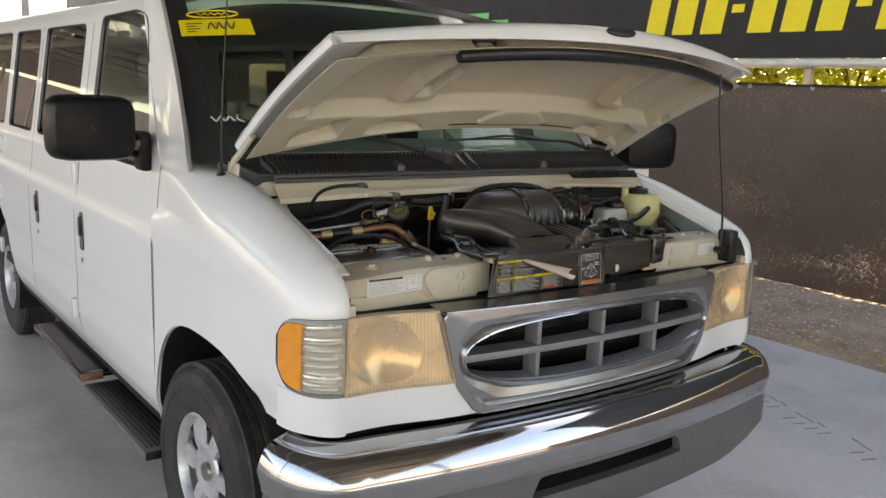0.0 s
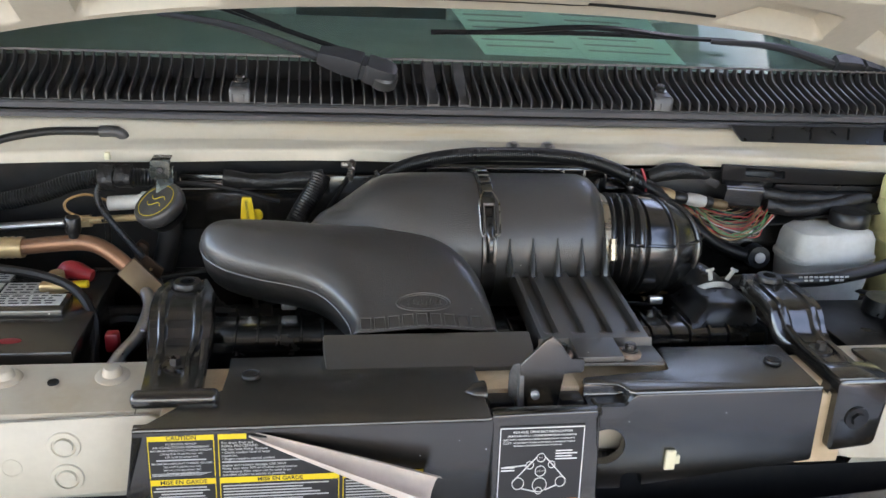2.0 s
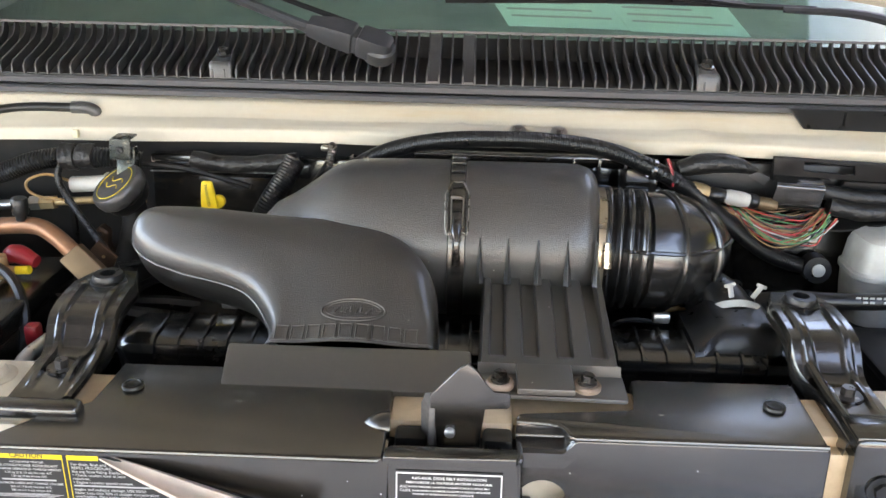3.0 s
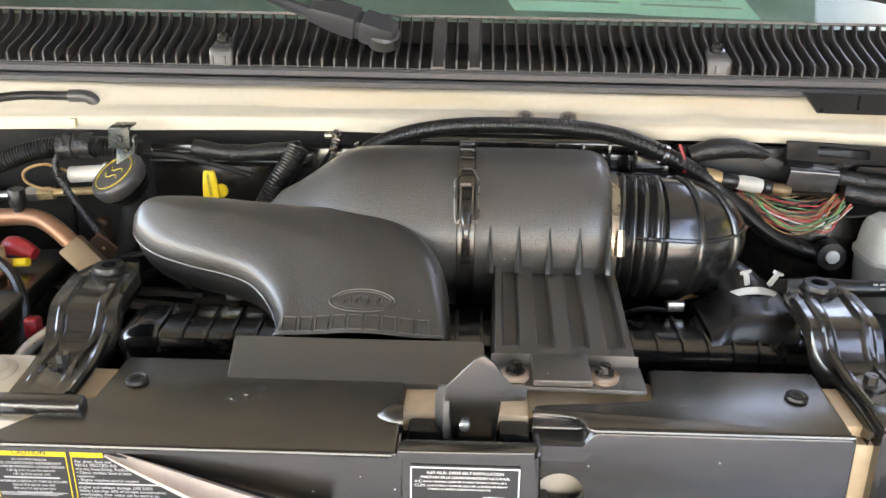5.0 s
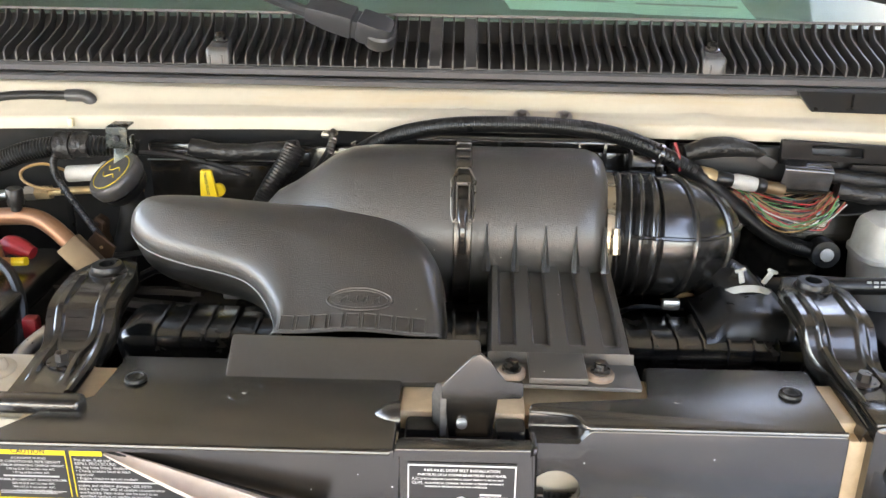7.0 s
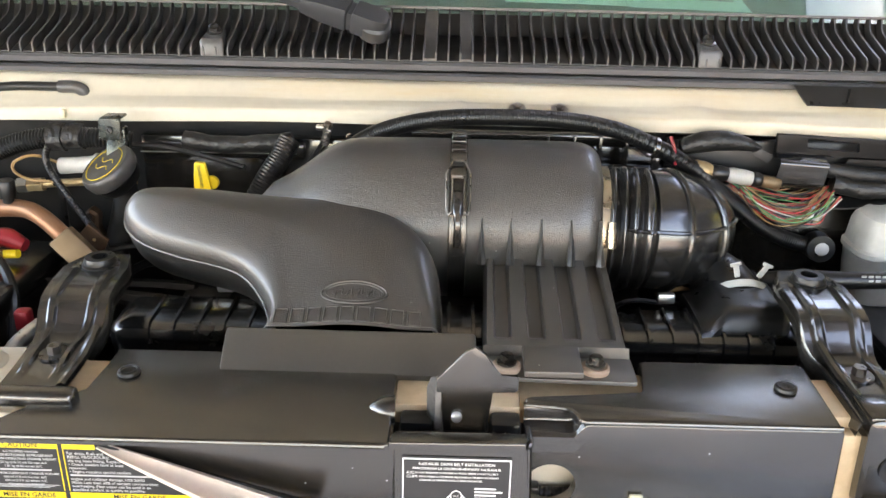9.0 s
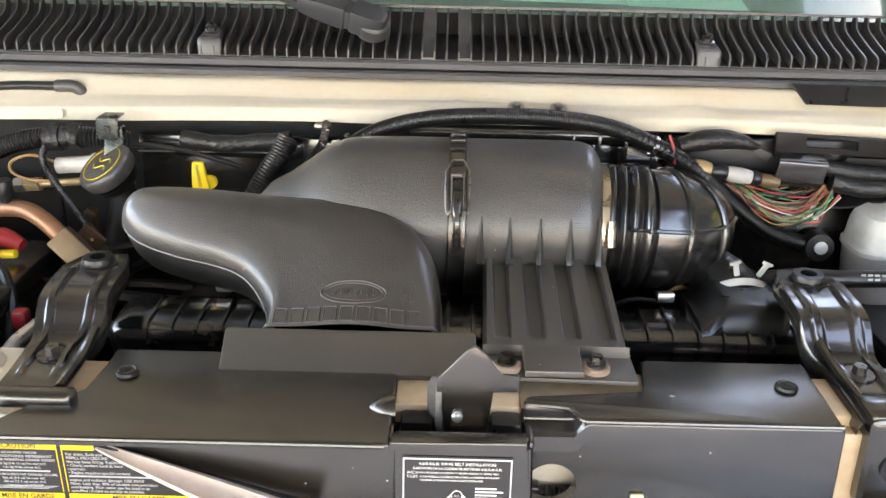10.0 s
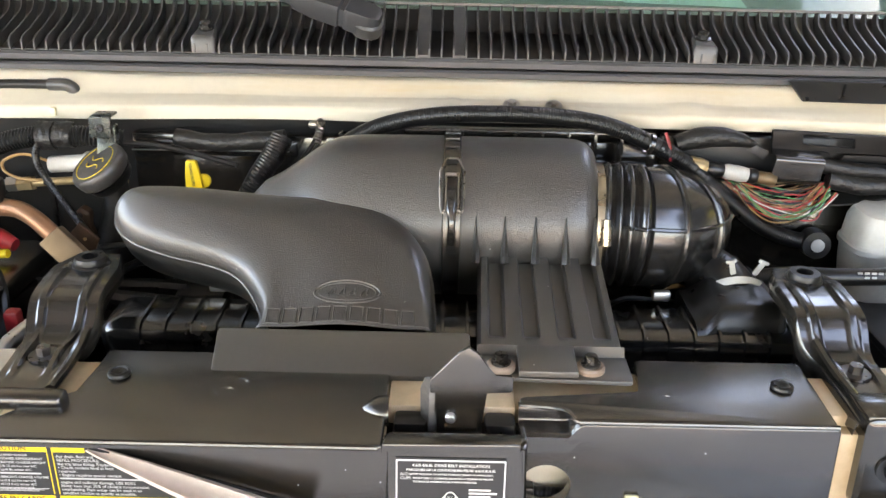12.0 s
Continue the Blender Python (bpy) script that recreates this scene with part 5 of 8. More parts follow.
def build_hood():
    hood = new("hood")
    hood.parent = van
    hood["label"] = "open white hood with a shade-toned ribbed underside"
    nrm = Vector((0, 0.50, 0.866))
    def skin(u, v, t=0.0):
        x = lerp(-0.862, 0.862, u)
        a, b = hood_rear(x) + nrm * 0.022, hood_fold(x)
        p = a.lerp(b, v) + nrm * (0.030 * math.sin(v * math.pi) * (1 - 0.4 * (x / 0.86) ** 2))
        return p - nrm * t
    bm = B()
    shell(bm, lambda u, v: skin(u, v), lambda u, v: skin(u, v, 0.004), 60, 30)
    part("skin", bm, WHITE, hood, "white outer skin")
    # nose lip
    bm = B()
    rows = []
    for k in range(81):
        x = lerp(-0.862, 0.862, k / 80)
        f, l = hood_fold(x), hood_lip(x)
        m = f.lerp(l, 0.5) + Vector((0, -0.012, 0.004))
        rows.append([f, f.lerp(m, 0.5) + Vector((0, -0.006, 0.002)), m, l, l + Vector((0, 0.010, -0.002)), l + Vector((0, 0.045, 0.028)), f + Vector((0, 0.04, -0.012))])
    loft(bm, rows, True, True, True)
    part("nose_lip", bm, WHITE, hood, "white rolled front lip")
    # oval badge shape on the lip
    bm = B()
    pillow(bm, [(0.062 * math.cos(a), 0.020 * math.sin(a)) for a in [2 * math.pi * k / 32 for k in range(32)]],
           lambda u, v, h: hood_fold(u).lerp(hood_lip(u), 0.42 - v * 14) + Vector((0, -0.012 - h, 0.006 + h)), ((0, 0), (0, 0.004), (0.004, 0.006)))
    part("badge", bm, INK, hood, "dark oval badge")
    # side flanges
    for s in (-1, 1):
        bm = B()
        rows = []
        for k in range(25):
            v = k / 24
            p = skin(0.0 if s < 0 else 1.0, v)
            i = -s
            rows.append([p, p + Vector((s * 0.006, 0, -0.002)) - nrm * 0.012, p - nrm * 0.030, p - nrm * 0.030 + Vector((i * 0.014, 0, 0)), p + Vector((i * 0.014, 0, 0)) - nrm * 0.004])
        loft(bm, rows, True, True, True)
        part("side_flange", bm, WHITE, hood)
        # hinge arm
        bm = B()
        r = hood_rear(s * 0.85)
        tube(bm, [r + Vector((0, -0.08, 0.04)), r + Vector((0, 0, -0.015)), (s * 0.862, 0.775, 1.425), (s * 0.862, 0.80, 1.385)], 0.011, 8, 4)
        box(bm, s * 0.862 - 0.004, s * 0.862 + 0.004, 0.74, 0.82, 1.345, 1.42, 0.003)
        part("hinge", bm, CREAM, hood, "painted hood hinge")
    # inner panel with rails, ribs and pockets
    def relief(x, v):
        ax = abs(x)
        top = 0.20 + 0.12 * sstep(0.45, 0.78, ax)
        rear = 1 - sstep(top - 0.012, top + 0.012, v)
        front = sstep(0.87, 0.895, v)
        side = sstep(0.745, 0.765, ax + 0.05 * (v - 0.3))
        # two trough-shaped stiffening ribs with a sloped foot
        c = 0.455 - 0.06 * v
        rib = (1 - sstep(0.044, 0.058, abs(ax - c))) * sstep(0.20, 0.30, v)
        rib -= 0.72 * (1 - sstep(0.020, 0.029, abs(ax - c))) * sstep(0.34, 0.37, v) * (1 - sstep(0.84, 0.87, v))
        h = max(rear, front, side, 0.85 * rib, 0.02)
        # notches and pockets along the rear rail
        lo = 0.33 + 0.6 * max(0.0, v - 0.02)
        h -= 0.55 * sstep(lo, lo + 0.03, ax) * (1 - sstep(0.522, 0.532, ax)) * sstep(0.018, 0.032, v) * (1 - sstep(0.118, 0.130, v))
        h -= (0.85 - 3.6 * max(0.0, ax - 0.62)) * sstep(0.612, 0.622, ax) * (1 - sstep(0.745, 0.757, ax)) * sstep(0.030, 0.045, v) * (1 - sstep(0.205, 0.225, v))
        # side pockets half way up
        e = ((ax - 0.79) / 0.035) ** 2 + ((v - 0.42) / 0.06) ** 2
        h -= 0.35 * (1 - sstep(0.8, 1.0, e))
        # crescent at the middle of the rear rail
        e = (x / 0.145) ** 2 + ((v - 0.055) / 0.15) ** 2
        return h + 0.16 * (1 - sstep(0.88, 1.0, e)) * sstep(0.05, 0.06, v)
    def inner(u, v, t=0.0):
        x = lerp(-0.846, 0.846, u)
        vv = v * 0.955
        p = skin((x + 0.862) / 1.724, vv)
        return p - nrm * (0.010 + 0.056 * relief(x, vv) - t)
    bm = B()
    shell(bm, lambda u, v: inner(u, v), lambda u, v: inner(u, v, 0.002), 260, 120)
    part("inner_panel", bm, HOODIN, hood, "pressed steel inner panel, shade put into its white paint", 60)
    # weather seal along the front, silencer screws, wiring
    bm = B()
    pts = []
    for k in range(31):
        x = lerp(-0.52, 0.76, k / 30)
        pts.append(inner((x + 0.846) / 1.692, 0.955) - nrm * 0.010)
    tube(bm, pts, 0.020, 10, smooth=False)
    part("seal", bm, RUBBER, hood, "black foam seal")
    bm = B()
    pts = [inner((x + 0.846) / 1.692, 0.055) - nrm * 0.003 for x in [lerp(-0.25, 0.33, k / 16) for k in range(17)]]
    tube(bm, pts, 0.0022, 5, smooth=False)
    part("washer_line", bm, RUBBER, hood)
    for x, v in ((-0.66, 0.05), (0.66, 0.05), (-0.14, 0.085), (0.14, 0.085)):
        bm = B()
        p = inner((x + 0.846) / 1.692, v)
        cyl(bm, p + nrm * 0.002, p - nrm * 0.004, 0.008, 0.006, 12)
        part("grommet", bm, CREAM, hood)


build_hood()
bm = B()
tube(bm, [(0.705, 0.055, 1.150), (0.70, 0.058, 1.30), (0.655, 0.075, 1.60), (0.640, 0.080, 1.775)], 0.0042, 8, 6)
tube(bm, [(0.705, 0.055, 1.150), (0.690, 0.045, 1.140), (0.68, 0.06, 1.145)], 0.0042, 8, 4)
prop = part("prop_rod", bm, RUBBER, van, "thin dark hood prop rod")
bm = B()
cyl(bm, (0.705, 0.035, 1.147), (0.705, 0.075, 1.147), 0.012, n=12)
part("pivot", bm, RUBBER, prop)

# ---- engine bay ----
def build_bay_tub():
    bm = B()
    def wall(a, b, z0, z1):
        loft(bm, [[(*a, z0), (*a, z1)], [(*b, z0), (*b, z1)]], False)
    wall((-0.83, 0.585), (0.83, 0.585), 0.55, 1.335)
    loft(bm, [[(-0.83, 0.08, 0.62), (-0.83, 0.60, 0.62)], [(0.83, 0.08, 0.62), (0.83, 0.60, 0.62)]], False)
    part("firewall", bm, DARK, van, "near-black firewall and bay floor")
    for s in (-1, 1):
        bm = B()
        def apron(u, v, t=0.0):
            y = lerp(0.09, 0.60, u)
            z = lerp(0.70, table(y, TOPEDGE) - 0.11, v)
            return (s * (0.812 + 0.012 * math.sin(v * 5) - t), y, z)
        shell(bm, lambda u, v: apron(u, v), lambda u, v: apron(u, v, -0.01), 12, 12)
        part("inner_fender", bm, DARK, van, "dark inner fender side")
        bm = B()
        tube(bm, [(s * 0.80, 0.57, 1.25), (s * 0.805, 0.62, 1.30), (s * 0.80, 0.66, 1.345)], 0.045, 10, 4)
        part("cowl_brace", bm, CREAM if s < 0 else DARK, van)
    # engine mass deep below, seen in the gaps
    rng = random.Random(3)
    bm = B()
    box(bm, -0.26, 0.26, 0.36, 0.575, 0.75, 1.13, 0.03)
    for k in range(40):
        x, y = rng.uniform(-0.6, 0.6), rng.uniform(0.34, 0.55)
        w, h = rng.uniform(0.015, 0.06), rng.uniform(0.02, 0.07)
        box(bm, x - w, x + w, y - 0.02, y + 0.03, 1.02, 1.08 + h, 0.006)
    eng = part("engine_block", bm, DARK, van, "near-black engine block")
    tagged(eng, kind="stuff")
    bm = B()
    for k in range(14):
        x, y, z = rng.uniform(-0.5, 0.55), rng.uniform(0.38, 0.54), rng.uniform(1.10, 1.17)
        pts = [(x + rng.uniform(-0.1, 0.1) * j, y + rng.uniform(-0.03, 0.03), z + rng.uniform(-0.04, 0.03)) for j in range(4)]
        tube(bm, pts, rng.choice((0.004, 0.006, 0.009)), 7, 5)
    ht = part("hose_tangle", bm, RUBBER, eng)
    tagged(ht, kind="stuff")


def build_support():
    """Cream radiator support bars on both sides of the dark cover."""
    for s in (-1, 1):
        bm = B()
        rows = []
        for k in range(25):
            x = lerp(0.36, 0.845, k / 24)
            zb = 1.100 if x < 0.58 else lerp(1.100, 1.126, sstep(0.58, 0.62, x))
            drop = 0.014 * sstep(0.62, 0.84, x)
            back = 0.172 + 0.05 * sstep(0.6, 0.84, x)
            rows.append([(s * x, y, z) for y, z in ((0.100, zb), (0.088, zb), (0.088, 1.176 - drop), (0.094, 1.186 - drop), (0.12, 1.192 - drop), (back, 1.200 - drop), (back + 0.004, 1.185 - drop), (back - 0.01, 1.13), (0.12, zb))])
        loft(bm, rows, True, True, True)
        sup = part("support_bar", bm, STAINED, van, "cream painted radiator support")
        bm = B()
        out = rounded(((0.372, 1.187), (0.585, 1.181), (0.600, 1.150), (0.555, 1.092), (0.372, 1.102)), 0.018, 4)
        plate(bm, out, lambda u, v, h: (s * u, 0.0870 - h, v), 0.004, 0.0015)
        g = part("gusset", bm, CREAM, sup)
        for x, z in ((0.470, 1.155), (0.470, 1.118)):
            bm = B()
            lathe(bm, (s * x, 0.0835, z), (0, -1, 0), ((0.0165, 0), (0.0155, 0.0025), (0.012, 0.003), (0.0115, 0.0008), (0.009, 0.0006), (0.0085, 0.004), (0.001, 0.0042)), 24)
            part("rivet", bm, CREAM, g)
        bm = B()
        lathe(bm, (s * 0.522, 0.0835, 1.131), (0, -1, 0), ((0.0105, 0), (0.0105, 0.0012), (0.0085, 0.0012), (0.0085, -0.001), (0.001, -0.001)), 24)
        part("hole", bm, CREAM, g)
        for x, y in ((0.434, 0.150), (0.541, 0.150), (0.73, 0.15)) if s < 0 else ((0.70, 0.14), (0.60, 0.15)):
            bm = B()
            lathe(bm, (s * x, y, 1.1955 - 0.014 * sstep(0.62, 0.84, x)), (0, -0.1, 1), ((0.0180, -0.002), (0.0180, 0.0012), (0.0165, 0.0026), (0.0105, 0.0034), (0.0095, 0.0090), (0.0075, 0.0115), (0.001, 0.0122)), 20)
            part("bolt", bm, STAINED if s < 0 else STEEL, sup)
        if s < 0:
            bm = B()
            lathe(bm, (-0.491, 0.140, 1.1955), (0, -0.1, 1), ((0.0058, -0.001), (0.0058, 0.0008), (0.0046, 0.0004), (0.001, 0.0004)), 16)
            part("hole", bm, DARK, sup, "small dark hole")
        # lower ledge and sealing strip
        bm = B()
        rows = []
        for k in range(13):
            x = lerp(0.40, 0.83, k / 12)
            rows.append([(s * x, y, z) for y, z in ((0.098, 1.128), (0.090, 1.122), (0.089, 1.098), (0.095, 1.085), (0.11, 1.085))])
        loft(bm, rows, False)
        part("ledge", bm, CREAM, sup)
    # data label on the right-hand bar
    bm = B()
    plate(bm, ((-0.782, 1.122), (-0.604, 1.126), (-0.604, 1.172), (-0.782, 1.170)), lambda u, v, h: (u, 0.0872 - h, v), 0.0006)
    lab = part("data_label", bm, PAPER, van, "white printed emission label")
    bm = B()
    box(bm, -0.776, -0.672, 0.0858, 0.0864, 1.1625, 1.1685)
    for k in range(8):
        z = 1.1285 + k * 0.0041
        box(bm, -0.776, -0.660 - 0.012 * ((k * 5) % 3), 0.0858, 0.0864, z, z + 0.0014)
    part("fine_print", bm, PRINT, lab)
    bm = B()
    box(bm, -0.777, -0.668, 0.0852, 0.0860, 1.1650, 1.1700)
    part("header_bar", bm, INK, lab)
    bm = B()
    for a, b, c, d in ((-0.655, -0.612, 1.167, 1.1685), (-0.655, -0.612, 1.131, 1.1325), (-0.655, -0.6535, 1.131, 1.1685), (-0.6135, -0.612, 1.131, 1.1685), (-0.645, -0.622, 1.148, 1.1495), (-0.635, -0.6335, 1.140, 1.160)):
        box(bm, a, b, 0.0858, 0.0864, c, d)
    part("diagram", bm, PRINT, lab)
    bm = B()
    plate(bm, ((0.625, 1.128), (0.715, 1.128), (0.715, 1.168), (0.625, 1.168)), lambda u, v, h: (u, 0.0872 - h, v), 0.0006)
    lab = part("data_label", bm, PAPER, van, "white sticker on the support")
    bm = B()
    for k in range(6):
        box(bm, 0.632, 0.708 - 0.01 * (k % 3), 0.0858, 0.0864, 1.133 + k * 0.0055, 1.1352 + k * 0.0055)
    part("fine_print", bm, PRINT, lab)
    # tan primer support below the cover, seen at the gaps
    bm = B()
    box(bm, -0.372, -0.052, 0.060, 0.152, 1.185, 1.2005, 0.002)
    box(bm, -0.0515, 0.0565, 0.086, 0.152, 1.185, 1.2040, 0.002)
    box(bm, 0.0560, 0.372, 0.090, 0.152, 1.185, 1.2003, 0.002)
    box(bm, 0.318, 0.372, 0.078, 0.092, 1.10, 1.19, 0.002)
    part("upper_rail", bm, TANSTEEL, van, "tan primed radiator rail")


def build_cover():
    c = new("radiator_cover")
    c.parent = van
    c["label"] = "black plastic radiator cover with stuck labels"
    deck = lambda u, v, h: (u, v, 1.2035 + h)
    bm = B()
    plate(bm, ((-0.389, 0.0165), (-0.052, 0.019), (-0.052, 0.157), (-0.313, 0.157), (-0.312, 0.084), (-0.350, 0.064)), deck, 0.0075, 0.003)
    part("deck", bm, BLACK, c)
    bm = B()
    plate(bm, ((-0.051, 0.0215), (0.056, 0.0235), (0.060, 0.032), (0.054, 0.0385), (-0.044, 0.0375), (-0.051, 0.034)), deck, 0.0075, 0.002)
    part("deck", bm, BLACK, c)
    bm = B()
    plate(bm, rounded(((0.060, 0.082), (0.096, 0.078), (0.104, 0.060), (0.319, 0.058), (0.322, 0.160), (0.169, 0.159), (0.1665, 0.101), (0.060, 0.094)), 0.006, 2), deck, 0.0075, 0.003)
    part("deck", bm, BLACK, c)
    bm = B()
    def step(u, v, t=0.0):
        x = lerp(0.0585, 0.110, u)
        k = sstep(0.78, 0.98, u)
        y = lerp(table(v, ((0, 0.0850), (0.10, 0.0797), (0.15, 0.0787), (0.20, 0.0783), (0.35, 0.0781), (0.40, 0.0776), (0.45, 0.0765), (0.80, 0.0600), (0.90, 0.0572), (1, 0.0565))), lerp(0.085, 0.0568, v), k)
        z = lerp(table(v, ((0, 1.2105), (0.10, 1.2105), (0.15, 1.2097), (0.20, 1.2080), (0.35, 1.1988), (0.40, 1.1976), (0.45, 1.1972), (0.80, 1.1972), (0.90, 1.1945), (1, 1.1800))), table(v, ((0, 1.2107), (0.8, 1.2100), (0.93, 1.2070), (1, 1.1900))), k)
        return (x, y + t, z - t)
    shell(bm, lambda u, v: step(u, v), lambda u, v: step(u, v, 0.003), 32, 40)
    part("step_deck", bm, BLACK, c)
    bm = B()
    box(bm, 0.060, 0.125, 0.086, 0.100, 1.118, 1.152, 0.003)
    part("condenser_edge", bm, CREAM, van, "cream condenser bracket")
    bm = B()
    conduit(bm, [(0.075, 0.079, 1.122), (0.10, 0.079, 1.121), (0.13, 0.079, 1.122)], 0.006, 0.004, 10)
    box(bm, 0.056, 0.076, 0.073, 0.085, 1.115, 1.130, 0.002)
    part("release_cable", bm, RUBBER, van, "ribbed black release cable")
    # faces; the middle one leans forward at its foot
    tilt = lambda z: 0.0283 - 0.09 * (1.1905 - z)
    bm = B()
    plate(bm, ((-0.391, 1.2065), (-0.048, 1.2065), (-0.048, 1.094), (-0.408, 1.094)), lambda u, v, h: (u, 0.034 - h + 0.01 * (1.20 - v), v), 0.005, 0.001)
    part("face", bm, BLACK, c)
    bm = B()
    pillow(bm, rounded(((-0.050, 1.2085), (0.062, 1.2085), (0.066, 1.082), (-0.048, 1.082)), 0.006, 3), lambda u, v, h: (u, tilt(v) + 0.0109 - h, v), ((0, 0), (0, 0.008), (0.002, 0.0105)))
    part("face", bm, BLACK, c)
    bm = B()
    plate(bm, rounded(((0.062, 1.188), (0.097, 1.188), (0.108, 1.2085), (0.321, 1.2085), (0.324, 1.118), (0.10, 1.093), (0.062, 1.093)), 0.004, 2), lambda u, v, h: (u, 0.0690 - h, v), 0.012, 0.002)
    h1, h2 = B(), B()
    cyl(h1, (0.0825, 0.0, 1.146), (0.0825, 0.1, 1.146), 0.0215, n=32)
    plate(h2, rounded(((0.104, 1.08), (0.128, 1.08), (0.128, 1.112), (0.104, 1.112)), 0.008), lambda u, v, h: (u, 0.0 + h, v), 0.1)
    bm = cut(bm, [h1, h2])
    part("face", bm, BLACK, c)
    # end cheeks joining decks and faces
    for quad in ([[(-0.389, 0.0175, 1.2085), (-0.351, 0.064, 1.2085)], [(-0.406, 0.036, 1.094), (-0.368, 0.08, 1.094)]],
                 [[(0.3205, 0.0585, 1.206), (0.3215, 0.158, 1.206)], [(0.3225, 0.0585, 1.12), (0.3235, 0.158, 1.15)]],
                 [[(0.058, 0.026, 1.2085), (0.064, 0.026, 1.086)], [(0.062, 0.0640, 1.19), (0.066, 0.0640, 1.094)]]):
        bm = B()
        loft(bm, quad, False)
        part("cheek", bm, BLACK, c)
    # folded bright front edges
    bm = B()
    tube(bm, [(0.060, 0.0815, 1.2095), (0.092, 0.0785, 1.2095), (0.100, 0.072, 1.2095), (0.104, 0.062, 1.2095), (0.110, 0.0585, 1.2095)], 0.0024, 8, 4)
    part("edge_bead", bm, BLACK, c)
    bm = B()
    tube(bm, [(0.0590, 0.050, 1.2080), (0.0600, 0.030, 1.2085), (0.0585, 0.0245, 1.2065)], 0.0026, 8, 4)
    part("edge_bead", bm, BLACK, c)
    for a, b, y in ((-0.389, -0.055, 0.0175), (0.107, 0.319, 0.0585)):
        bm = B()
        tube(bm, [(a, y, 1.2095), (b, y, 1.2095)], 0.0022, 8, smooth=False)
        part("edge_bead", bm, BLACK, c)
    # push pins and drain dimples
    for x, y in ((-0.288, 0.113), (0.291, 0.115)):
        bm = B()
        lathe(bm, (x, y, 1.211), (0, 0, 1), ((0.0092, 0), (0.0100, 0.0016), (0.0094, 0.0034), (0.0072, 0.0042), (0.0066, 0.0031), (0.004, 0.0031), (0.0024, 0.0021), (0.001, 0.0021)), 24)
        part("push_pin", bm, RUBBER, c)
    for x, y in ((-0.187, 0.098), (0.188, 0.100)):
        bm = B()
        lathe(bm, (x, y, 1.2111), (0, 0, 1), ((0.0157, -0.0006), (0.0152, 0.00012), (0.0147, -0.0006)), 28, False, False)
        lathe(bm, (x, y, 1.2111), (0, 0, 1), ((0.0032, -0.0006), (0.0028, 0.0006), (0.001, 0.0006)), 14)
        part("dimple", bm, BLACK, c)
    # ramped lip under the duct mouth
    bm = B()
    pillow(bm, rounded(((-0.2115, 0.0), (0.0195, 0.0), (0.0185, 0.0505), (-0.2145, 0.0505)), 0.004, 3), lambda u, v, h: (u, 0.122 - 0.40 * h + 0.916 * v, 1.2105 + 0.916 * h + 0.40 * v), ((0.0, -0.018), (0, -0.0025), (0.0008, -0.0006), (0.0025, 0.0)))
    part("ramp_lip", bm, MATTE, c)
    # cream clip on the face
    bm = B()
    box(bm, 0.150, 0.162, 0.0525, 0.057, 1.116, 1.140, 0.0015)
    box(bm, 0.161, 0.167, 0.0525, 0.057, 1.123, 1.134, 0.0015)
    part("clip", bm, CLIPCREAM, c, "pale cream clip")

    # caution label: six cells of print
    Y = lambda z: 0.0286 + 0.01 * (1.20 - z)
    def lay(bm, x0, x1, z0, z1, off):
        vs = [bm.verts.new((x, Y(z) - off, z)) for x, z in ((x0, z0), (x1, z0), (x1, z1), (x0, z1))]
        bm.faces.new(vs)
    bm = B()
    plate(bm, ((-0.3805, 1.0975), (-0.115, 1.0975), (-0.115, 1.1440), (-0.2855, 1.198), (-0.3795, 1.198)), lambda u, v, h: (u, Y(v) - h, v), 0.0005)
    cl = part("caution_label", bm, INK, c, "yellow and black caution label, partly peeled")
    cols = ((-0.379, -0.318), (-0.3145, -0.200), (-0.1965, -0.1165))
    bars, lines, red = B(), B(), B()
    for i, (a, b) in enumerate(cols):
        for j, (z0, z1) in enumerate(((1.1495, 1.1975), (1.0985, 1.1480))):
            if i == 2 and j == 0:
                continue
            lay(bars, a, min(b, -0.288) if j == 0 else b, z1 - 0.0065, z1, 0.0008)
            for k in range(11 if j else 0):
                z = z1 - 0.0105 - k * 0.0034
                if z < z0 + 0.001:
                    break
                w = (b - a) * (0.92 - 0.22 * ((k * 7 + i * 3 + j) % 4) / 3)
                x0 = a + 0.003 if i else (a + b) / 2 - w / 2
                lay(lines, x0, x0 + w - 0.004, z, z + 0.0015, 0.0008)
            lay(bars, a, a + 0.0008, z0, z1, 0.0008)
            lay(bars, b - 0.0008, b, z0, 1.166 if i == 1 and j == 0 else z1, 0.0008)
    lay(red, -0.190, -0.140, 1.101, 1.108, 0.0010)
    part("header_bar", bars, LABELYELLOW, cl)
    part("fine_print", lines, PRINT, cl)
    part("red_bar", red, LABELRED, cl)
    def wr(body, size, x, z, mat, align="CENTER", bold=0.0):
        writing("lettering", body, size, mat, cl, basis((x, Y(z) - 0.0012, z), (1, 0, 0), (0, 0, 1)), align, bold)
    for j, z in ((0, 1.1942), (1, 1.1448)):
        wr("CAUTION" if j == 0 else "MISE EN GARDE", 0.0062, -0.348, z, INK, bold=0.0001)
    wr("MISE EN GARDE", 0.0062, -0.257, 1.1448, INK, bold=0.0001)
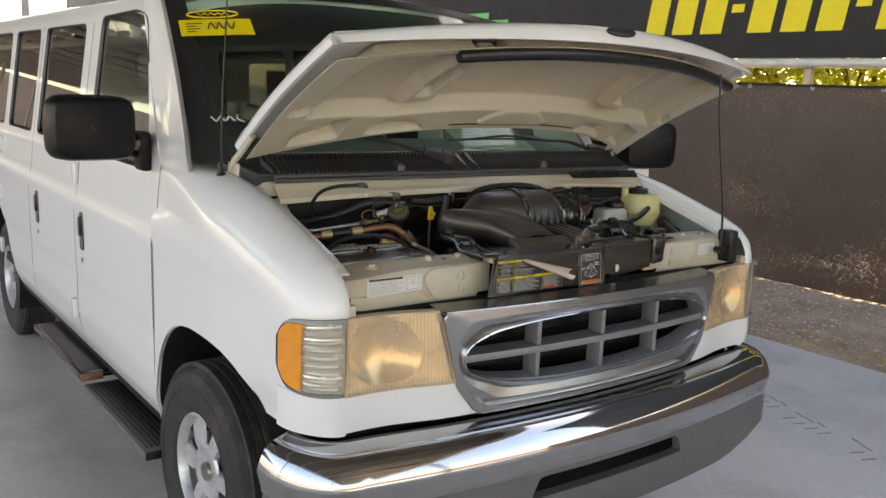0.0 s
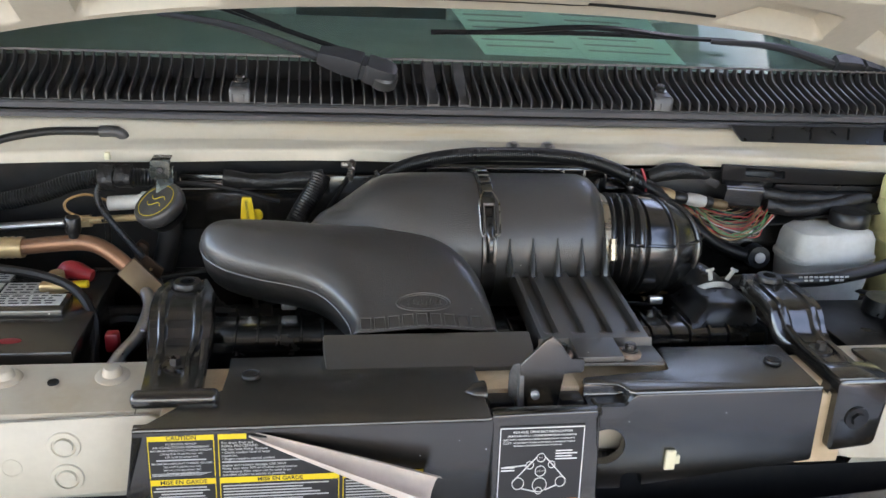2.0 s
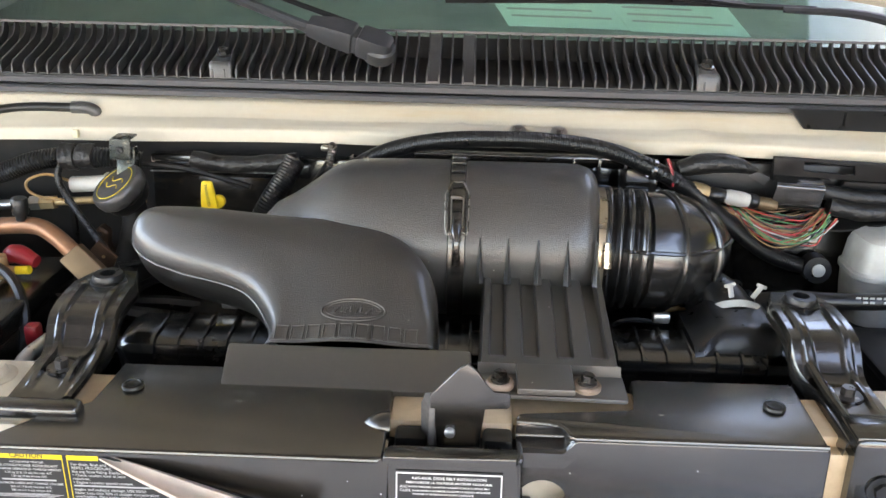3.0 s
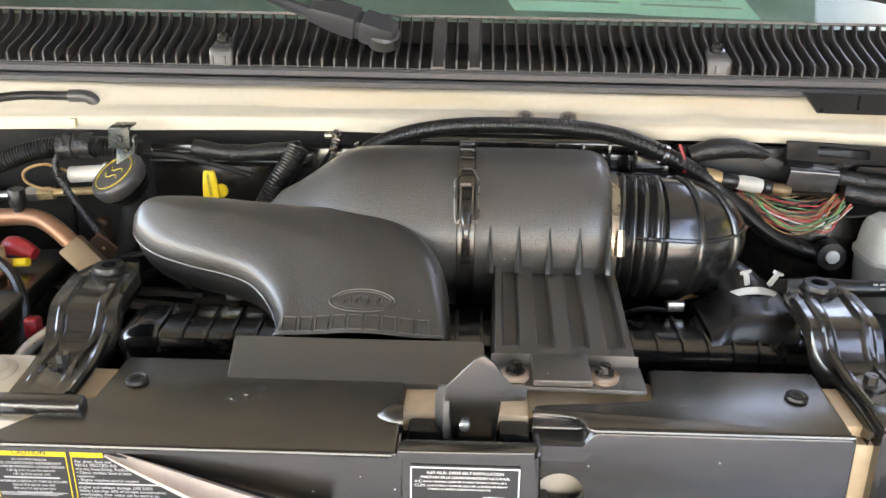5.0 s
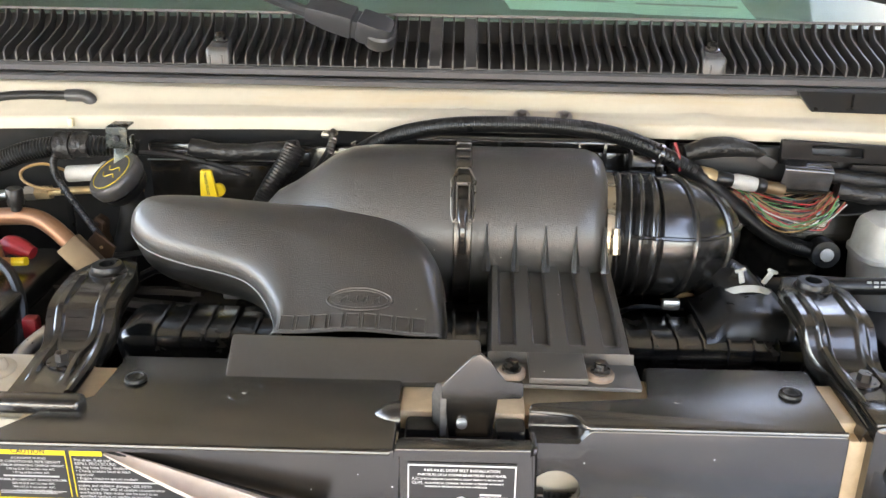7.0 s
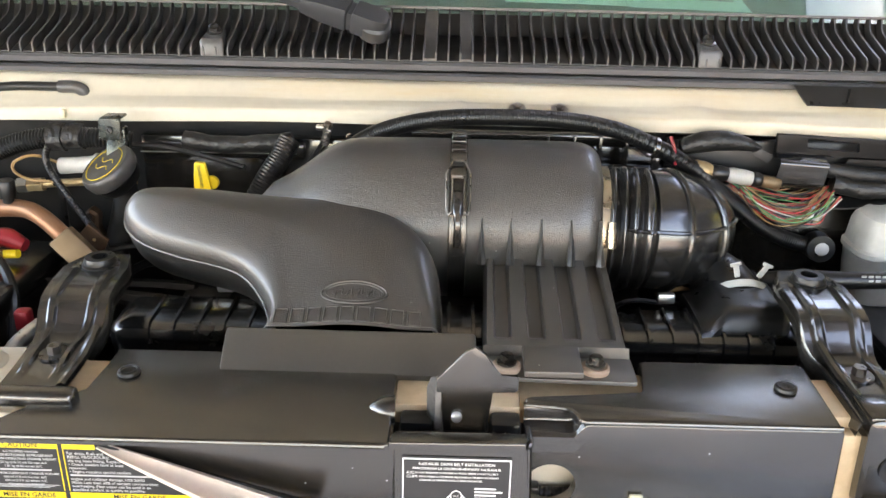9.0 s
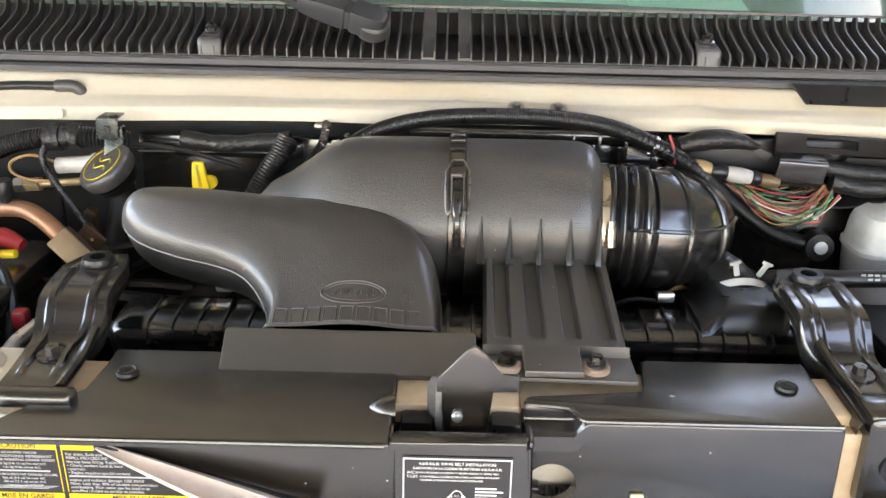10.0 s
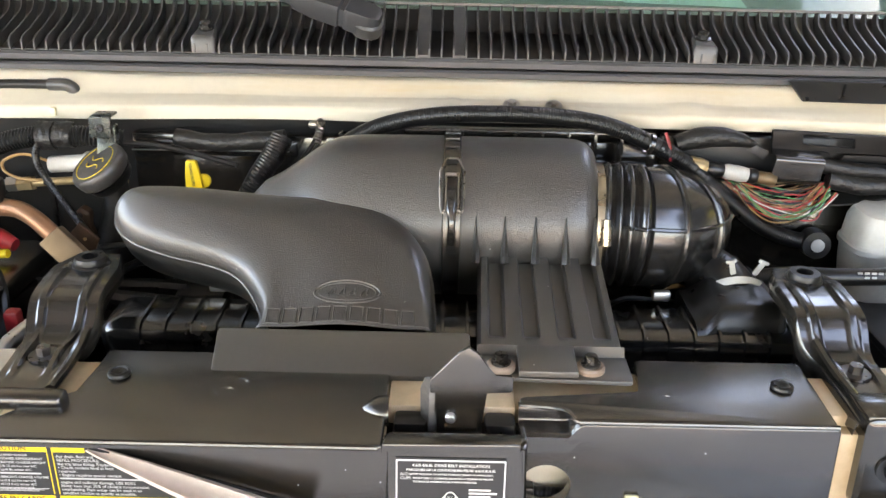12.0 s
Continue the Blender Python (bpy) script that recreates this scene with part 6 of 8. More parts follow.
    for k, (body, size) in enumerate((("A/C EQUIPPED VEHICLES", 0.0026), ("AIR CONDITIONER REFRIGERANT", 0.0034), ("MAXIMUM OPERATING CHARGE WEIGHT", 0.0030), ("1.25 kg (2 lb 12 oz) No rear A/C", 0.0030), ("1.81 kg (4 lb) w/rear A/C", 0.0030), ("", 0.003),
                                      ("MAXIMUM LUBRICANT CHARGE VOLUME", 0.0030), ("266 ml (9 fl oz) No rear A/C", 0.0030), ("384 ml (13 fl oz) w/rear A/C", 0.0030), ("Complies with SAE J639", 0.0030))):
        if body:
            wr(body, size, -0.3485, 1.1878 - k * 0.0036, PRINT, bold=0.00006)
    for k, body in enumerate(("For drain, flush and", "REFILL PROCEDURE:", "the top hose fitting. Replace", "\u2022 Check coolant level at least", "reservoir.", "\u2022 Engine requires special coolant", "", "engine and radiator damage. USE 50/50", "Note: Less than 30% of coolant concentration", "overheating. Plain water can be used in an", "specified coolant as quickly as possible.")):
        if body:
            wr(body, 0.0038, -0.3115, 1.1872 - k * 0.0036, PRINT, "LEFT", 0.00006)
    extra = B()
    lay(extra, -0.3115, -0.235, 1.1872 - 6 * 0.0036 - 0.0008, 1.1872 - 6 * 0.0036 + 0.0008, 0.0009)
    for k in range(3):
        lay(extra, -0.377, -0.322 - 0.004 * k, 1.1537 - k * 0.0012 + 0.0008, 1.1537 - k * 0.0012 + 0.0014, 0.0009)
    lay(extra, -0.372, -0.326, 1.1878 - 5 * 0.0036 - 0.0008, 1.1878 - 5 * 0.0036 + 0.0008, 0.0009)
    part("fine_print", extra, PRINT, cl)
    # peeled-back strip curling off the face
    bm = B()
    def peel(u, v):
        a = Vector((-0.285, 0.0265, 1.1965)).lerp(Vector((-0.108, -0.004, 1.142)), u)
        r = lerp(0.0025, 0.0165, u ** 0.8)
        ang = v * math.pi * 1.45 + 0.2
        d = (Vector((-0.108, -0.004, 1.142)) - Vector((-0.285, 0.0265, 1.1965))).normalized()
        n1 = Vector((0, -1, 0.15)).normalized()
        n2 = d.cross(n1).normalized()
        return a + n1 * r * math.cos(ang) + n2 * r * math.sin(ang)
    shell(bm, peel, lambda u, v: peel(u, v) + Vector((0, 0.0004, 0.0002)), 16, 14)
    part("peeled_strip", bm, PEEL, cl, "curled label backing")

    # belt routing label
    KX, KZ = 0.87, 1.1935
    def bx(x):
        return -0.0415 + (x + 0.0415) * KX
    def bz(z):
        return KZ + (z - 1.1905) * 0.94
    def lay_belt(x, z, off):
        return Vector((bx(x), tilt(bz(z)) - off, bz(z)))
    bm = B()
    plate(bm, ((-0.0425, 1.0885), (0.0605, 1.0885), (0.0595, 1.1905), (-0.0415, 1.1905)), lambda u, v, h: lay_belt(u, v, h), 0.0005)
    bl = part("belt_label", bm, INK, c, "black and white belt routing label")
    def put(bm, x0, x1, z0, z1, off=0.0008):
        bm.faces.new([bm.verts.new(lay_belt(x, z, off)) for x, z in ((x0, z0), (x1, z0), (x1, z1), (x0, z1))])
    bm = B()
    for r in ((-0.0405, 0.0585, 1.1875, 1.1889), (-0.0412, 0.0592, 1.0902, 1.0914), (-0.0412, -0.0400, 1.0902, 1.1889), (0.0580, 0.0592, 1.0902, 1.1889)):
        put(bm, *r)
    part("border", bm, PAPER, bl)
    bm = B()
    put(bm, -0.038, 0.056, 1.0925, 1.1025)
    part("orange_bar", bm, LABELORANGE, bl)
    def wb(body, size, x, z, align="CENTER", bold=0.0, shear=0.0):
        writing("lettering", body, size * KX, PAPER, bl, basis(lay_belt(x, z, 0.0012), (1, 0, 0), (0, 0.09, 1)), align, bold, shear)
    wb("4.6/5.4/6.8L DRIVE BELT INSTALLATION", 0.0041, 0.009, 1.1838, bold=0.00006)
    wb("PARCOURS DE LA COURROIE-MOTEURS 4,6L/5,4L/6,8L", 0.0034, 0.009, 1.1794, bold=0.00006, shear=0.15)
    wb("A/C", 0.0044, -0.0375, 1.1752, "LEFT")
    wb("ROTATE TENSIONER CLOCKWISE TO RELIEVE TENSION TO INSTALL BELT.", 0.0023, -0.0295, 1.1752, "LEFT", 0.00005)
    wb("CLIM.", 0.0044, -0.0375, 1.1714, "LEFT")
    wb("POUR POSER LA COURROIE, RELACHER LA TENSION EN FAISANT", 0.0025, -0.0255, 1.1714, "LEFT", 0.00005)
    wb("TOURNER LE TENDEUR DANS LE SENS D'HORLOGE.", 0.0025, -0.0255, 1.1680, "LEFT", 0.00005)
    bm = B()
    P = lambda x, z: lay_belt(x, z, 0.0010)
    for x, z, r in ((0.009, 1.153, 0.0050), (-0.004, 1.1445, 0.0045), (0.022, 1.1445, 0.0040), (0.009, 1.137, 0.0062), (0.009, 1.1205, 0.0085), (-0.017, 1.123, 0.0070), (0.034, 1.1235, 0.0060), (0.008, 1.1135, 0.004)):
        tube(bm, [P(x + r * math.cos(a), z + r * math.sin(a)) for a in [2 * math.pi * k / 20 for k in range(21)]], 0.0005, 4, smooth=False, caps=False)
    for pts in (((0.004, 1.154), (-0.023, 1.126)), ((0.014, 1.154), (0.040, 1.126)), ((-0.013, 1.117), (0.004, 1.1125)), ((0.016, 1.114), (0.029, 1.1195)), ((-0.034, 1.143), (-0.009, 1.1445))):
        tube(bm, [P(*pts[0]), P(*pts[1])], 0.0007, 4, smooth=False)
    for k in range(4):
        put(bm, 0.026, 0.052 - 0.006 * (k % 2), 1.150 + k * 0.0032, 1.1516 + k * 0.0032)
    for k in range(2):
        put(bm, -0.038, -0.022, 1.138 + k * 0.0034, 1.1396 + k * 0.0034)
    part("belt_diagram", bm, PAPER, bl)
    wb("ALT.", 0.0028, 0.009, 1.153)
    wb("TENSIONER", 0.0022, 0.009, 1.1372)


def build_latch():
    l = new("hood_latch")
    l.parent = van
    l["label"] = "black hood latch with a safety catch"
    bm = B()
    box(bm, -0.047, 0.055, 0.036, 0.086, 1.165, 1.190, 0.003)
    cyl(bm, (-0.033, 0.047, 1.186), (-0.033, 0.047, 1.196), 0.010, 0.008, 18)
    cyl(bm, (0.042, 0.047, 1.186), (0.042, 0.047, 1.196), 0.010, 0.008, 18)
    box(bm, -0.046, -0.018, 0.064, 0.086, 1.185, 1.2005, 0.004)
    box(bm, 0.030, 0.056, 0.064, 0.086, 1.185, 1.2005, 0.004)
    part("body", bm, RUBBER, l)
    # folded catch plate
    bm = B()
    out = ((-0.009, 1.193), (-0.0155, 1.228), (-0.0155, 1.242), (0.008, 1.269), (0.015, 1.273), (0.024, 1.266), (0.032, 1.253), (0.037, 1.247), (0.050, 1.247), (0.0515, 1.244), (0.0515, 1.234), (0.049, 1.2315), (0.030, 1.2315), (0.027, 1.193))
    plate(bm, out, lambda u, v, h: (u, 0.068 - h, v), 0.003, 0.0007)
    part("catch", bm, BLACK, l)
    bm = B()
    plate(bm, rounded(((0.060, 1.195), (0.076, 1.195), (0.082, 1.236), (0.072, 1.240), (0.062, 1.226)), 0.004, 2), lambda u, v, h: (-0.0165 + h, u, v), 0.005, 0.001)
    box(bm, -0.012, 0.022, 0.066, 0.080, 1.192, 1.200, 0.002)
    plate(bm, ((-0.0235, 1.190), (-0.0240, 1.226), (-0.0205, 1.238), (-0.0160, 1.242), (-0.0125, 1.228), (-0.009, 1.190)), lambda u, v, h: (u, 0.067 - 1.1 * (u + 0.0125) - h, v), 0.003, 0.0008)
    part("side_cheek", bm, WORN, l, "worn dark steel cheek")
    bm = B()
    lathe(bm, (0.0015, 0.0648, 1.2075), (0, -1, 0.1), ((0.0046, 0), (0.0046, 0.003), (0.0034, 0.0042), (0.001, 0.0045)), 18)
    part("pivot", bm, ALU, l)
    bm = B()
    box(bm, -0.004, 0.024, 0.040, 0.062, 1.188, 1.193, 0.002)
    part("foot", bm, TANSTEEL, l, "rusty brown foot")
    # rounded bump of the cover beside the latch
    bm = B()
    lathe(bm, (-0.050, 0.072, 1.207), (-1, -0.05, 0), ((0.013, 0), (0.013, 0.006), (0.0115, 0.012), (0.006, 0.020), (0.001, 0.024)), 20)
    part("release_boss", bm, BLACK, l)


def build_radiator():
    bm = B()
    def sec(x, g):
        return [(x, 0.237 + a, 1.192 - b) for a, b in ((0.024, 0.09), (0.012, 0.050), (0.002 - 0.0008 * g, 0.024), (0.0 - 0.0012 * g, 0.012), (0.002 - 0.0010 * g, 0.005 - 0.0008 * g), (0.008 - 0.0004 * g, 0.001 - 0.0012 * g), (0.066, 0.0 - 0.0012 * g), (0.078, 0.008), (0.082, 0.09))]
    rows = []
    for x, k in ((-0.366, 0.35), (-0.364, 0.62), (-0.358, 0.84), (-0.350, 0.95)):
        rows.append([(a, lerp(0.285, b, k), lerp(1.150, c, k)) for a, b, c in sec(x, 0)])
    x = -0.340
    while x < 0.345:
        rows += [sec(x, 0), sec(x + 0.0215, 0), sec(x + 0.0222, 3), sec(x + 0.0248, 3), sec(x + 0.0255, 0)]
        x += 0.0258
    loft(bm, rows, True, True, True)
    r = part("radiator_tank", bm, TANK, van, "glossy black ribbed radiator tank")
    bm = B()
    def outlet(x, dz, dy):
        return [(x, b, c) for b, c in ((0.254 + dy, 1.125), (0.252 + dy, 1.185 + dz), (0.2545 + dy, 1.2050 + dz), (0.262 + dy, 1.2140 + dz), (0.272 + dy, 1.2165 + dz), (0.332, 1.2165 + dz), (0.341, 1.208 + dz), (0.342, 1.125))]
    loft(bm, [outlet(*k) for k in ((0.254, -0.0165, -0.012), (0.262, -0.0150, -0.010), (0.272, -0.0075, -0.004), (0.280, -0.0015, 0.0), (0.287, 0.0, 0.0), (0.338, 0.0, 0.0), (0.345, -0.002, 0.002), (0.349, -0.007, 0.006), (0.351, -0.02, 0.010))], True, True, True)
    part("outlet_box", bm, RUBBER, r)
    bm = B()
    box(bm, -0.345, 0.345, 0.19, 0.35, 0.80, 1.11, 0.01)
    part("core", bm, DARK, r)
    for x, y in ((-0.255, 0.322), (0.233, 0.322)):
        bm = B()
        box(bm, x - 0.010, x + 0.010, y - 0.005, y + 0.005, 1.192, 1.204, 0.003, m=Matrix.Translation((0, 0, 0)))
        part("tank_clip", bm, ALU, r, "bright metal clip")
    # upper hose with a white spring clamp
    bm = B()
    tube(bm, [(0.314, 0.306, 1.170), (0.315, 0.322, 1.188), (0.312, 0.340, 1.2000), (0.300, 0.368, 1.2065), (0.284, 0.405, 1.198), (0.272, 0.45, 1.165), (0.268, 0.48, 1.12)], 0.029, 24, 6)
    h = part("upper_hose", bm, RUBBER, van, "black radiator hose")
    bm = B()
    rows = []
    for k in range(17):
        a = lerp(-0.25, math.pi + 0.25, k / 16)
        c = Vector((0.316, 0.332, 1.198))
        u, v = Vector((1, 0, 0)), Vector((0, -0.60, 0.80))
        ax = Vector((-0.06, 0.80, 0.60)).normalized()
        d = u * math.cos(a) + v * math.sin(a)
        rows.append([c + d * 0.0305 - ax * 0.004, c + d * 0.0325 - ax * 0.004, c + d * 0.0325 + ax * 0.004, c + d * 0.0305 + ax * 0.004])
    loft(bm, rows, True, True, True)
    for x0, dx in ((0.308, -0.010), (0.331, 0.012)):
        box(bm, -0.003, 0.003, -0.0015, 0.0015, 0, 0.020, 0.001, m=pose(x0, 0.322, 1.226, 14, dx * 1800, 0))
        box(bm, -0.006, 0.006, -0.0015, 0.0015, 0.016, 0.020, 0.001, m=pose(x0, 0.322, 1.226, 14, dx * 1800, 0))
    part("spring_clamp", bm, WHITEPL, h, "white spring clamp")


def build_bracket(s):
    """Stamped radiator bracket: a strap with two raised ribs that steps up to the rear."""
    b = new("radiator_bracket")
    b.parent = van
    b["label"] = "glossy black stamped steel radiator bracket"
    prof = spline(
                  [(0.075, 1.206, 0), (0.10, 1.207, 0), (0.150, 1.208, 0), (0.172, 1.209, 0), (0.186, 1.218, 0), (0.196, 1.231, 0), (0.212, 1.240, 0), (0.26, 1.2425, 0), (0.307, 1.2405, 0)], 5)
    bm = B()
    def f(u, v, t=0.0):
        i = v * (len(prof) - 1)
        k = min(int(i), len(prof) - 2)
        p = prof[k].lerp(prof[k + 1], i - k)
        y, z = p.x, p.y
        cx = lerp(0.362, 0.374 if s < 0 else 0.366, sstep(0.08, 0.28, y))
        w = 0.0365 if y < 0.27 else lerp(0.0365, 0.026, (y - 0.27) / 0.032)
        x = cx + lerp(-w + 0.014 * (1 - sstep(0.155, 0.200, y)), w, u)
        d = abs(u - 0.5)
        rib = 0.0045 * (1 - sstep(0.035, 0.075, abs(d - 0.26))) * sstep(0.11, 0.14, y) * (1 - sstep(0.25, 0.28, y))
        edge = -0.012 * sstep(0.46, 0.5, d)
        return (s * x, y, z + rib + edge - t)
    shell(bm, lambda u, v: f(u, v), lambda u, v: f(u, v, 0.003), 40, 40)
    part("strap", bm, GLOSSBLACK, b)
    bm = B()
    bolt(bm, (s * 0.369, 0.147, 1.2078), 0.0066, 0.008, washer=2.1)
    part("bolt", bm, DARKSTEEL, b)
    bm = B()
    lathe(bm, (s * (0.371 if s < 0 else 0.364), 0.275, 1.2410), (0, 0, 1), ((0.0185, 0), (0.0188, 0.003), (0.0165, 0.004), (0.0165, 0.007), (0.0150, 0.0105), (0.0085, 0.0108), (0.0080, 0.003), (0.001, 0.003)), 28)
    part("grommet", bm, RUBBER, b)
    if s < 0:
        bm = B()
        box(bm, -0.400, -0.316, 0.060, 0.078, 1.205, 1.221, 0.006, seg=3)
        part("front_hook", bm, BLACK, b)
        bm = B()
        tube(bm, [(-0.339, 0.090, 1.209), (-0.340, 0.14, 1.210), (-0.342, 0.180, 1.218)], 0.005, 8, 4)
        part("side_roll", bm, GLOSSBLACK, b)
    else:
        bm = B()
        pillow(bm, rounded(((0.346, 1.211), (0.410, 1.211), (0.404, 1.128), (0.348, 1.122)), 0.008, 3), lambda u, v, h: (u, 0.072 - h, v), ((0, -0.03), (0, 0.004), (0.004, 0.006)))
        box(bm, 0.347, 0.410, 0.070, 0.110, 1.206, 1.213, 0.003)
        part("front_drop", bm, GLOSSBLACK, b)
        bm = B()
        bolt(bm, (0.374, 0.0655, 1.165), 0.008, 0.004, (0, -1, 0), 1.7)
        part("bolt", bm, RUBBER, b)
        bm = B()
        tube(bm, [(0.352, 0.105, 1.209), (0.350, 0.15, 1.211), (0.346, 0.185, 1.220)], 0.0045, 8, 4)
        part("side_roll", bm, GLOSSBLACK, b)


def build_intake():
    # duct
    d = new("intake_duct")
    d.parent = van
    d["label"] = "grained black plastic air intake duct"
    out = spline([(-0.183, 0.180), (-0.183, 0.205), (-0.199, 0.236), (-0.220, 0.258), (-0.248, 0.270), (-0.291, 0.280), (-0.330, 0.294), (-0.354, 0.313), (-0.3625, 0.334), (-0.357, 0.353), (-0.338, 0.364),
                  (-0.300, 0.367), (-0.244, 0.366), (-0.174, 0.364), (-0.130, 0.361), (-0.086, 0.349), (-0.053, 0.328), (-0.031, 0.298), (-0.020, 0.264), (-0.0145, 0.212), (-0.0145, 0.180)], 4)
    out2 = [(p.x, p.y) for p in out]
    def W(u, v, h):
        z = 1.211 + 0.40 * (v - 0.183) + h * 0.93
        return (u, v - 0.37 * h, z + 0.003 * sstep(-0.22, -0.36, u))
    def edge_distance(x, y):
        best = 1.0
        for (ax, ay), (bx, by) in zip(out2, out2[1:]):
            dx, dy = bx - ax, by - ay
            k = max(0.0, min(1.0, ((x - ax) * dx + (y - ay) * dy) / (dx * dx + dy * dy)))
            best = min(best, math.hypot(x - ax - k * dx, y - ay - k * dy))
        return best
    near, far = out2[:35], out2[34:][::-1]
    def at(line, t):
        i = t * (len(line) - 1)
        k = min(int(i), len(line) - 2)
        p, q = line[k], line[k + 1]
        return Vector((lerp(p[0], q[0], i - k), lerp(p[1], q[1], i - k)))
    def swell(x, y):
        d = edge_distance(x, y)
        q = min(1.0, d / lerp(0.009, 0.042, sstep(0.18, 0.30, y)))
        fat = 0.010 * sstep(-0.16, -0.28, x)
        return lerp(0.022, 0.025 + fat, sstep(0.17, 0.28, y)) * math.sqrt(max(0.0, 1 - (1 - q) ** 2)) + 0.006 * sstep(0.02, 0.08, d)
    def dome(u, v):
        w = 0.5 - 0.5 * math.cos(u * math.pi)
        p = at(near, v).lerp(at(far, v), w)
        return W(p.x, p.y, swell(p.x, p.y))
    bm = B()
    surface(bm, dome, 40, 60)
    part("upper_shell", bm, DUCT, d, "", 70)
    bm = B()
    R = []
    n = len(out2)
    for inset, h in ((0.0, 0.0), (0.0006, -0.0008), (0.0004, -0.003), (0.0012, -0.016), (0.004, -0.034), (0.009, -0.046), (0.016, -0.052)):
        ring = []
        for i, (x, y) in enumerate(out2):
            tx = Vector(out2[min(i + 1, n - 1)]) - Vector(out2[max(i - 1, 0)])
            tx.normalize()
            ring.append(W(x + tx.y * inset, y - tx.x * inset, h))
        R.append(ring)
    loft(bm, R, False)
    part("lower_shell", bm, DUCT, d, "", 60)
    bm = B()
    tube(bm, [W(x, y, -0.0006) for x, y in out2], 0.0012, 6, smooth=False)
    part("seam", bm, DUCT, d)
    bm = B()
    tube(bm, [W(x, 0.1812, swell(x, 0.1812)) for x in [lerp(-0.1825, -0.0150, (1 - math.cos(k / 28 * math.pi)) / 2) for k in range(29)]], 0.0018, 6, smooth=False)
    part("mouth_rim", bm, DUCT, d)
    def T(u, v, h):
        return Vector(W(u, v - 0.011, swell(u, v - 0.011) + 0.0003 + h))
    bm = B()
    tube(bm, [T(-0.0985 + 0.0315 * math.cos(a), 0.2275 + 0.0130 * math.sin(a), 0.0) for a in [2 * math.pi * k / 40 for k in range(41)]], 0.0011, 6, smooth=False, caps=False)
    tube(bm, [T(-0.0985 + 0.0275 * math.cos(a), 0.2275 + 0.0100 * math.sin(a), 0.0) for a in [2 * math.pi * k / 40 for k in range(41)]], 0.0006, 6, smooth=False, caps=False)
    for k, (a, b) in enumerate(((-0.122, 0.007), (-0.111, 0.005), (-0.101, 0.005), (-0.0905, 0.006))):
        tube(bm, [T(a + 0.005, 0.2235, 0), T(a + 0.007, 0.2275, 0), T(a + 0.005 + b, 0.231, 0), T(a + 0.005 + b, 0.2245, 0)], 0.0010, 5, 3)
    part("oval_emblem", bm, DUCT, d, "raised plain oval emblem")
    for k in range(9):
        bm = B()
        x0 = -0.172 + k * 0.0158
        w, y0, y1 = 0.0118, 0.1945, 0.2105
        tube(bm, [T(x0, y0, 0), T(x0 + w, y0, 0), T(x0 + w, y1, 0), T(x0, y1, 0), T(x0, y0, 0)], 0.0009, 5, smooth=False)
        part("raised_bar", bm, DUCT, d)

    # filter housing
    f = new("air_filter_housing")
    f.parent = van
    f["label"] = "black plastic barrel air filter housing"
    bm = B()
    rows = []
    for x, r, y, z in ((-0.235, 0.020, 0.400, 1.250), (-0.215, 0.036, 0.405, 1.256), (-0.195, 0.050, 0.408, 1.252), (-0.175, 0.063, 0.411, 1.252), (-0.158, 0.075, 0.413, 1.252), (-0.145, 0.083, 0.415, 1.252), (-0.128, 0.0895, 0.415, 1.252), (-0.105, 0.092, 0.415, 1.252), (-0.05, 0.093, 0.415, 1.252), (-0.010, 0.093, 0.415, 1.252)):
        rows.append([(x, y + r * math.cos(a), z + r * math.sin(a)) for a in [2 * math.pi * k / 56 for k in range(56)]])
    loft(bm, rows, True, True, True)
    part("cover", bm, DUCT, f)
    bm = B()
    rows = []
    for x, r in ((0.010, 0.0925), (0.06, 0.0925), (0.125, 0.0925), (0.142, 0.0915), (0.153, 0.088), (0.160, 0.081), (0.163, 0.070), (0.164, 0.05)):
        rows.append([(x, 0.415 + r * math.cos(a), 1.252 + r * math.sin(a)) for a in [2 * math.pi * k / 56 for k in range(56)]])
    loft(bm, rows, True, True, True)
    part("body", bm, DUCT, f)
    # joint flanges and strap
    bm = B()
    for x in (-0.010, 0.004):
        lathe(bm, (x, 0.415, 1.252), (1, 0, 0), ((0.088, 0), (0.0965, 0.001), (0.0965, 0.005), (0.088, 0.006)), 56)
    part("joint_flange", bm, BLACK, f)
    bm = B()
    lathe(bm, (-0.006, 0.415, 1.252), (1, 0, 0), ((0.09, 0), (0.0955, 0.0005), (0.0955, 0.0115), (0.09, 0.012)), 56)
    part("joint_band", bm, GLOSSBLACK, f)
    for k in range(7):
        bm = B()
        a = radians(62 + k * 9.5)
        c = Vector((0.0, 0.415 - 0.098 * math.cos(a), 1.252 + 0.098 * math.sin(a)))
        box(bm, -0.008, 0.008, -0.0065, 0.0065, -0.003, 0.004, 0.0015, m=Matrix.Translation(c) @ Matrix.Rotation(math.pi / 2 - a, 4, "X"))
        part("strap_link", bm, GLOSSBLACK, f)
    bm = B()
    def on(a, x, r=0.1015):
        return (x, 0.415 - r * math.cos(a), 1.252 + r * math.sin(a))
    wire = [on(radians(58), -0.0055), on(radians(56.5), -0.0072), on(radians(49), -0.0126), on(radians(46), -0.0130), on(radians(26), -0.0124), on(radians(22), -0.010), on(radians(24), -0.0075)]
    tube(bm, wire, 0.0010, 6, 3)
    tube(bm, [(-p[0], p[1], p[2]) for p in wire], 0.0010, 6, 3)
    tube(bm, [on(radians(58), -0.0055), on(radians(58), 0.0055)], 0.0010, 6, smooth=False)
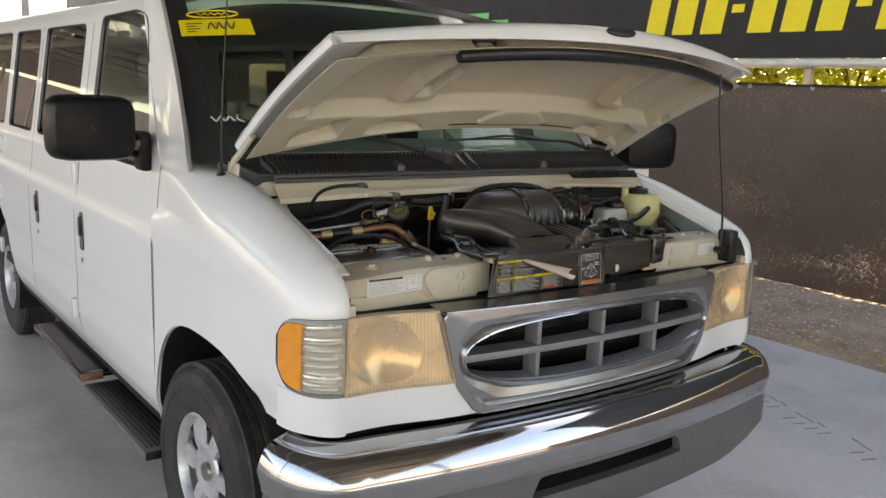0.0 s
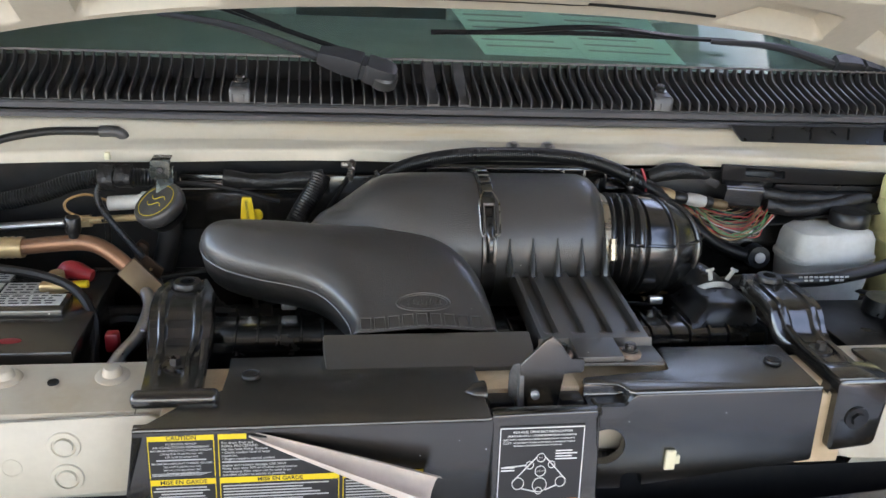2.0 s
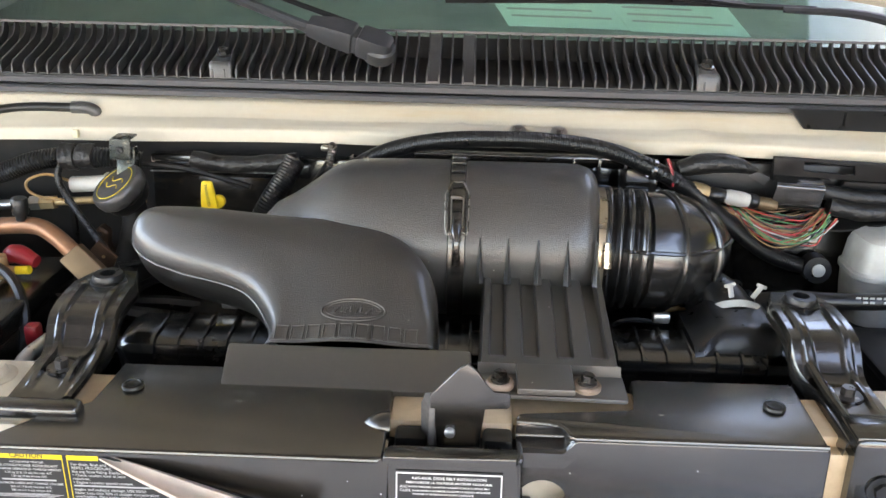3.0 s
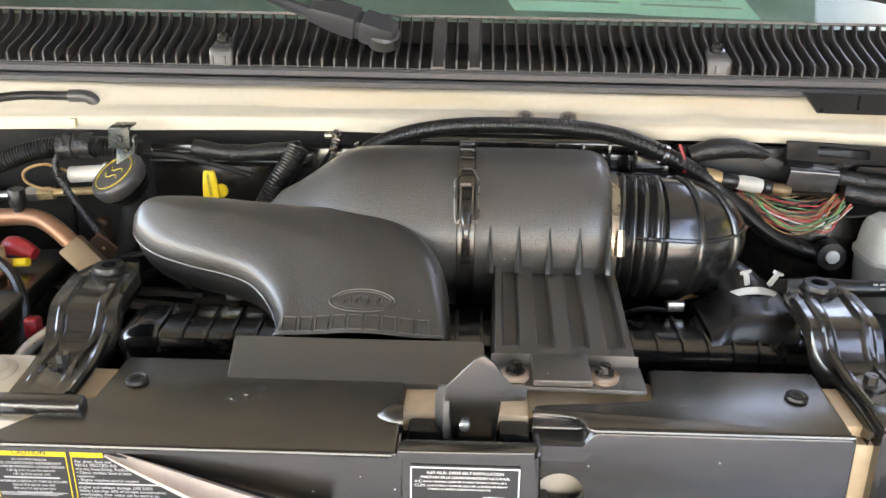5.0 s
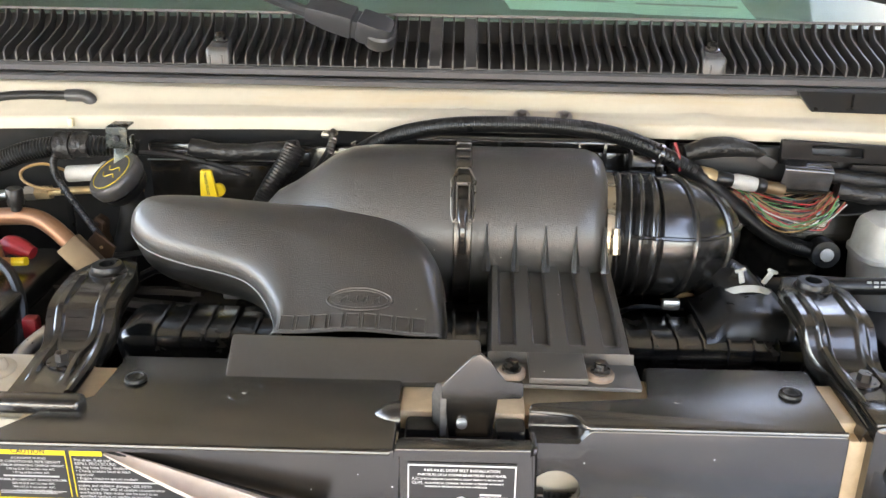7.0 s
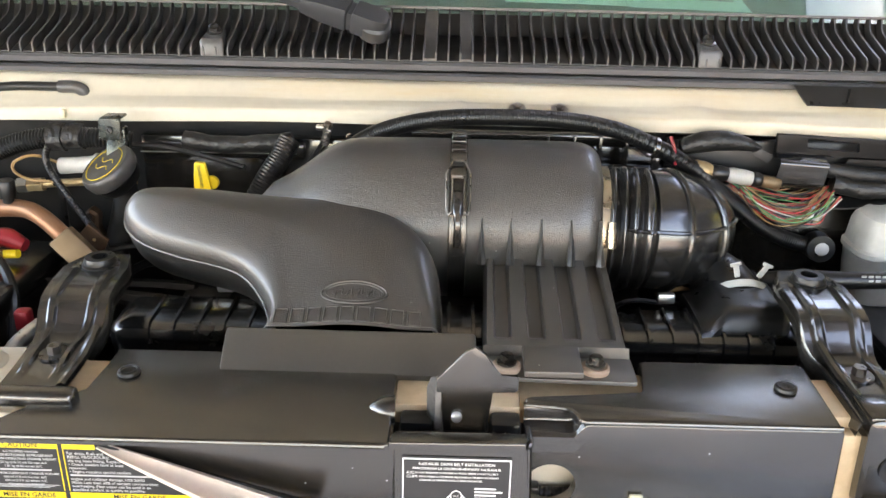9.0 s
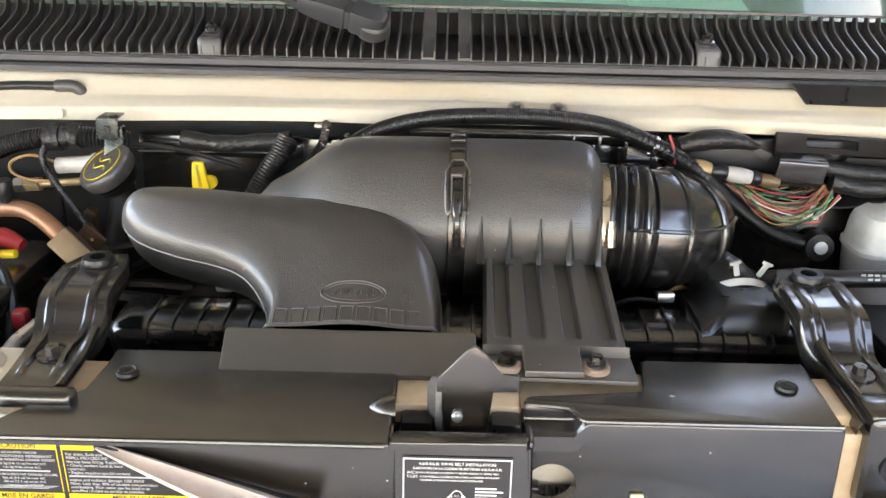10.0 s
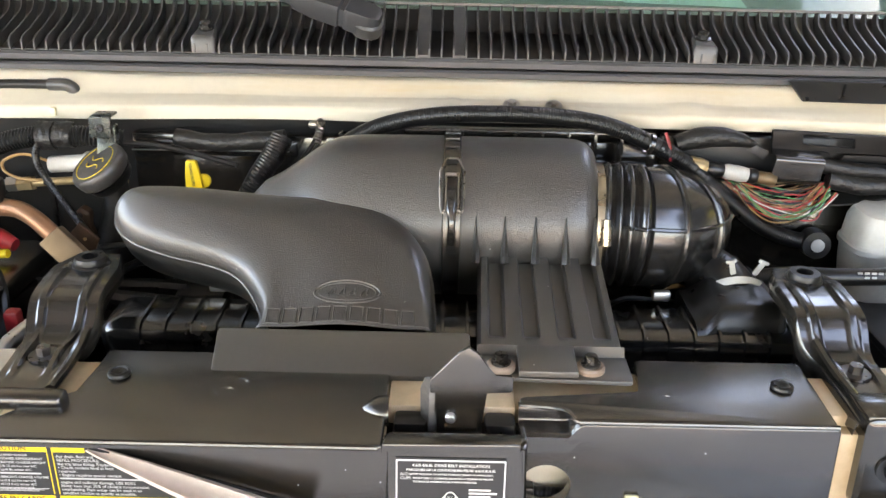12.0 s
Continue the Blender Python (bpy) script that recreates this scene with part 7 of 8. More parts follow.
    tube(bm, [on(radians(47), -0.0068), on(radians(22), -0.0062)], 0.0010, 6, smooth=False)
    tube(bm, [on(radians(47), 0.0068), on(radians(22), 0.0062)], 0.0010, 6, smooth=False)
    tube(bm, [on(radians(46.5), -0.0072, 0.1005), on(radians(46.5), 0.0072, 0.1005)], 0.0022, 8, smooth=False)
    part("bail_wire", bm, BAIL, f, "grey steel wire bail")
    bm = B()
    rows = []
    for k in range(12):
        a = radians(lerp(36, 2, k / 11))
        w = 0.0050 if k < 5 else 0.0038
        rr = 0.0995 + 0.0035 * math.sin(k / 11 * math.pi)
        rows.append([on(a, -w, rr), on(a, -w * 0.6, rr + 0.0015), on(a, w * 0.6, rr + 0.0015), on(a, w, rr)])
    loft(bm, rows, False)
    part("latch_lever", bm, GLOSSBLACK, f, "black sprung latch lever")
    # fins
    for x in (0.0265, 0.0575, 0.0905, 0.1230, 0.1545):
        bm = B()
        loft(bm, [[(x + q * 0.0045, 0.306, 1.240), (x, 0.3025, 1.241), (x - q * 0.0045, 0.306, 1.240), (x, 0.36, 1.238)] for q in (1,)] + [[(x + 0.0024, 0.316, 1.262), (x, 0.3135, 1.263), (x - 0.0024, 0.316, 1.262), (x, 0.36, 1.258)], [(x + 0.0006, 0.3275, 1.2845), (x, 0.3255, 1.2855), (x - 0.0006, 0.3275, 1.2845), (x, 0.36, 1.283)]], True, True, True)
        part("fin", bm, DUCT, f)
    # corrugated inlet plate
    bm = B()
    def corr(u, v, t=0.0):
        y = lerp(0.338, 0.150, v)
        x = lerp(lerp(0.030, 0.025, v), lerp(0.166, 0.158, v), u)
        g = 0.0
        for c in (0.135, 0.375, 0.62, 0.865):
            g = max(g, (1 - sstep(0.050, 0.064, abs(u - c))))
        g *= 1 - sstep(0.86, 0.93, v)
        side = sstep(0.475, 0.5, abs(u - 0.5))
        return (x, y, 1.2405 - 0.012 * v - 0.0085 * g - 0.018 * side - t)
    shell(bm, lambda u, v: corr(u, v), lambda u, v: corr(u, v, 0.002), 110, 30)
    part("inlet_plate", bm, MATTE, f, "corrugated black inlet plate")
    bm = B()
    loft(bm, [[(0.025, 0.150, 1.2285), (0.158, 0.150, 1.2285)], [(0.025, 0.1485, 1.217), (0.159, 0.1485, 1.217)]], False)
    plate(bm, rounded(((0.026, 0.152), (0.030, 0.112), (0.160, 0.108), (0.160, 0.152)), 0.004, 2), lambda u, v, h: (u, v, 1.214 + h), 0.004, 0.001)
    plate(bm, ((0.0605, 0.1510), (0.0605, 0.110), (0.1120, 0.110), (0.1120, 0.1510)), lambda u, v, h: (u, v, 1.2195 + h + 0.08 * (v - 0.110)), 0.006, 0.0015)
    part("front_tab", bm, MATTE, f)
    for x, y in ((0.0455, 0.127), (0.1245, 0.127)):
        bm = B()
        lathe(bm, (x, y, 1.2175), (0, 0, 1), ((0.0128, 0), (0.0130, 0.004), (0.0115, 0.006), (0.0090, 0.0062), (0.001, 0.006)), 24)
        o = part("mount_grommet", bm, MOUNT, f, "tan rubber mount")
        bm = B()
        bolt(bm, (x, y, 1.2235), 0.0064, 0.007, washer=1.40)
        part("bolt", bm, DARKSTEEL, o)
    # rubber elbow
    e = new("intake_elbow")
    e.parent = van
    e["label"] = "ribbed black rubber intake elbow"
    bm = B()
    path = spline([(0.158, 0.395, 1.254), (0.185, 0.392, 1.254), (0.215, 0.390, 1.253), (0.245, 0.394, 1.250), (0.266, 0.410, 1.246), (0.280, 0.438, 1.240), (0.286, 0.475, 1.232), (0.288, 0.52, 1.225)], 34)
    L = len(path)
    def rr(t):
        x = path[min(int(round(t * (L - 1))), L - 1)]
        if x.x < 0.170:
            return 0.066
        if x.x < 0.2145:
            return 0.0635 + 0.0075 * (0.5 + 0.5 * math.cos((x.x - 0.1760) / 0.0112 * 2 * math.pi)) ** 0.7
        return lerp(0.0685, 0.055, sstep(0.23, 0.31, x.x + (x.y - 0.39) * 0.5))
    tube(bm, path, rr, 40, smooth=False)
    part("body", bm, ELBOW, e, "", 60)
    bm = B()
    for t in (0.395, 0.515):
        k = int(t * (L - 1))
        p, dd = path[k], (path[k + 1] - path[k - 1]).normalized()
        u = dd.orthogonal().normalized()
        v = dd.cross(u)
        r = rr(t) + 0.0014
        tube(bm, [p + (u * math.cos(a) + v * math.sin(a)) * r for a in [2 * math.pi * j / 40 for j in range(41)]], 0.0036, 8, smooth=False, caps=False)
    ridge = []
    for k in range(int(0.17 * L), int(0.66 * L), 3):
        p, dd = path[k], (path[min(k + 1, L - 1)] - path[k - 1]).normalized()
        out_ = Vector((dd.y, -dd.x, 0)).normalized()
        ridge.append(p + out_ * (max(rr(k / (L - 1)), 0.0685 if p.x < 0.23 else 0) + 0.0012) + Vector((0, 0, 0.022)) - out_ * 0.003)
    tube(bm, ridge, 0.0024, 6, 2)
    part("raised_rib", bm, ELBOW, e)
    bm = B()
    lathe(bm, (0.1605, 0.397, 1.254), (1, -0.05, 0), ((0.0668, 0), (0.0688, 0.0005), (0.0688, 0.0095), (0.0668, 0.010)), 48, False, False)
    part("hose_clamp", bm, CLAMP, e, "tan worm drive hose clamp")
    bm = B()
    cyl(bm, (0.1665, 0.3225, 1.2560), (0.1665, 0.3275, 1.2755), 0.0055, n=12)
    cyl(bm, (0.1665, 0.3275, 1.2755), (0.1665, 0.3295, 1.2830), 0.0042, n=6)
    box(bm, 0.1610, 0.1720, 0.3230, 0.3330, 1.2540, 1.2600, 0.001)
    part("clamp_screw", bm, CLAMP, e)


def build_cowl():
    g = new("cowl_grille")
    g.parent = van
    g["label"] = "weathered black ribbed cowl grille"
    def base(u, v, t=0.0):
        x = lerp(-0.845, 0.845, u)
        y, z = table(v, ((0, 0.6135), (0.12, 0.6140), (0.80, 0.695), (1.0, 0.715))), table(v, ((0, 1.3955), (0.12, 1.400), (0.80, 1.420), (1.0, 1.447)))
        bend = 0.12 * sstep(0.70, 0.86, abs(x)) ** 1.5
        return (x, y + bend * v + 0.03 * sstep(0.76, 0.86, abs(x)), z - t + 0.0)
    bm = B()
    shell(bm, lambda u, v: base(u, v), lambda u, v: base(u, v, 0.004), 60, 10)
    part("base", bm, COWLBASE, g)
    bm = B()
    plate(bm, ((0.6115, 1.394), (0.6115, 1.4095), (0.617, 1.4155), (0.640, 1.4215), (0.686, 1.4365), (0.694, 1.442), (0.7005, 1.456), (0.709, 1.458), (0.712, 1.444), (0.694, 1.418), (0.62, 1.396)), lambda u, v, h: (h - 0.0012, u, v), 0.0024, 0.0005)
    first = part("slat", bm, COWL, g)
    pitch = 0.0163
    for k in range(-49, 50):
        if k == 0:
            continue
        o = new("slat", first.data)
        o.parent = g
        o.location = (k * pitch, 0.03 * sstep(0.74, 0.84, abs(k * pitch)), 0)
    # plain fillers where the grille halves meet
    for x in (-0.0405, 0.0065):
        bm = B()
        plate(bm, ((x - 0.0079, 0.6118), (x + 0.0079, 0.6118), (x + 0.0079, 0.700), (x - 0.0079, 0.700)), lambda u, v, h: (u, v, table(v, ((0.6118, 1.3990), (0.6135, 1.4085), (0.618, 1.4115), (0.692, 1.4360), (0.700, 1.4500))) + h), 0.003)
        part("filler", bm, COWL, g)
    bm = B()
    shell(bm, lambda u, v: (lerp(-0.82, 0.82, u), lerp(0.698, 0.735, v), lerp(1.4585, 1.4525, v)), lambda u, v: (lerp(-0.82, 0.82, u), lerp(0.698, 0.735, v), lerp(1.4555, 1.4495, v)), 20, 2)
    part("rear_strip", bm, COWL, g)
    for s in (-1, 1):
        bm = B()
        pillow(bm, rounded(((s * 0.3315 - 0.0165, 0.6125), (s * 0.3315 + 0.0165, 0.6125), (s * 0.3315 + 0.0125, 0.650), (s * 0.3315 - 0.0125, 0.650)), 0.005, 3), lambda u, v, h: (u, v, 1.398 + h + 0.25 * (v - 0.612)), ((0, 0), (0, 0.018), (0.003, 0.022)))
        o = part("clip_boss", bm, COWL, g)
        bm = B()
        lathe(bm, (s * 0.3315, 0.637, 1.4265), (0, -0.3, 1), ((0.0105, 0), (0.0105, 0.0015), (0.0078, 0.0020), (0.0076, 0.0085), (0.0055, 0.0105), (0.0028, 0.0105), (0.0026, 0.008), (0.001, 0.008)), 14)
        part("screw", bm, GLOSSBLACK, o)
    # rubber seal strips in front
    bm = B()
    rows = []
    for k in range(41):
        x = lerp(-0.80, 0.80, k / 40)
        rows.append([(x, y, z) for y, z in ((0.616, 1.3975), (0.606, 1.398), (0.6035, 1.3945), (0.604, 1.388), (0.609, 1.386), (0.616, 1.386))])
    loft(bm, rows, True, True, True)
    part("seal_strip", bm, SEAL, van, "greyed black rubber cowl seal")
    bm = B()
    rows = []
    for k in range(41):
        x = lerp(-0.80, 0.80, k / 40)
        rows.append([(x, y, z) for y, z in ((0.614, 1.3845), (0.602, 1.3845), (0.5985, 1.3815), (0.599, 1.3755), (0.604, 1.374), (0.614, 1.374))])
    loft(bm, rows, True, True, True)
    part("seal_strip", bm, SEAL, van, "greyed black rubber cowl seal")
    # painted cowl flange
    bm = B()
    def fl(u, v, t=0.0):
        x = lerp(-0.815, 0.815, u)
        lo = 1.315 + 0.014 * (1 - (x / 0.8) ** 2)
        y = table(v, ((0, 0.546), (0.16, 0.547), (0.30, 0.556), (0.62, 0.572), (0.78, 0.590), (1, 0.606)))
        z = table(v, ((0, lo), (0.16, lo + 0.016), (0.30, lo + 0.021), (0.62, 1.3535), (0.78, 1.372), (1, 1.3745)))
        bump = 0.004 * math.exp(-((x - 0.305) / 0.025) ** 2) * math.exp(-((v - 0.5) / 0.25) ** 2) + 0.003 * math.exp(-((x - 0.0) / 0.006) ** 2) * math.exp(-((v - 0.45) / 0.2) ** 2)
        soft = 0.002 * noise.noise((x * 6, v * 3, 0))
        return (x, y - bump - t * -1, z + bump + soft)
    shell(bm, lambda u, v: fl(u, v), lambda u, v: fl(u, v, 0.003), 160, 24)
    part("cowl_flange", bm, FLANGE, van, "cream stained cowl flange", 60)
    # black slotted trim on the van's left
    bm = B()
    def shelf(u, v, h):
        return (u, lerp(0.566, 0.594, (v - 1.350) / 0.034) - h, v)
    plate(bm, ((0.436, 1.3835), (0.452, 1.3605), (0.82, 1.357), (0.82, 1.3835)), shelf, 0.006, 0.001)
    for k in range(5):
        x = 0.508 + k * 0.066
        plate(bm, ((x - 0.006, 1.366), (x + 0.006, 1.366), (x, 1.381)), lambda u, v, h: shelf(u, v, 0.006 + h), 0.006)
    part("cowl_trim", bm, RUBBER, van, "black plastic cowl trim")
    # studs and clips on the flange
    for x in (0.0745, 0.1285):
        bm = B()
        bolt(bm, (x, 0.5505, 1.351), 0.0055, 0.006, (0, -0.45, 0.9), 2.0)
        part("flange_bolt", bm, STEEL, van)
    bm = B()
    box(bm, -0.5150, -0.5075, 0.541, 0.553, 1.327, 1.338, 0.0015)
    part("paint_clip", bm, CLIPCREAM, van, "pale yellow clip")
    # wipers
    def wiper(pivot, elbow, tip, blade0, blade1):
        w = new("wiper")
        w.parent = van
        w["label"] = "black windshield wiper"
        p, e, t = Vector(pivot), Vector(elbow), Vector(tip)
        bm = B()
        rows = []
        d = (e - p).normalized()
        sd = d.cross(Vector((0, -0.5, 0.86))).normalized()
        up = sd.cross(d).normalized()
        span = (e - p).length
        for q, wd, h in ((-0.0185, 0.004, 0.014), (-0.0165, 0.0105, 0.019), (-0.011, 0.0155, 0.0215), (0.0, 0.0185, 0.0225), (0.022, 0.0185, 0.0235), (0.028, 0.0170, 0.0235), (0.030, 0.0150, 0.0195), (0.036, 0.0150, 0.0195), (0.038, 0.0172, 0.0240), (0.7 * span, 0.0160, 0.0220), (span, 0.0115, 0.0150)):
            c = p + d * q
            rows.append([c + sd * wd * a + up * h * b_ for a, b_ in ((-1, -0.3), (-1, 0.72), (-0.82, 1), (0.82, 1), (1, 0.72), (1, -0.3))])
        loft(bm, rows, True, True, True)
        part("arm_head", bm, WIPERGREY, w)
        bm = B()
        lathe(bm, p + up * 0.002, up, ((0.022, -0.012), (0.022, 0.004), (0.019, 0.007)), 28)
        part("pivot", bm, COWL, w)
        bm = B()
        tube(bm, [e, e.lerp(t, 0.5) + Vector((0, -0.01, 0.012)), t], lambda q: lerp(0.0085, 0.0045, q), 8, 6)
        part("arm", bm, WIPERGREY, w)
        bm = B()
        a, c = Vector(blade0), Vector(blade1)
        tube(bm, [a, a.lerp(c, 0.5) + Vector((0, -0.006, 0.006)), c], 0.0045, 6, 6)
        tube(bm, [a.lerp(c, 0.2) + Vector((0, -0.004, 0.004)), a.lerp(c, 0.5) + Vector((0, -0.022, 0.018)), a.lerp(c, 0.8) + Vector((0, -0.004, 0.004))], 0.005, 6, 6)
        part("blade", bm, RUBBER, w)
    def on_glass(x, v, off=0.016):
        return ws_point(x / ws_half(v), v) + Vector((0, -off, off * 0.7))
    wiper((-0.116, 0.640, 1.437), (-0.215, 0.655, 1.463), on_glass(-0.47, 0.12), on_glass(-0.16, 0.03), on_glass(-0.74, 0.30))
    wiper((0.770, 0.745, 1.447), (0.690, 0.742, 1.462), on_glass(0.47, 0.095), on_glass(0.52, 0.10), on_glass(-0.03, 0.085))


def build_left_items():
    """Battery side of the bay."""
    b = new("battery")
    b.parent = van
    b["label"] = "black car battery with grey labels"
    bm = B()
    box(bm, -0.795, -0.490, 0.222, 0.395, 1.03, 1.170, 0.006)
    part("case", bm, BLACK, b)
    bm = B()
    box(bm, -0.800, -0.488, 0.205, 0.445, 1.170, 1.198, 0.006)
    part("lid", bm, BLACK, b)
    for x0, x1 in ((-0.800, -0.668), (-0.626, -0.520)):
        bm = B()
        box(bm, x0, x1, 0.292, 0.345, 1.197, 1.209, 0.003)
        part("vent_cover", bm, BLACK, b)
    rng = random.Random(5)
    for x0, x1, y0, y1, z, rows in ((-0.722, -0.620, 0.352, 0.364, 1.1984, 0), (-0.650, -0.618, 0.368, 0.402, 1.1984, 4), (-0.614, -0.556, 0.356, 0.402, 1.1984, 5), (-0.716, -0.656, 0.378, 0.400, 1.1984, 3), (-0.682, -0.616, 0.412, 0.436, 1.1984, 3), (-0.622, -0.526, 0.306, 0.338, 1.2094, 4), (-0.790, -0.676, 0.312, 0.338, 1.2094, 3)):
        bm = B()
        box(bm, x0, x1, y0, y1, z, z + 0.0006)
        lab = part("label", bm, PAPER, b, "white printed label")
        bm = B()
        for k in range(rows):
            y = lerp(y0, y1, (k + 0.6) / (rows + 0.4))
            x = x0 + 0.004
            while x < x1 - 0.012:
                w = rng.uniform(0.005, 0.016)
                box(bm, x, min(x + w, x1 - 0.004), y - 0.0012, y + 0.0016, z + 0.0007, z + 0.0011)
                x += w + 0.004
        if rows:
            part("fine_print", bm, INK, lab)
    bm = B()
    pillow(bm, oval(-0.562, 0.233, 0.013, 0.007, 24), lambda u, v, h: (u, v, 1.198 + h), ((0, 0), (0, 0.0006), (0.001, 0.0008)))
    part("red_mark", bm, RED, b, "red oval mark")
    bm = B()
    pts = [(-0.548, 0.398, 1.212), (-0.532, 0.390, 1.222), (-0.505, 0.383, 1.215)]
    tube(bm, pts, lambda t: 0.0075 + 0.0045 * math.sin(t * 3.1), 10, 6)
    tm = part("terminal_boot", bm, RED, b, "red terminal cover")
    bm = B()
    cyl(bm, (-0.545, 0.372, 1.200), (-0.545, 0.372, 1.226), 0.011, 0.009, 16)
    box(bm, -0.565, -0.525, 0.358, 0.374, 1.203, 1.214, 0.003)
    part("terminal", bm, BRASS, tm)
    bm = B()
    cyl(bm, (-0.528, 0.372, 1.208), (-0.508, 0.370, 1.210), 0.0052, n=12)
    part("yellow_sleeve", bm, YELLOW, tm)
    bm = B()
    tube(bm, [(-0.80, 0.30, 1.20), (-0.72, 0.345, 1.228), (-0.62, 0.36, 1.236), (-0.53, 0.345, 1.222), (-0.492, 0.315, 1.19), (-0.488, 0.29, 1.14)], 0.006, 8, 6)
    part("cable", bm, RUBBER, b)
    # refrigerant pipe
    DROP[0] = -0.018
    p = new("refrigerant_pipe")
    p.parent = van
    p["label"] = "copper coloured refrigerant pipe with fittings"
    bm = B()
    tube(bm, [(-0.60, 0.425, 1.258), (-0.555, 0.421, 1.264), (-0.515, 0.412, 1.268), (-0.490, 0.402, 1.262), (-0.468, 0.394, 1.247), (-0.452, 0.388, 1.232)], 0.0105, 14, 6)
    part("tube", bm, COPPER, p)
    bm = B()
    tube(bm, [(-0.80, 0.44, 1.235), (-0.755, 0.436, 1.246), (-0.70, 0.432, 1.252)], 0.0095, 12, 4)
    part("tube", bm, COPPER, p)
    for x0, x1 in ((-0.735, -0.698), (-0.635, -0.598)):
        bm = B()
        lathe(bm, (x0, lerp(0.436, 0.425, (x0 + 0.735) / 0.137), lerp(1.250, 1.258, (x0 + 0.735) / 0.137)), (1, -0.06, 0.04), tuple((0.0135 + 0.0012 * (k % 2), (x1 - x0) * k / 8) for k in range(9)), 18)
        part("collar", bm, BRASS, p)
    bm = B()
    tube(bm, [(-0.70, 0.432, 1.253), (-0.634, 0.427, 1.257)], 0.0145, 14, smooth=False)
    part("hose", bm, RUBBER, p)
    bm = B()
    box(bm, -0.0145, 0.0145, -0.012, 0.012, -0.026, 0.026, 0.0015, m=basis((-0.4465, 0.386, 1.2265), (0.62, 0.30, 0.55), (0.62, -0.1, -0.75)) @ pose(0, 0, 0, 90, 0, 0))
    part("coupling_block", bm, BLOCKTAN, p, "dull tan coupling block")
    bm = B()
    tube(bm, [(-0.440, 0.378, 1.214), (-0.430, 0.345, 1.205), (-0.432, 0.28, 1.198), (-0.450, 0.225, 1.188), (-0.455, 0.205, 1.16)], 0.0085, 12, 6)
    part("lower_tube", bm, ALU, p)
    bm = B()
    lathe(bm, (-0.531, 0.412, 1.276), (0.05, -0.05, 1), ((0.0065, 0), (0.0065, 0.006), (0.009, 0.007), (0.010, 0.011), (0.0098, 0.026), (0.0085, 0.028), (0.001, 0.028)), 18)
    part("valve_cap", bm, RUBBER, p, "black valve cap")
    bm = B()
    tube(bm, [(-0.78, 0.505, 1.250), (-0.66, 0.502, 1.258), (-0.565, 0.50, 1.266)], 0.0065, 10, 4)
    part("liquid_line", bm, ALU, p, "bare aluminium line")
    bm = B()
    cyl(bm, (-0.562, 0.50, 1.2665), (-0.549, 0.50, 1.2675), 0.0105, n=6)
    part("nut", bm, STEEL, p)
    bm = B()
    cyl(bm, (-0.549, 0.50, 1.2675), (-0.530, 0.50, 1.269), 0.0095, n=6)
    tube(bm, [(-0.53, 0.50, 1.269), (-0.48, 0.498, 1.274), (-0.41, 0.50, 1.276)], 0.0052, 10, 4)
    part("brass_line", bm, BRASS, p)
    # white inline connector with wires
    bm = B()
    tube(bm, [(-0.505, 0.502, 1.2935), (-0.455, 0.500, 1.298)], 0.0105, 14, smooth=False)
    box(bm, -0.462, -0.432, 0.497, 0.510, 1.291, 1.310, 0.003)
    cn = part("connector", bm, WHITEPL, van, "white inline connector")
    bm = B()
    tube(bm, [(-0.50, 0.498, 1.297), (-0.53, 0.49, 1.310), (-0.556, 0.488, 1.302), (-0.558, 0.488, 1.288), (-0.54, 0.49, 1.278), (-0.51, 0.49, 1.276)], 0.0019, 6, 6)
    part("wire", bm, DULLTAN, cn)
    # oil filler cap
    o = new("oil_filler")
    o.parent = van
    o["label"] = "black oil filler cap with yellow print"
    ax = Vector((-0.42, -0.40, 0.81)).normalized()
    c = Vector((-0.4320, 0.474, 1.3000))
    bm = B()
    rows = []
    n = 48
    u = ax.orthogonal().normalized()
    v = ax.cross(u)
    for r, h, sc in ((0.031, -0.012, 0), (0.0350, -0.008, 1), (0.0362, 0.002, 1), (0.0348, 0.007, 0.5), (0.0328, 0.009, 0), (0.001, 0.009, 0)):
        rows.append([c + ax * h + (u * math.cos(2 * math.pi * k / n) + v * math.sin(2 * math.pi * k / n)) * (r - 0.0010 * sc * (k % 4 == 0)) for k in range(n)])
    loft(bm, rows, True, True, True)
    part("cap", bm, COWL, o)
    bm = B()
    tube(bm, [c + ax * 0.0094 + (u * math.cos(a) * 0.0268 + v * math.sin(a) * 0.0268) for a in [2 * math.pi * k / 32 for k in range(33)]], 0.0005, 5, smooth=False, caps=False)
    for t in (-0.5, 0.5):
        tube(bm, [c + ax * 0.0094 + u * (0.011 * t) + v * lerp(-0.014, 0.014, k / 5) + u * 0.004 * math.sin(k * 1.3) for k in range(6)], 0.0006, 5, 3)
    part("cap_print", bm, LABELYELLOW, o)
    bm = B()
    tube(bm, [c - ax * 0.012, c - ax * 0.045 + Vector((-0.010, 0.0, -0.01)), c + Vector((-0.015, 0.0, -0.14))], 0.016, 16, 5)
    part("neck", bm, DARK, o)
    bm = B()
    lathe(bm, c - ax * 0.026, ax, ((0.026, 0), (0.029, 0.004), (0.031, 0.012)), 28)
    part("collar", bm, RUBBER, o)
    # brown cast lug and plate low behind the pipe block
    bm = B()
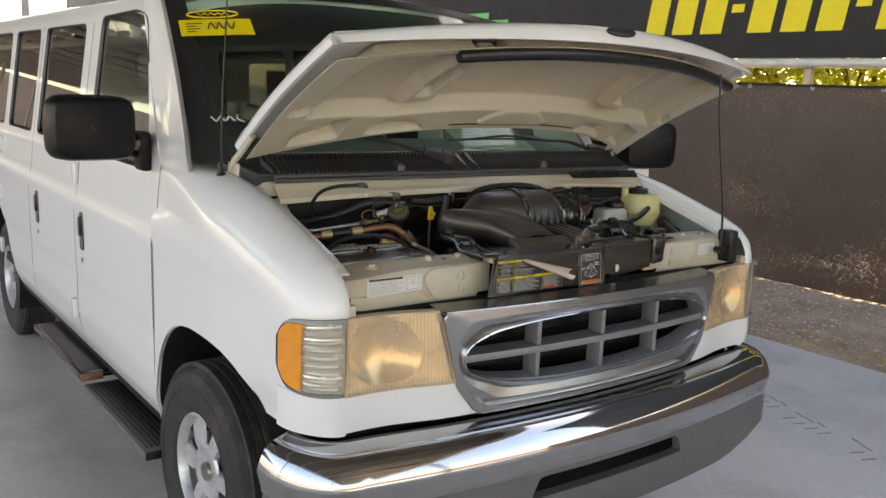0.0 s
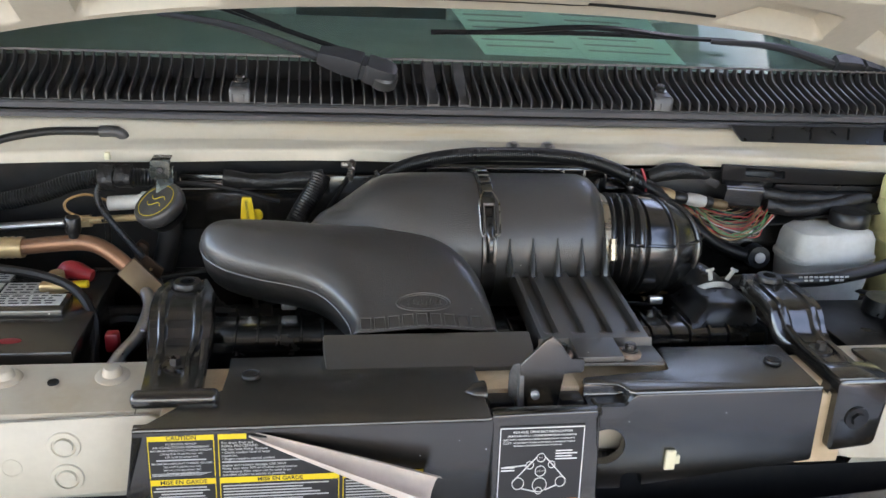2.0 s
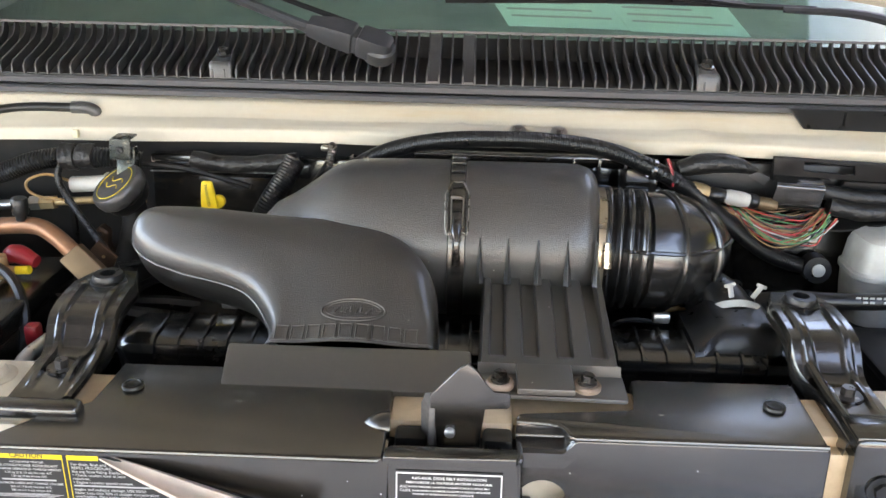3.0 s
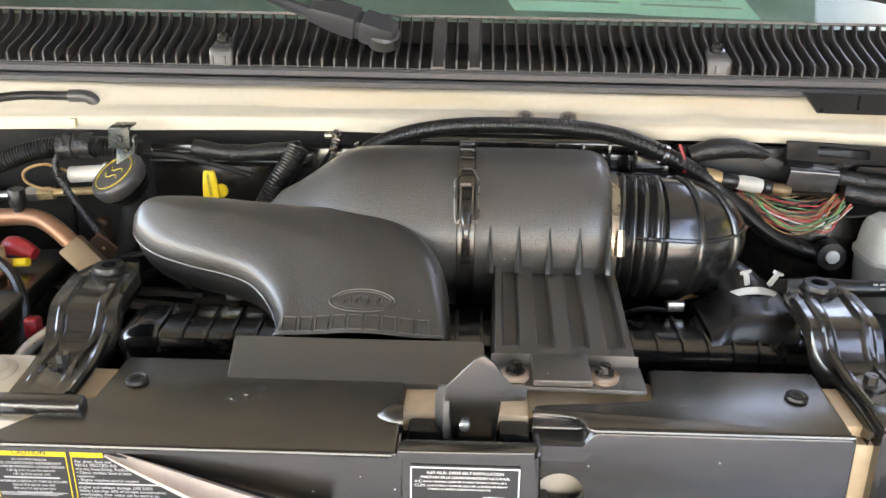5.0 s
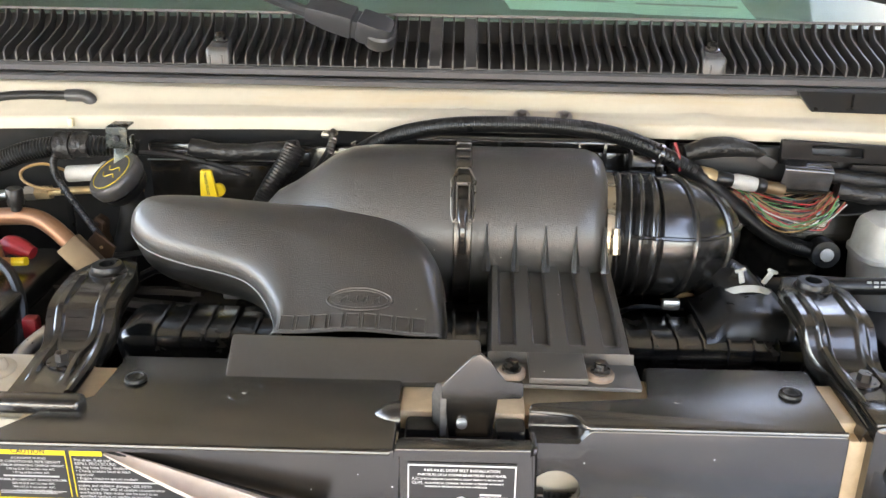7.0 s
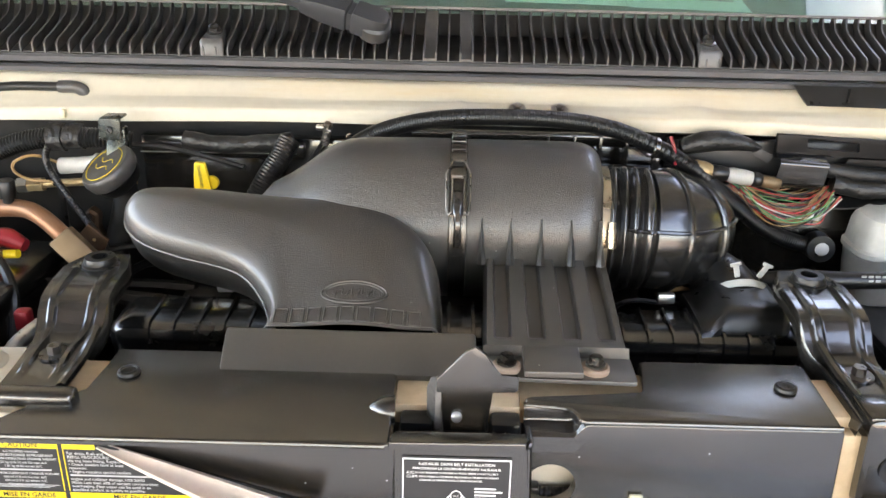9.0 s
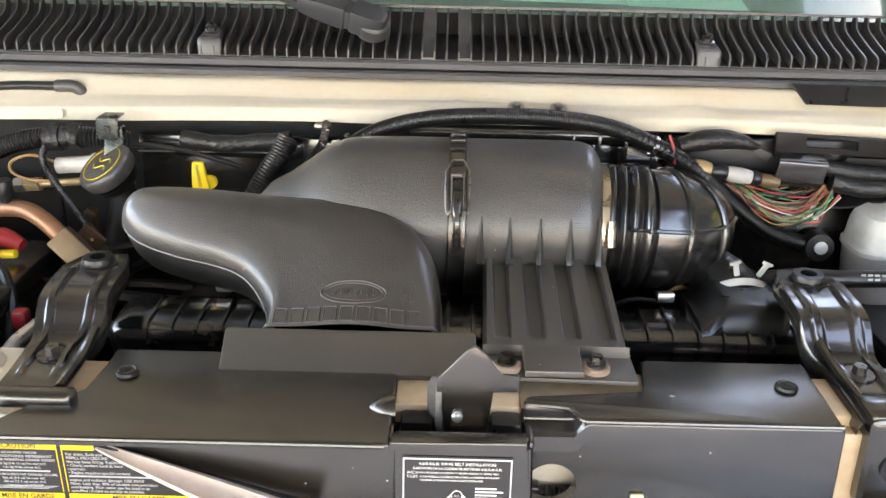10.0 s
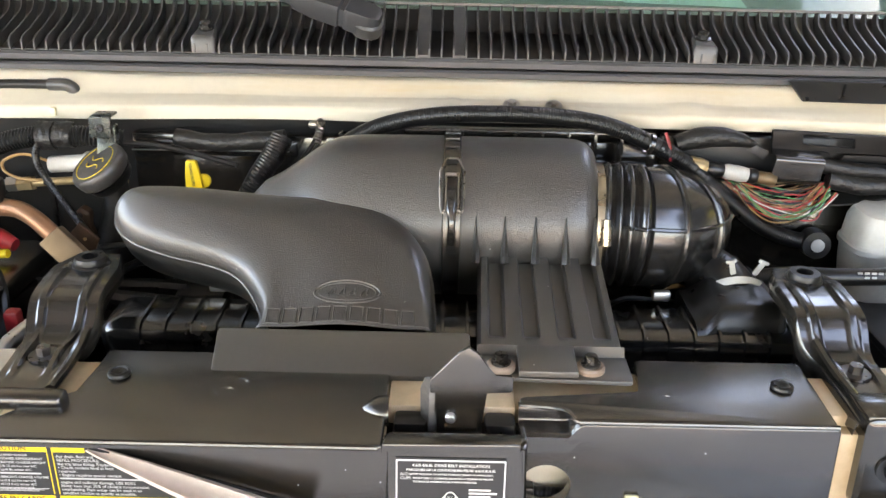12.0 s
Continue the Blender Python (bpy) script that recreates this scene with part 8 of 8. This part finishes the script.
    pillow(bm, rounded(((-0.4705, 1.2400), (-0.4610, 1.2500), (-0.4500, 1.2420), (-0.4530, 1.2240), (-0.4480, 1.2080), (-0.4640, 1.2060), (-0.4680, 1.2220)), 0.004, 3), lambda a, b_, h: (a, 0.470 - h, b_), ((0, -0.01), (0, 0.003), (0.003, 0.006)))
    lathe(bm, (-0.4610, 0.4645, 1.2400), (0, -1, 0), ((0.0036, 0), (0.0046, 0.001), (0.0036, 0.0012)), 14, False, False)
    lug = part("casting_lug", bm, RUST, van, "brown cast iron lug")
    bm = B()
    lathe(bm, (-0.4610, 0.4640, 1.2400), (0, -1, 0), ((0.0034, 0), (0.0030, 0.001), (0.001, 0.001)), 12)
    part("hole", bm, DARK, lug)
    bm = B()
    plate(bm, ((-0.4660, 1.2230), (-0.4450, 1.2470), (-0.4230, 1.2260), (-0.4290, 1.2130), (-0.4400, 1.2100)), lambda a, b_, h: (a, 0.425 - h, b_), 0.004, 0.001)
    pl = part("shield_plate", bm, RUST, van, "dark brown steel plate")
    bm = B()
    lathe(bm, (-0.4395, 0.4205, 1.2270), (0, -1, 0), ((0.0022, 0), (0.0020, 0.0012), (0.001, 0.0014)), 10)
    part("rivet", bm, BRASS, pl)
    bm = B()
    box(bm, -0.5125, -0.5055, 0.498, 0.504, 1.205, 1.270, 0.001)
    box(bm, -0.5165, -0.5015, 0.494, 0.506, 1.268, 1.276, 0.002)
    part("bay_strut", bm, MIRRORBLACK, van, "dark upright strut")
    # dipstick
    bm = B()
    plate(bm, rounded(((-0.3235, 1.272), (-0.3000, 1.272), (-0.3040, 1.294), (-0.3080, 1.3160), (-0.3205, 1.3165), (-0.3220, 1.300)), 0.002, 2), lambda a, b_, h: (a, 0.462 - h, b_), 0.006, 0.001)
    pillow(bm, oval(-0.3015, 1.290, 0.0085, 0.0085, 20), lambda a, b_, h: (a, 0.464 - h, b_), ((0, 0), (0, 0.004), (0.001, 0.005)))
    dp = part("transmission_dipstick", bm, YELLOW, van, "yellow transmission dipstick handle")
    writing("lettering", "TRANS FLUID", 0.0048, INK, dp, basis((-0.3140, 0.4553, 1.2995), (0.10, 0, -1), (1, 0, 0.10)), bold=0.0001)
    bm = B()
    tube(bm, [(-0.312, 0.462, 1.272), (-0.312, 0.466, 1.2), (-0.30, 0.47, 1.1)], 0.004, 8, 4)
    part("stem", bm, STEEL, dp)
    # harnesses
    bm = B()
    conduit(bm, [(-0.80, 0.50, 1.278), (-0.68, 0.50, 1.291), (-0.60, 0.50, 1.306), (-0.556, 0.501, 1.322), (-0.518, 0.503, 1.3295), (-0.480, 0.505, 1.3310), (-0.445, 0.508, 1.329), (-0.415, 0.52, 1.322)], 0.0130, 0.0040, 14)
    hn = part("wiring_harness", bm, RUBBER, van, "black corrugated wiring harness")
    bm = B()
    for x, w, low in ((-0.504, 0.0095, 0.0), (-0.4815, 0.0105, 0.004)):
        def band(u, v, t=0.0):
            a = lerp(-0.55 * math.pi, 0.55 * math.pi, v)
            r = 0.0152 + t + 0.0012 * noise.noise((u * 3 + x * 90, v * 9, 2))
            lift = 0.005 * sstep(0.62, 1.0, v)
            return (x + lerp(-w, w, u) + 0.0015 * math.sin(v * 7 + x * 50), 0.503 - r * math.cos(a), 1.3285 + low * (1 - v) + r * math.sin(a) + lift)
        shell(bm, lambda u, v: band(u, v), lambda u, v: band(u, v, -0.001), 10, 24)
    part("tape_wrap", bm, TAPE, hn, "wrinkled black tape")
    bm = B()
    conduit(bm, [(-0.512, 0.495, 1.325), (-0.516, 0.488, 1.308), (-0.507, 0.482, 1.287), (-0.487, 0.470, 1.265), (-0.462, 0.455, 1.240), (-0.437, 0.44, 1.212), (-0.424, 0.43, 1.17)], 0.0048, 0.0036, 10)
    part("branch", bm, RUBBER, hn)
    bm = B()
    conduit(bm, [(-0.435, 0.515, 1.320), (-0.38, 0.515, 1.318), (-0.33, 0.512, 1.310), (-0.27, 0.505, 1.296)], 0.0040, 0.0036, 8)
    part("branch", bm, RUBBER, hn)
    bm = B()
    tube(bm, [(-0.35, 0.522, 1.327), (-0.30, 0.518, 1.322), (-0.25, 0.515, 1.326), (-0.21, 0.514, 1.330)], lambda t: 0.0110 + 0.0007 * math.sin(t * 21), 12, 6)
    part("loom", bm, TAPE, hn, "taped black loom")
    bm = B()
    conduit(bm, [(-0.212, 0.512, 1.334), (-0.224, 0.500, 1.312), (-0.240, 0.488, 1.288), (-0.258, 0.478, 1.255)], 0.0145, 0.0040, 14, 0.93)
    part("branch", bm, RUBBER, hn)
    # steel clip hung from the flange
    bm = B()
    plate(bm, rounded(((-0.4455, 1.3330), (-0.4185, 1.3330), (-0.4165, 1.3600), (-0.4435, 1.3600)), 0.003, 3), lambda a, b_, h: (a, 0.4905 - h, b_), 0.003, 0.0008)
    box(bm, -0.4425, -0.4175, 0.4880, 0.516, 1.3575, 1.3607, 0.0014)
    cl = part("hanger_clip", bm, CLIPSTEEL, van, "dark green-black steel hanger clip")
    bm = B()
    box(bm, -0.0110, 0.0110, -0.0015, 0.0015, -0.030, 0.002, 0.0012, m=pose(-0.4255, 0.492, 1.3355, -14, 4, 0))
    box(bm, -0.4165, -0.4140, 0.490, 0.503, 1.310, 1.348, 0.001)
    part("tongue", bm, CLIPSTEEL, cl, "brushed grey steel tongue")
    bm = B()
    lathe(bm, (-0.4310, 0.4880, 1.3455), (0, -1, 0), ((0.0050, 0), (0.0050, 0.0015), (0.0040, 0.0028), (0.0026, 0.0028), (0.0024, 0.001), (0.001, 0.001)), 14)
    part("screw", bm, GLOSSBLACK, cl)
    # dark ledge along the firewall
    bm = B()
    box(bm, -0.41, -0.20, 0.540, 0.560, 1.297, 1.318, 0.003)
    box(bm, -0.415, 0.27, 0.545, 0.565, 1.24, 1.325, 0.003)
    part("firewall_panel", bm, GLOSSBLACK, van, "black firewall panel")
    bm = B()
    tube(bm, [(-0.414, 0.538, 1.3045), (-0.28, 0.538, 1.3055), (-0.21, 0.538, 1.306)], 0.0010, 5, smooth=False)
    part("edge_bead", bm, ALU, van)
    # ground strap with a steel eyelet on the flange
    bm = B()
    tube(bm, [(-0.168, 0.541, 1.345), (-0.172, 0.528, 1.330), (-0.185, 0.515, 1.310), (-0.205, 0.50, 1.285)], 0.0028, 8, 5)
    gs = part("ground_strap", bm, RUBBER, van, "black ground strap")
    bm = B()
    box(bm, -0.184, -0.163, 0.535, 0.545, 1.338, 1.346, 0.003)
    bolt(bm, (-0.168, 0.536, 1.344), 0.0042, 0.005, (0, -0.5, 0.86), 1.5)
    tube(bm, [(-0.168, 0.538, 1.344), (-0.169, 0.530, 1.334), (-0.173, 0.526, 1.322)], lambda t: 0.0055 + 0.0010 * math.sin(t * 40), 8, 8)
    part("eyelet", bm, BAIL, gs, "grey braided eyelet")
    # washer hose on the flange
    bm = B()
    tube(bm, [(-0.72, 0.520, 1.300), (-0.715, 0.532, 1.322), (-0.695, 0.548, 1.345), (-0.66, 0.562, 1.366), (-0.60, 0.575, 1.3765), (-0.53, 0.575, 1.3785), (-0.502, 0.575, 1.3775), (-0.496, 0.578, 1.366)], 0.0062, 10, 6)
    wh = part("washer_hose", bm, RUBBER, van, "grey-black hose along the flange")
    bm = B()
    tube(bm, [(-0.525, 0.575, 1.3785), (-0.503, 0.574, 1.3785), (-0.4935, 0.576, 1.371), (-0.492, 0.582, 1.359)], 0.0085, 10, 5)
    lathe(bm, (-0.490, 0.581, 1.359), (0, -0.7, 0.7), ((0.020, 0), (0.017, 0.004), (0.010, 0.007)), 20)
    part("elbow_grommet", bm, COWL, wh)
    DROP[0] = 0.0
    # red and grey bits down beside the battery
    bm = B()
    box(bm, -0.468, -0.452, 0.262, 0.278, 1.165, 1.190, 0.004)
    part("relay_cap", bm, RED, van, "small red cap")


def build_right_items():
    """Reservoir side of the bay."""
    DROP[0] = -0.018
    # long arched hose
    bm = B()
    conduit(bm, [(-0.150, 0.470, 1.315), (-0.128, 0.490, 1.334), (-0.085, 0.503, 1.353), (-0.02, 0.508, 1.3655), (0.06, 0.510, 1.3685), (0.13, 0.510, 1.3665), (0.19, 0.507, 1.358), (0.245, 0.502, 1.338), (0.300, 0.500, 1.308), (0.345, 0.500, 1.272), (0.396, 0.500, 1.234), (0.438, 0.500, 1.216), (0.468, 0.502, 1.211)], 0.0108, 0.0030, 16, 0.95)
    ah = part("vacuum_hose", bm, RUBBER, van, "long arched black hose")
    for x, y, z in ((-0.128, 0.490, 1.334), (0.245, 0.502, 1.338)):
        bm = B()
        lathe(bm, (x - 0.004, y, z), (1, 0.1, -0.3 if x > 0 else 0.8), ((0.0118, 0), (0.0135, 0.001), (0.0135, 0.006), (0.0118, 0.007)), 18, False, False)
        box(bm, x - 0.006, x + 0.004, y - 0.016, y - 0.008, z - 0.026, z - 0.010, 0.002)
        part("hose_clip", bm, GLOSSBLACK, ah)
    bm = B()
    cyl(bm, (0.470, 0.508, 1.210), (0.468, 0.484, 1.213), 0.0185, 0.0175, 24)
    part("end_boss", bm, RUBBER, ah)
    bm = B()
    lathe(bm, (0.4685, 0.4838, 1.213), (-0.05, -1, 0.1), ((0.0085, 0), (0.0085, 0.002), (0.006, 0.0028), (0.001, 0.003)), 20)
    part("end_plug", bm, WHITEPL, ah, "cream plug")
    # slotted panel behind the housing
    bm = B()
    for k in range(7):
        x = 0.012 + k * 0.0335
        box(bm, x - 0.0025, x + 0.0025, 0.515, 0.535, 1.285, 1.345, 0.001)
    box(bm, -0.06, 0.235, 0.517, 0.537, 1.338, 1.346, 0.002)
    box(bm, -0.055, 0.01, 0.514, 0.530, 1.318, 1.328, 0.002)
    box(bm, 0.16, 0.30, 0.515, 0.53, 1.298, 1.306, 0.002)
    part("slotted_panel", bm, GLOSSBLACK, van, "black slotted heater panel")
    # grey patch of firewall insulation
    bm = B()
    box(bm, 0.27, 0.56, 0.548, 0.562, 1.27, 1.336, 0.003)
    part("firewall_panel", bm, PANELGREY, van, "dark grey firewall panel")
    # connector chain
    bm = B()
    tube(bm, [(0.262, 0.50, 1.352), (0.268, 0.495, 1.336), (0.270, 0.492, 1.318)], 0.0022, 6, 4)
    part("red_wire", bm, RED, van, "single red wire")
    bm = B()
    tube(bm, [(0.282, 0.521, 1.332), (0.305, 0.521, 1.3395), (0.330, 0.521, 1.3425), (0.355, 0.520, 1.341), (0.382, 0.518, 1.334)], lambda t: table(t, ((0, 0.0105), (0.3, 0.0135), (0.6, 0.0125), (0.85, 0.0085), (1, 0.0035))), 14, 8)
    lm = part("loom", bm, TAPE, van, "taped black loom")
    bm = B()
    plate(bm, ((0.3700, 1.3290), (0.3800, 1.3345), (0.3975, 1.3275), (0.3915, 1.3165)), lambda a, b_, h: (a, 0.514 - h, b_), 0.0012, 0.0003)
    part("tape_tab", bm, PANELGREY, lm, "loose grey tape end")
    ch = new("connector_chain")
    ch.parent = van
    ch["label"] = "inline electrical connectors"
    for a, b_, r, mat, lab in (((0.294, 0.503, 1.312), (0.318, 0.503, 1.307), 0.011, BRASS, "tan connector"), ((0.318, 0.503, 1.307), (0.340, 0.503, 1.304), 0.0095, RUBBER, ""), ((0.340, 0.503, 1.304), (0.371, 0.503, 1.299), 0.0098, WHITEPL, "white labelled sleeve"), ((0.371, 0.503, 1.299), (0.383, 0.503, 1.297), 0.0095, RUBBER, ""), ((0.383, 0.503, 1.297), (0.407, 0.503, 1.293), 0.0082, BLOCKTAN, "tan taped end")):
        bm = B()
        lathe(bm, a, Vector(b_) - Vector(a), tuple((r * (1.0 if 0 < k < 5 else 0.85) * (1 + 0.05 * (k % 2)), (Vector(b_) - Vector(a)).length * k / 5) for k in range(6)), 14)
        part("sleeve", bm, mat, ch, lab)
    # plain wires looping below
    rng = random.Random(11)
    wires = new("wire_bundle")
    wires.parent = van
    wires["label"] = "loose bundle of coloured wires"
    cols = [DULLRED, GREENW, DULLTAN, RUBBER, DULLTAN, DULLRED, RUBBER, COPPER, DULLWHITE, RUBBER, DULLTAN, GREENW, RUBBER]
    for k in range(58):
        bm = B()
        t = k / 57
        x0, x1 = 0.340 + 0.03 * rng.random(), 0.458 + 0.03 * rng.random()
        sag = lerp(0.006, 0.037, t) + rng.uniform(-0.006, 0.006)
        y = lerp(0.53, 0.495, t) + rng.uniform(-0.01, 0.01)
        z0, z1 = 1.285 + rng.uniform(-0.01, 0.006), 1.283 + rng.uniform(-0.010, 0.006)
        sk = rng.uniform(-0.02, 0.03)
        tube(bm, [(x0, y, z0), (lerp(x0, x1, 0.25) + sk * 0.5, y - 0.008, z0 - sag * 0.75), (lerp(x0, x1, 0.55) + sk, y - 0.014, lerp(z0, z1, 0.5) - sag), (lerp(x0, x1, 0.85), y - 0.008, z1 - sag * 0.6), (x1, y, z1)], 0.00092, 5, 5)
        part("wire", bm, cols[k % len(cols)], wires)
    # relay cover: a bent sheet with a rolled upper edge
    bm = B()
    def cover(u, v, t=0.0):
        x = lerp(lerp(0.3985, 0.4600, u), lerp(0.4050, 0.4665, u), v) - 0.004 * (1 - v) ** 3 * (1 - u)
        z = lerp(lerp(1.2835, 1.2810, u), lerp(1.3290, 1.3250, u), v)
        return (x, 0.500 + t + 0.022 * sstep(0.80, 1.0, v) ** 2 + 0.018 * (1 - sstep(0.0, 0.30, v)) ** 2, z)
    shell(bm, lambda u, v: cover(u, v), lambda u, v: cover(u, v, 0.0025), 16, 28)
    part("relay_cover", bm, GLOSSBLACK, van, "glossy black relay cover")
    # slotted tray rail behind the cover
    bm = B()
    plate(bm, rounded(((0.4045, 1.3200), (0.4150, 1.3215), (0.4175, 1.3290), (0.5600, 1.3220), (0.7000, 1.3220), (0.7000, 1.3400), (0.4030, 1.3520)), 0.002, 2), lambda a, b_, h: (a, 0.530 - h, b_), 0.006, 0.001)
    slot = B()
    plate(slot, rounded(((0.4430, 1.3340), (0.5095, 1.3300), (0.5080, 1.3425), (0.4415, 1.3475)), 0.002, 2), lambda a, b_, h: (a, 0.51 + h, b_), 0.04)
    bm = cut(bm, [slot])
    part("relay_tray", bm, MIRRORBLACK, van, "black slotted relay tray")
    bm = B()
    plate(bm, rounded(((0.466, 1.3240), (0.484, 1.3200), (0.486, 1.3120), (0.500, 1.3110), (0.5015, 1.3190), (0.700, 1.3150), (0.700, 1.2960), (0.468, 1.2990)), 0.002, 2), lambda a, b_, h: (a, 0.540 - h, b_), 0.006, 0.001)
    part("relay_tray", bm, MIRRORBLACK, van, "lower black tray step")
    bm = B()
    def lip(u, v, t=0.0):
        x = lerp(0.478, 0.70, u)
        return (x, 0.500 + 0.020 * v, lerp(1.2640, 1.2850, sstep(0, 0.5, u)) + 0.010 * v * v - 0.006 * math.sin(u * 3.1) - t)
    shell(bm, lambda u, v: lip(u, v), lambda u, v: lip(u, v, 0.0025), 20, 8)
    part("tray_lip", bm, RUBBER, van, "curved black tray lip")
    bm = B()
    tube(bm, [(0.478, 0.515, 1.292), (0.52, 0.512, 1.285), (0.57, 0.512, 1.288), (0.64, 0.52, 1.30)], lambda t: 0.0115 + 0.0005 * math.sin(t * 23), 12, 6)
    tube(bm, [(0.468, 0.520, 1.309), (0.51, 0.520, 1.303), (0.56, 0.522, 1.300), (0.66, 0.524, 1.300)], 0.0100, 12, 6)
    part("loom", bm, TAPE, van, "taped black loom")
    DROP[0] = 0.0
    # brake booster and master cylinder reservoir
    bm = B()
    lathe(bm, (0.475, 0.60, 1.175), (0, -1, 0), ((0.13, 0), (0.13, 0.02), (0.122, 0.035), (0.095, 0.062), (0.05, 0.078), (0.001, 0.082)), 48)
    part("brake_booster", bm, GLOSSBLACK, van, "glossy black brake booster")
    r = new("brake_reservoir")
    r.parent = van
    r["label"] = "white brake fluid reservoir with a black cap"
    bm = B()
    rows = []
    for z, k in ((1.120, 0.80), (1.150, 0.86), (1.185, 0.93), (1.208, 0.955), (1.211, 1.0), (1.217, 1.0), (1.220, 0.955), (1.245, 0.92), (1.258, 0.85), (1.263, 0.7)):
        rows.append([(0.571 + u, 0.478 + v, z - 0.012 + 0.04 * (u + 0.07) * (1 if z < 1.25 else 0.3)) for u, v in oval(0, 0, 0.073 * k, 0.046 * k, 36, 4.0)])
    loft(bm, rows, True, True, True)
    part("tank", bm, WHITEPL, r)
    bm = B()
    lathe(bm, (0.604, 0.480, 1.250), (0, 0, 1), ((0.029, 0), (0.030, 0.004), (0.030, 0.020), (0.027, 0.024), (0.001, 0.025)), 28)
    part("cap", bm, RUBBER, r, "black ribbed cap")
    # coolant bottle
    c = new("coolant_bottle")
    c.parent = van
    c["label"] = "aged yellow coolant bottle with a black cap"
    bm = B()
    rows = []
    for z, k in ((1.05, 0.90), (1.13, 0.97), (1.19, 1.0), (1.222, 1.0), (1.226, 1.05), (1.232, 1.05), (1.236, 1.0), (1.262, 0.98), (1.285, 0.92), (1.298, 0.80), (1.302, 0.6)):
        rows.append([(0.748 + u, 0.485 + v, z) for u, v in oval(0, 0, 0.080 * k, 0.068 * k, 40, 3.2)])
    loft(bm, rows, True, True, True)
    box(bm, 0.675, 0.70, 0.500, 0.525, 1.28, 1.325, 0.008)
    part("tank", bm, BOTTLE, c)
    bm = B()
    lathe(bm, (0.742, 0.490, 1.300), (0, 0, 1), ((0.036, 0), (0.038, 0.004), (0.038, 0.018), (0.034, 0.023), (0.014, 0.024), (0.014, 0.030), (0.001, 0.030)), 28)
    part("cap", bm, RUBBER, c, "black cap")
    # hose across in front of the bottles
    bm = B()
    tube(bm, [(0.360, 0.392, 1.190), (0.40, 0.384, 1.198), (0.46, 0.378, 1.200), (0.53, 0.380, 1.203), (0.62, 0.395, 1.215), (0.68, 0.405, 1.235), (0.725, 0.42, 1.252)], 0.0105, 12, 6)
    h = part("heater_hose", bm, RUBBER, van, "dark grey hose with faint print")
    bm = B()
    for k in range(10):
        x = 0.468 + 0.008 * k
        box(bm, x, x + 0.0055, 0.3692, 0.3702, 1.2075, 1.2100)
        if k % 3:
            box(bm, x, x + 0.0055, 0.3672, 0.3680, 1.2030, 1.2055)
    part("fine_print", bm, PRINT, h)
    # fuse box and tray
    bm = B()
    box(bm, 0.448, 0.625, 0.195, 0.340, 1.08, 1.176, 0.006)
    f = part("fuse_box", bm, MIRRORBLACK, van, "black fuse box")
    bm = B()
    box(bm, 0.444, 0.630, 0.190, 0.345, 1.174, 1.185, 0.004)
    part("lid", bm, MIRRORBLACK, f)
    bm = B()
    box(bm, 0.520, 0.600, 0.215, 0.250, 1.185, 1.207, 0.006)
    cyl(bm, (0.56, 0.30, 1.185), (0.56, 0.30, 1.206), 0.03, 0.027, 24)
    part("knob", bm, RUBBER, f)
    bm = B()
    plate(bm, rounded(((0.425, 0.095), (0.500, 0.100), (0.495, 0.165), (0.420, 0.165)), 0.006, 2), lambda u, v, hh: (u, v, 1.197 + hh), 0.004, 0.001)
    bolt(bm, (0.462, 0.118, 1.201), 0.009, 0.012, washer=1.8)
    part("tray_bracket", bm, GLOSSBLACK, van)
    bm = B()
    tube(bm, [(0.235, 0.37, 1.178), (0.25, 0.375, 1.183), (0.28, 0.38, 1.186), (0.30, 0.40, 1.18)], 0.004, 8, 5)
    part("brass_pipe", bm, BRASS, van, "thin tan pipe")
    bm = B()
    tube(bm, [(0.175, 0.345, 1.17), (0.20, 0.34, 1.185), (0.24, 0.345, 1.180), (0.29, 0.36, 1.17)], 0.003, 7, 5)
    part("wire", bm, RUBBER, van)
    # dark furniture at the far corner
    bm = B()
    tube(bm, [(0.69, 0.10, 1.09), (0.72, 0.20, 1.13), (0.76, 0.32, 1.17), (0.79, 0.40, 1.20)], 0.02, 10, 5)
    tube(bm, [(0.64, 0.20, 1.05), (0.70, 0.28, 1.13), (0.78, 0.33, 1.18)], 0.008, 8, 5)
    part("splash_hose", bm, RUBBER, van)
    bm = B()
    box(bm, 0.745, 0.79, 0.04, 0.10, 1.10, 1.215, 0.006)
    part("fender_bracket", bm, RUBBER, van)


build_bay_tub()
build_support()
build_cover()
build_latch()
build_radiator()
for s in (-1, 1):
    build_bracket(s)
build_intake()
build_cowl()
build_left_items()
build_right_items()
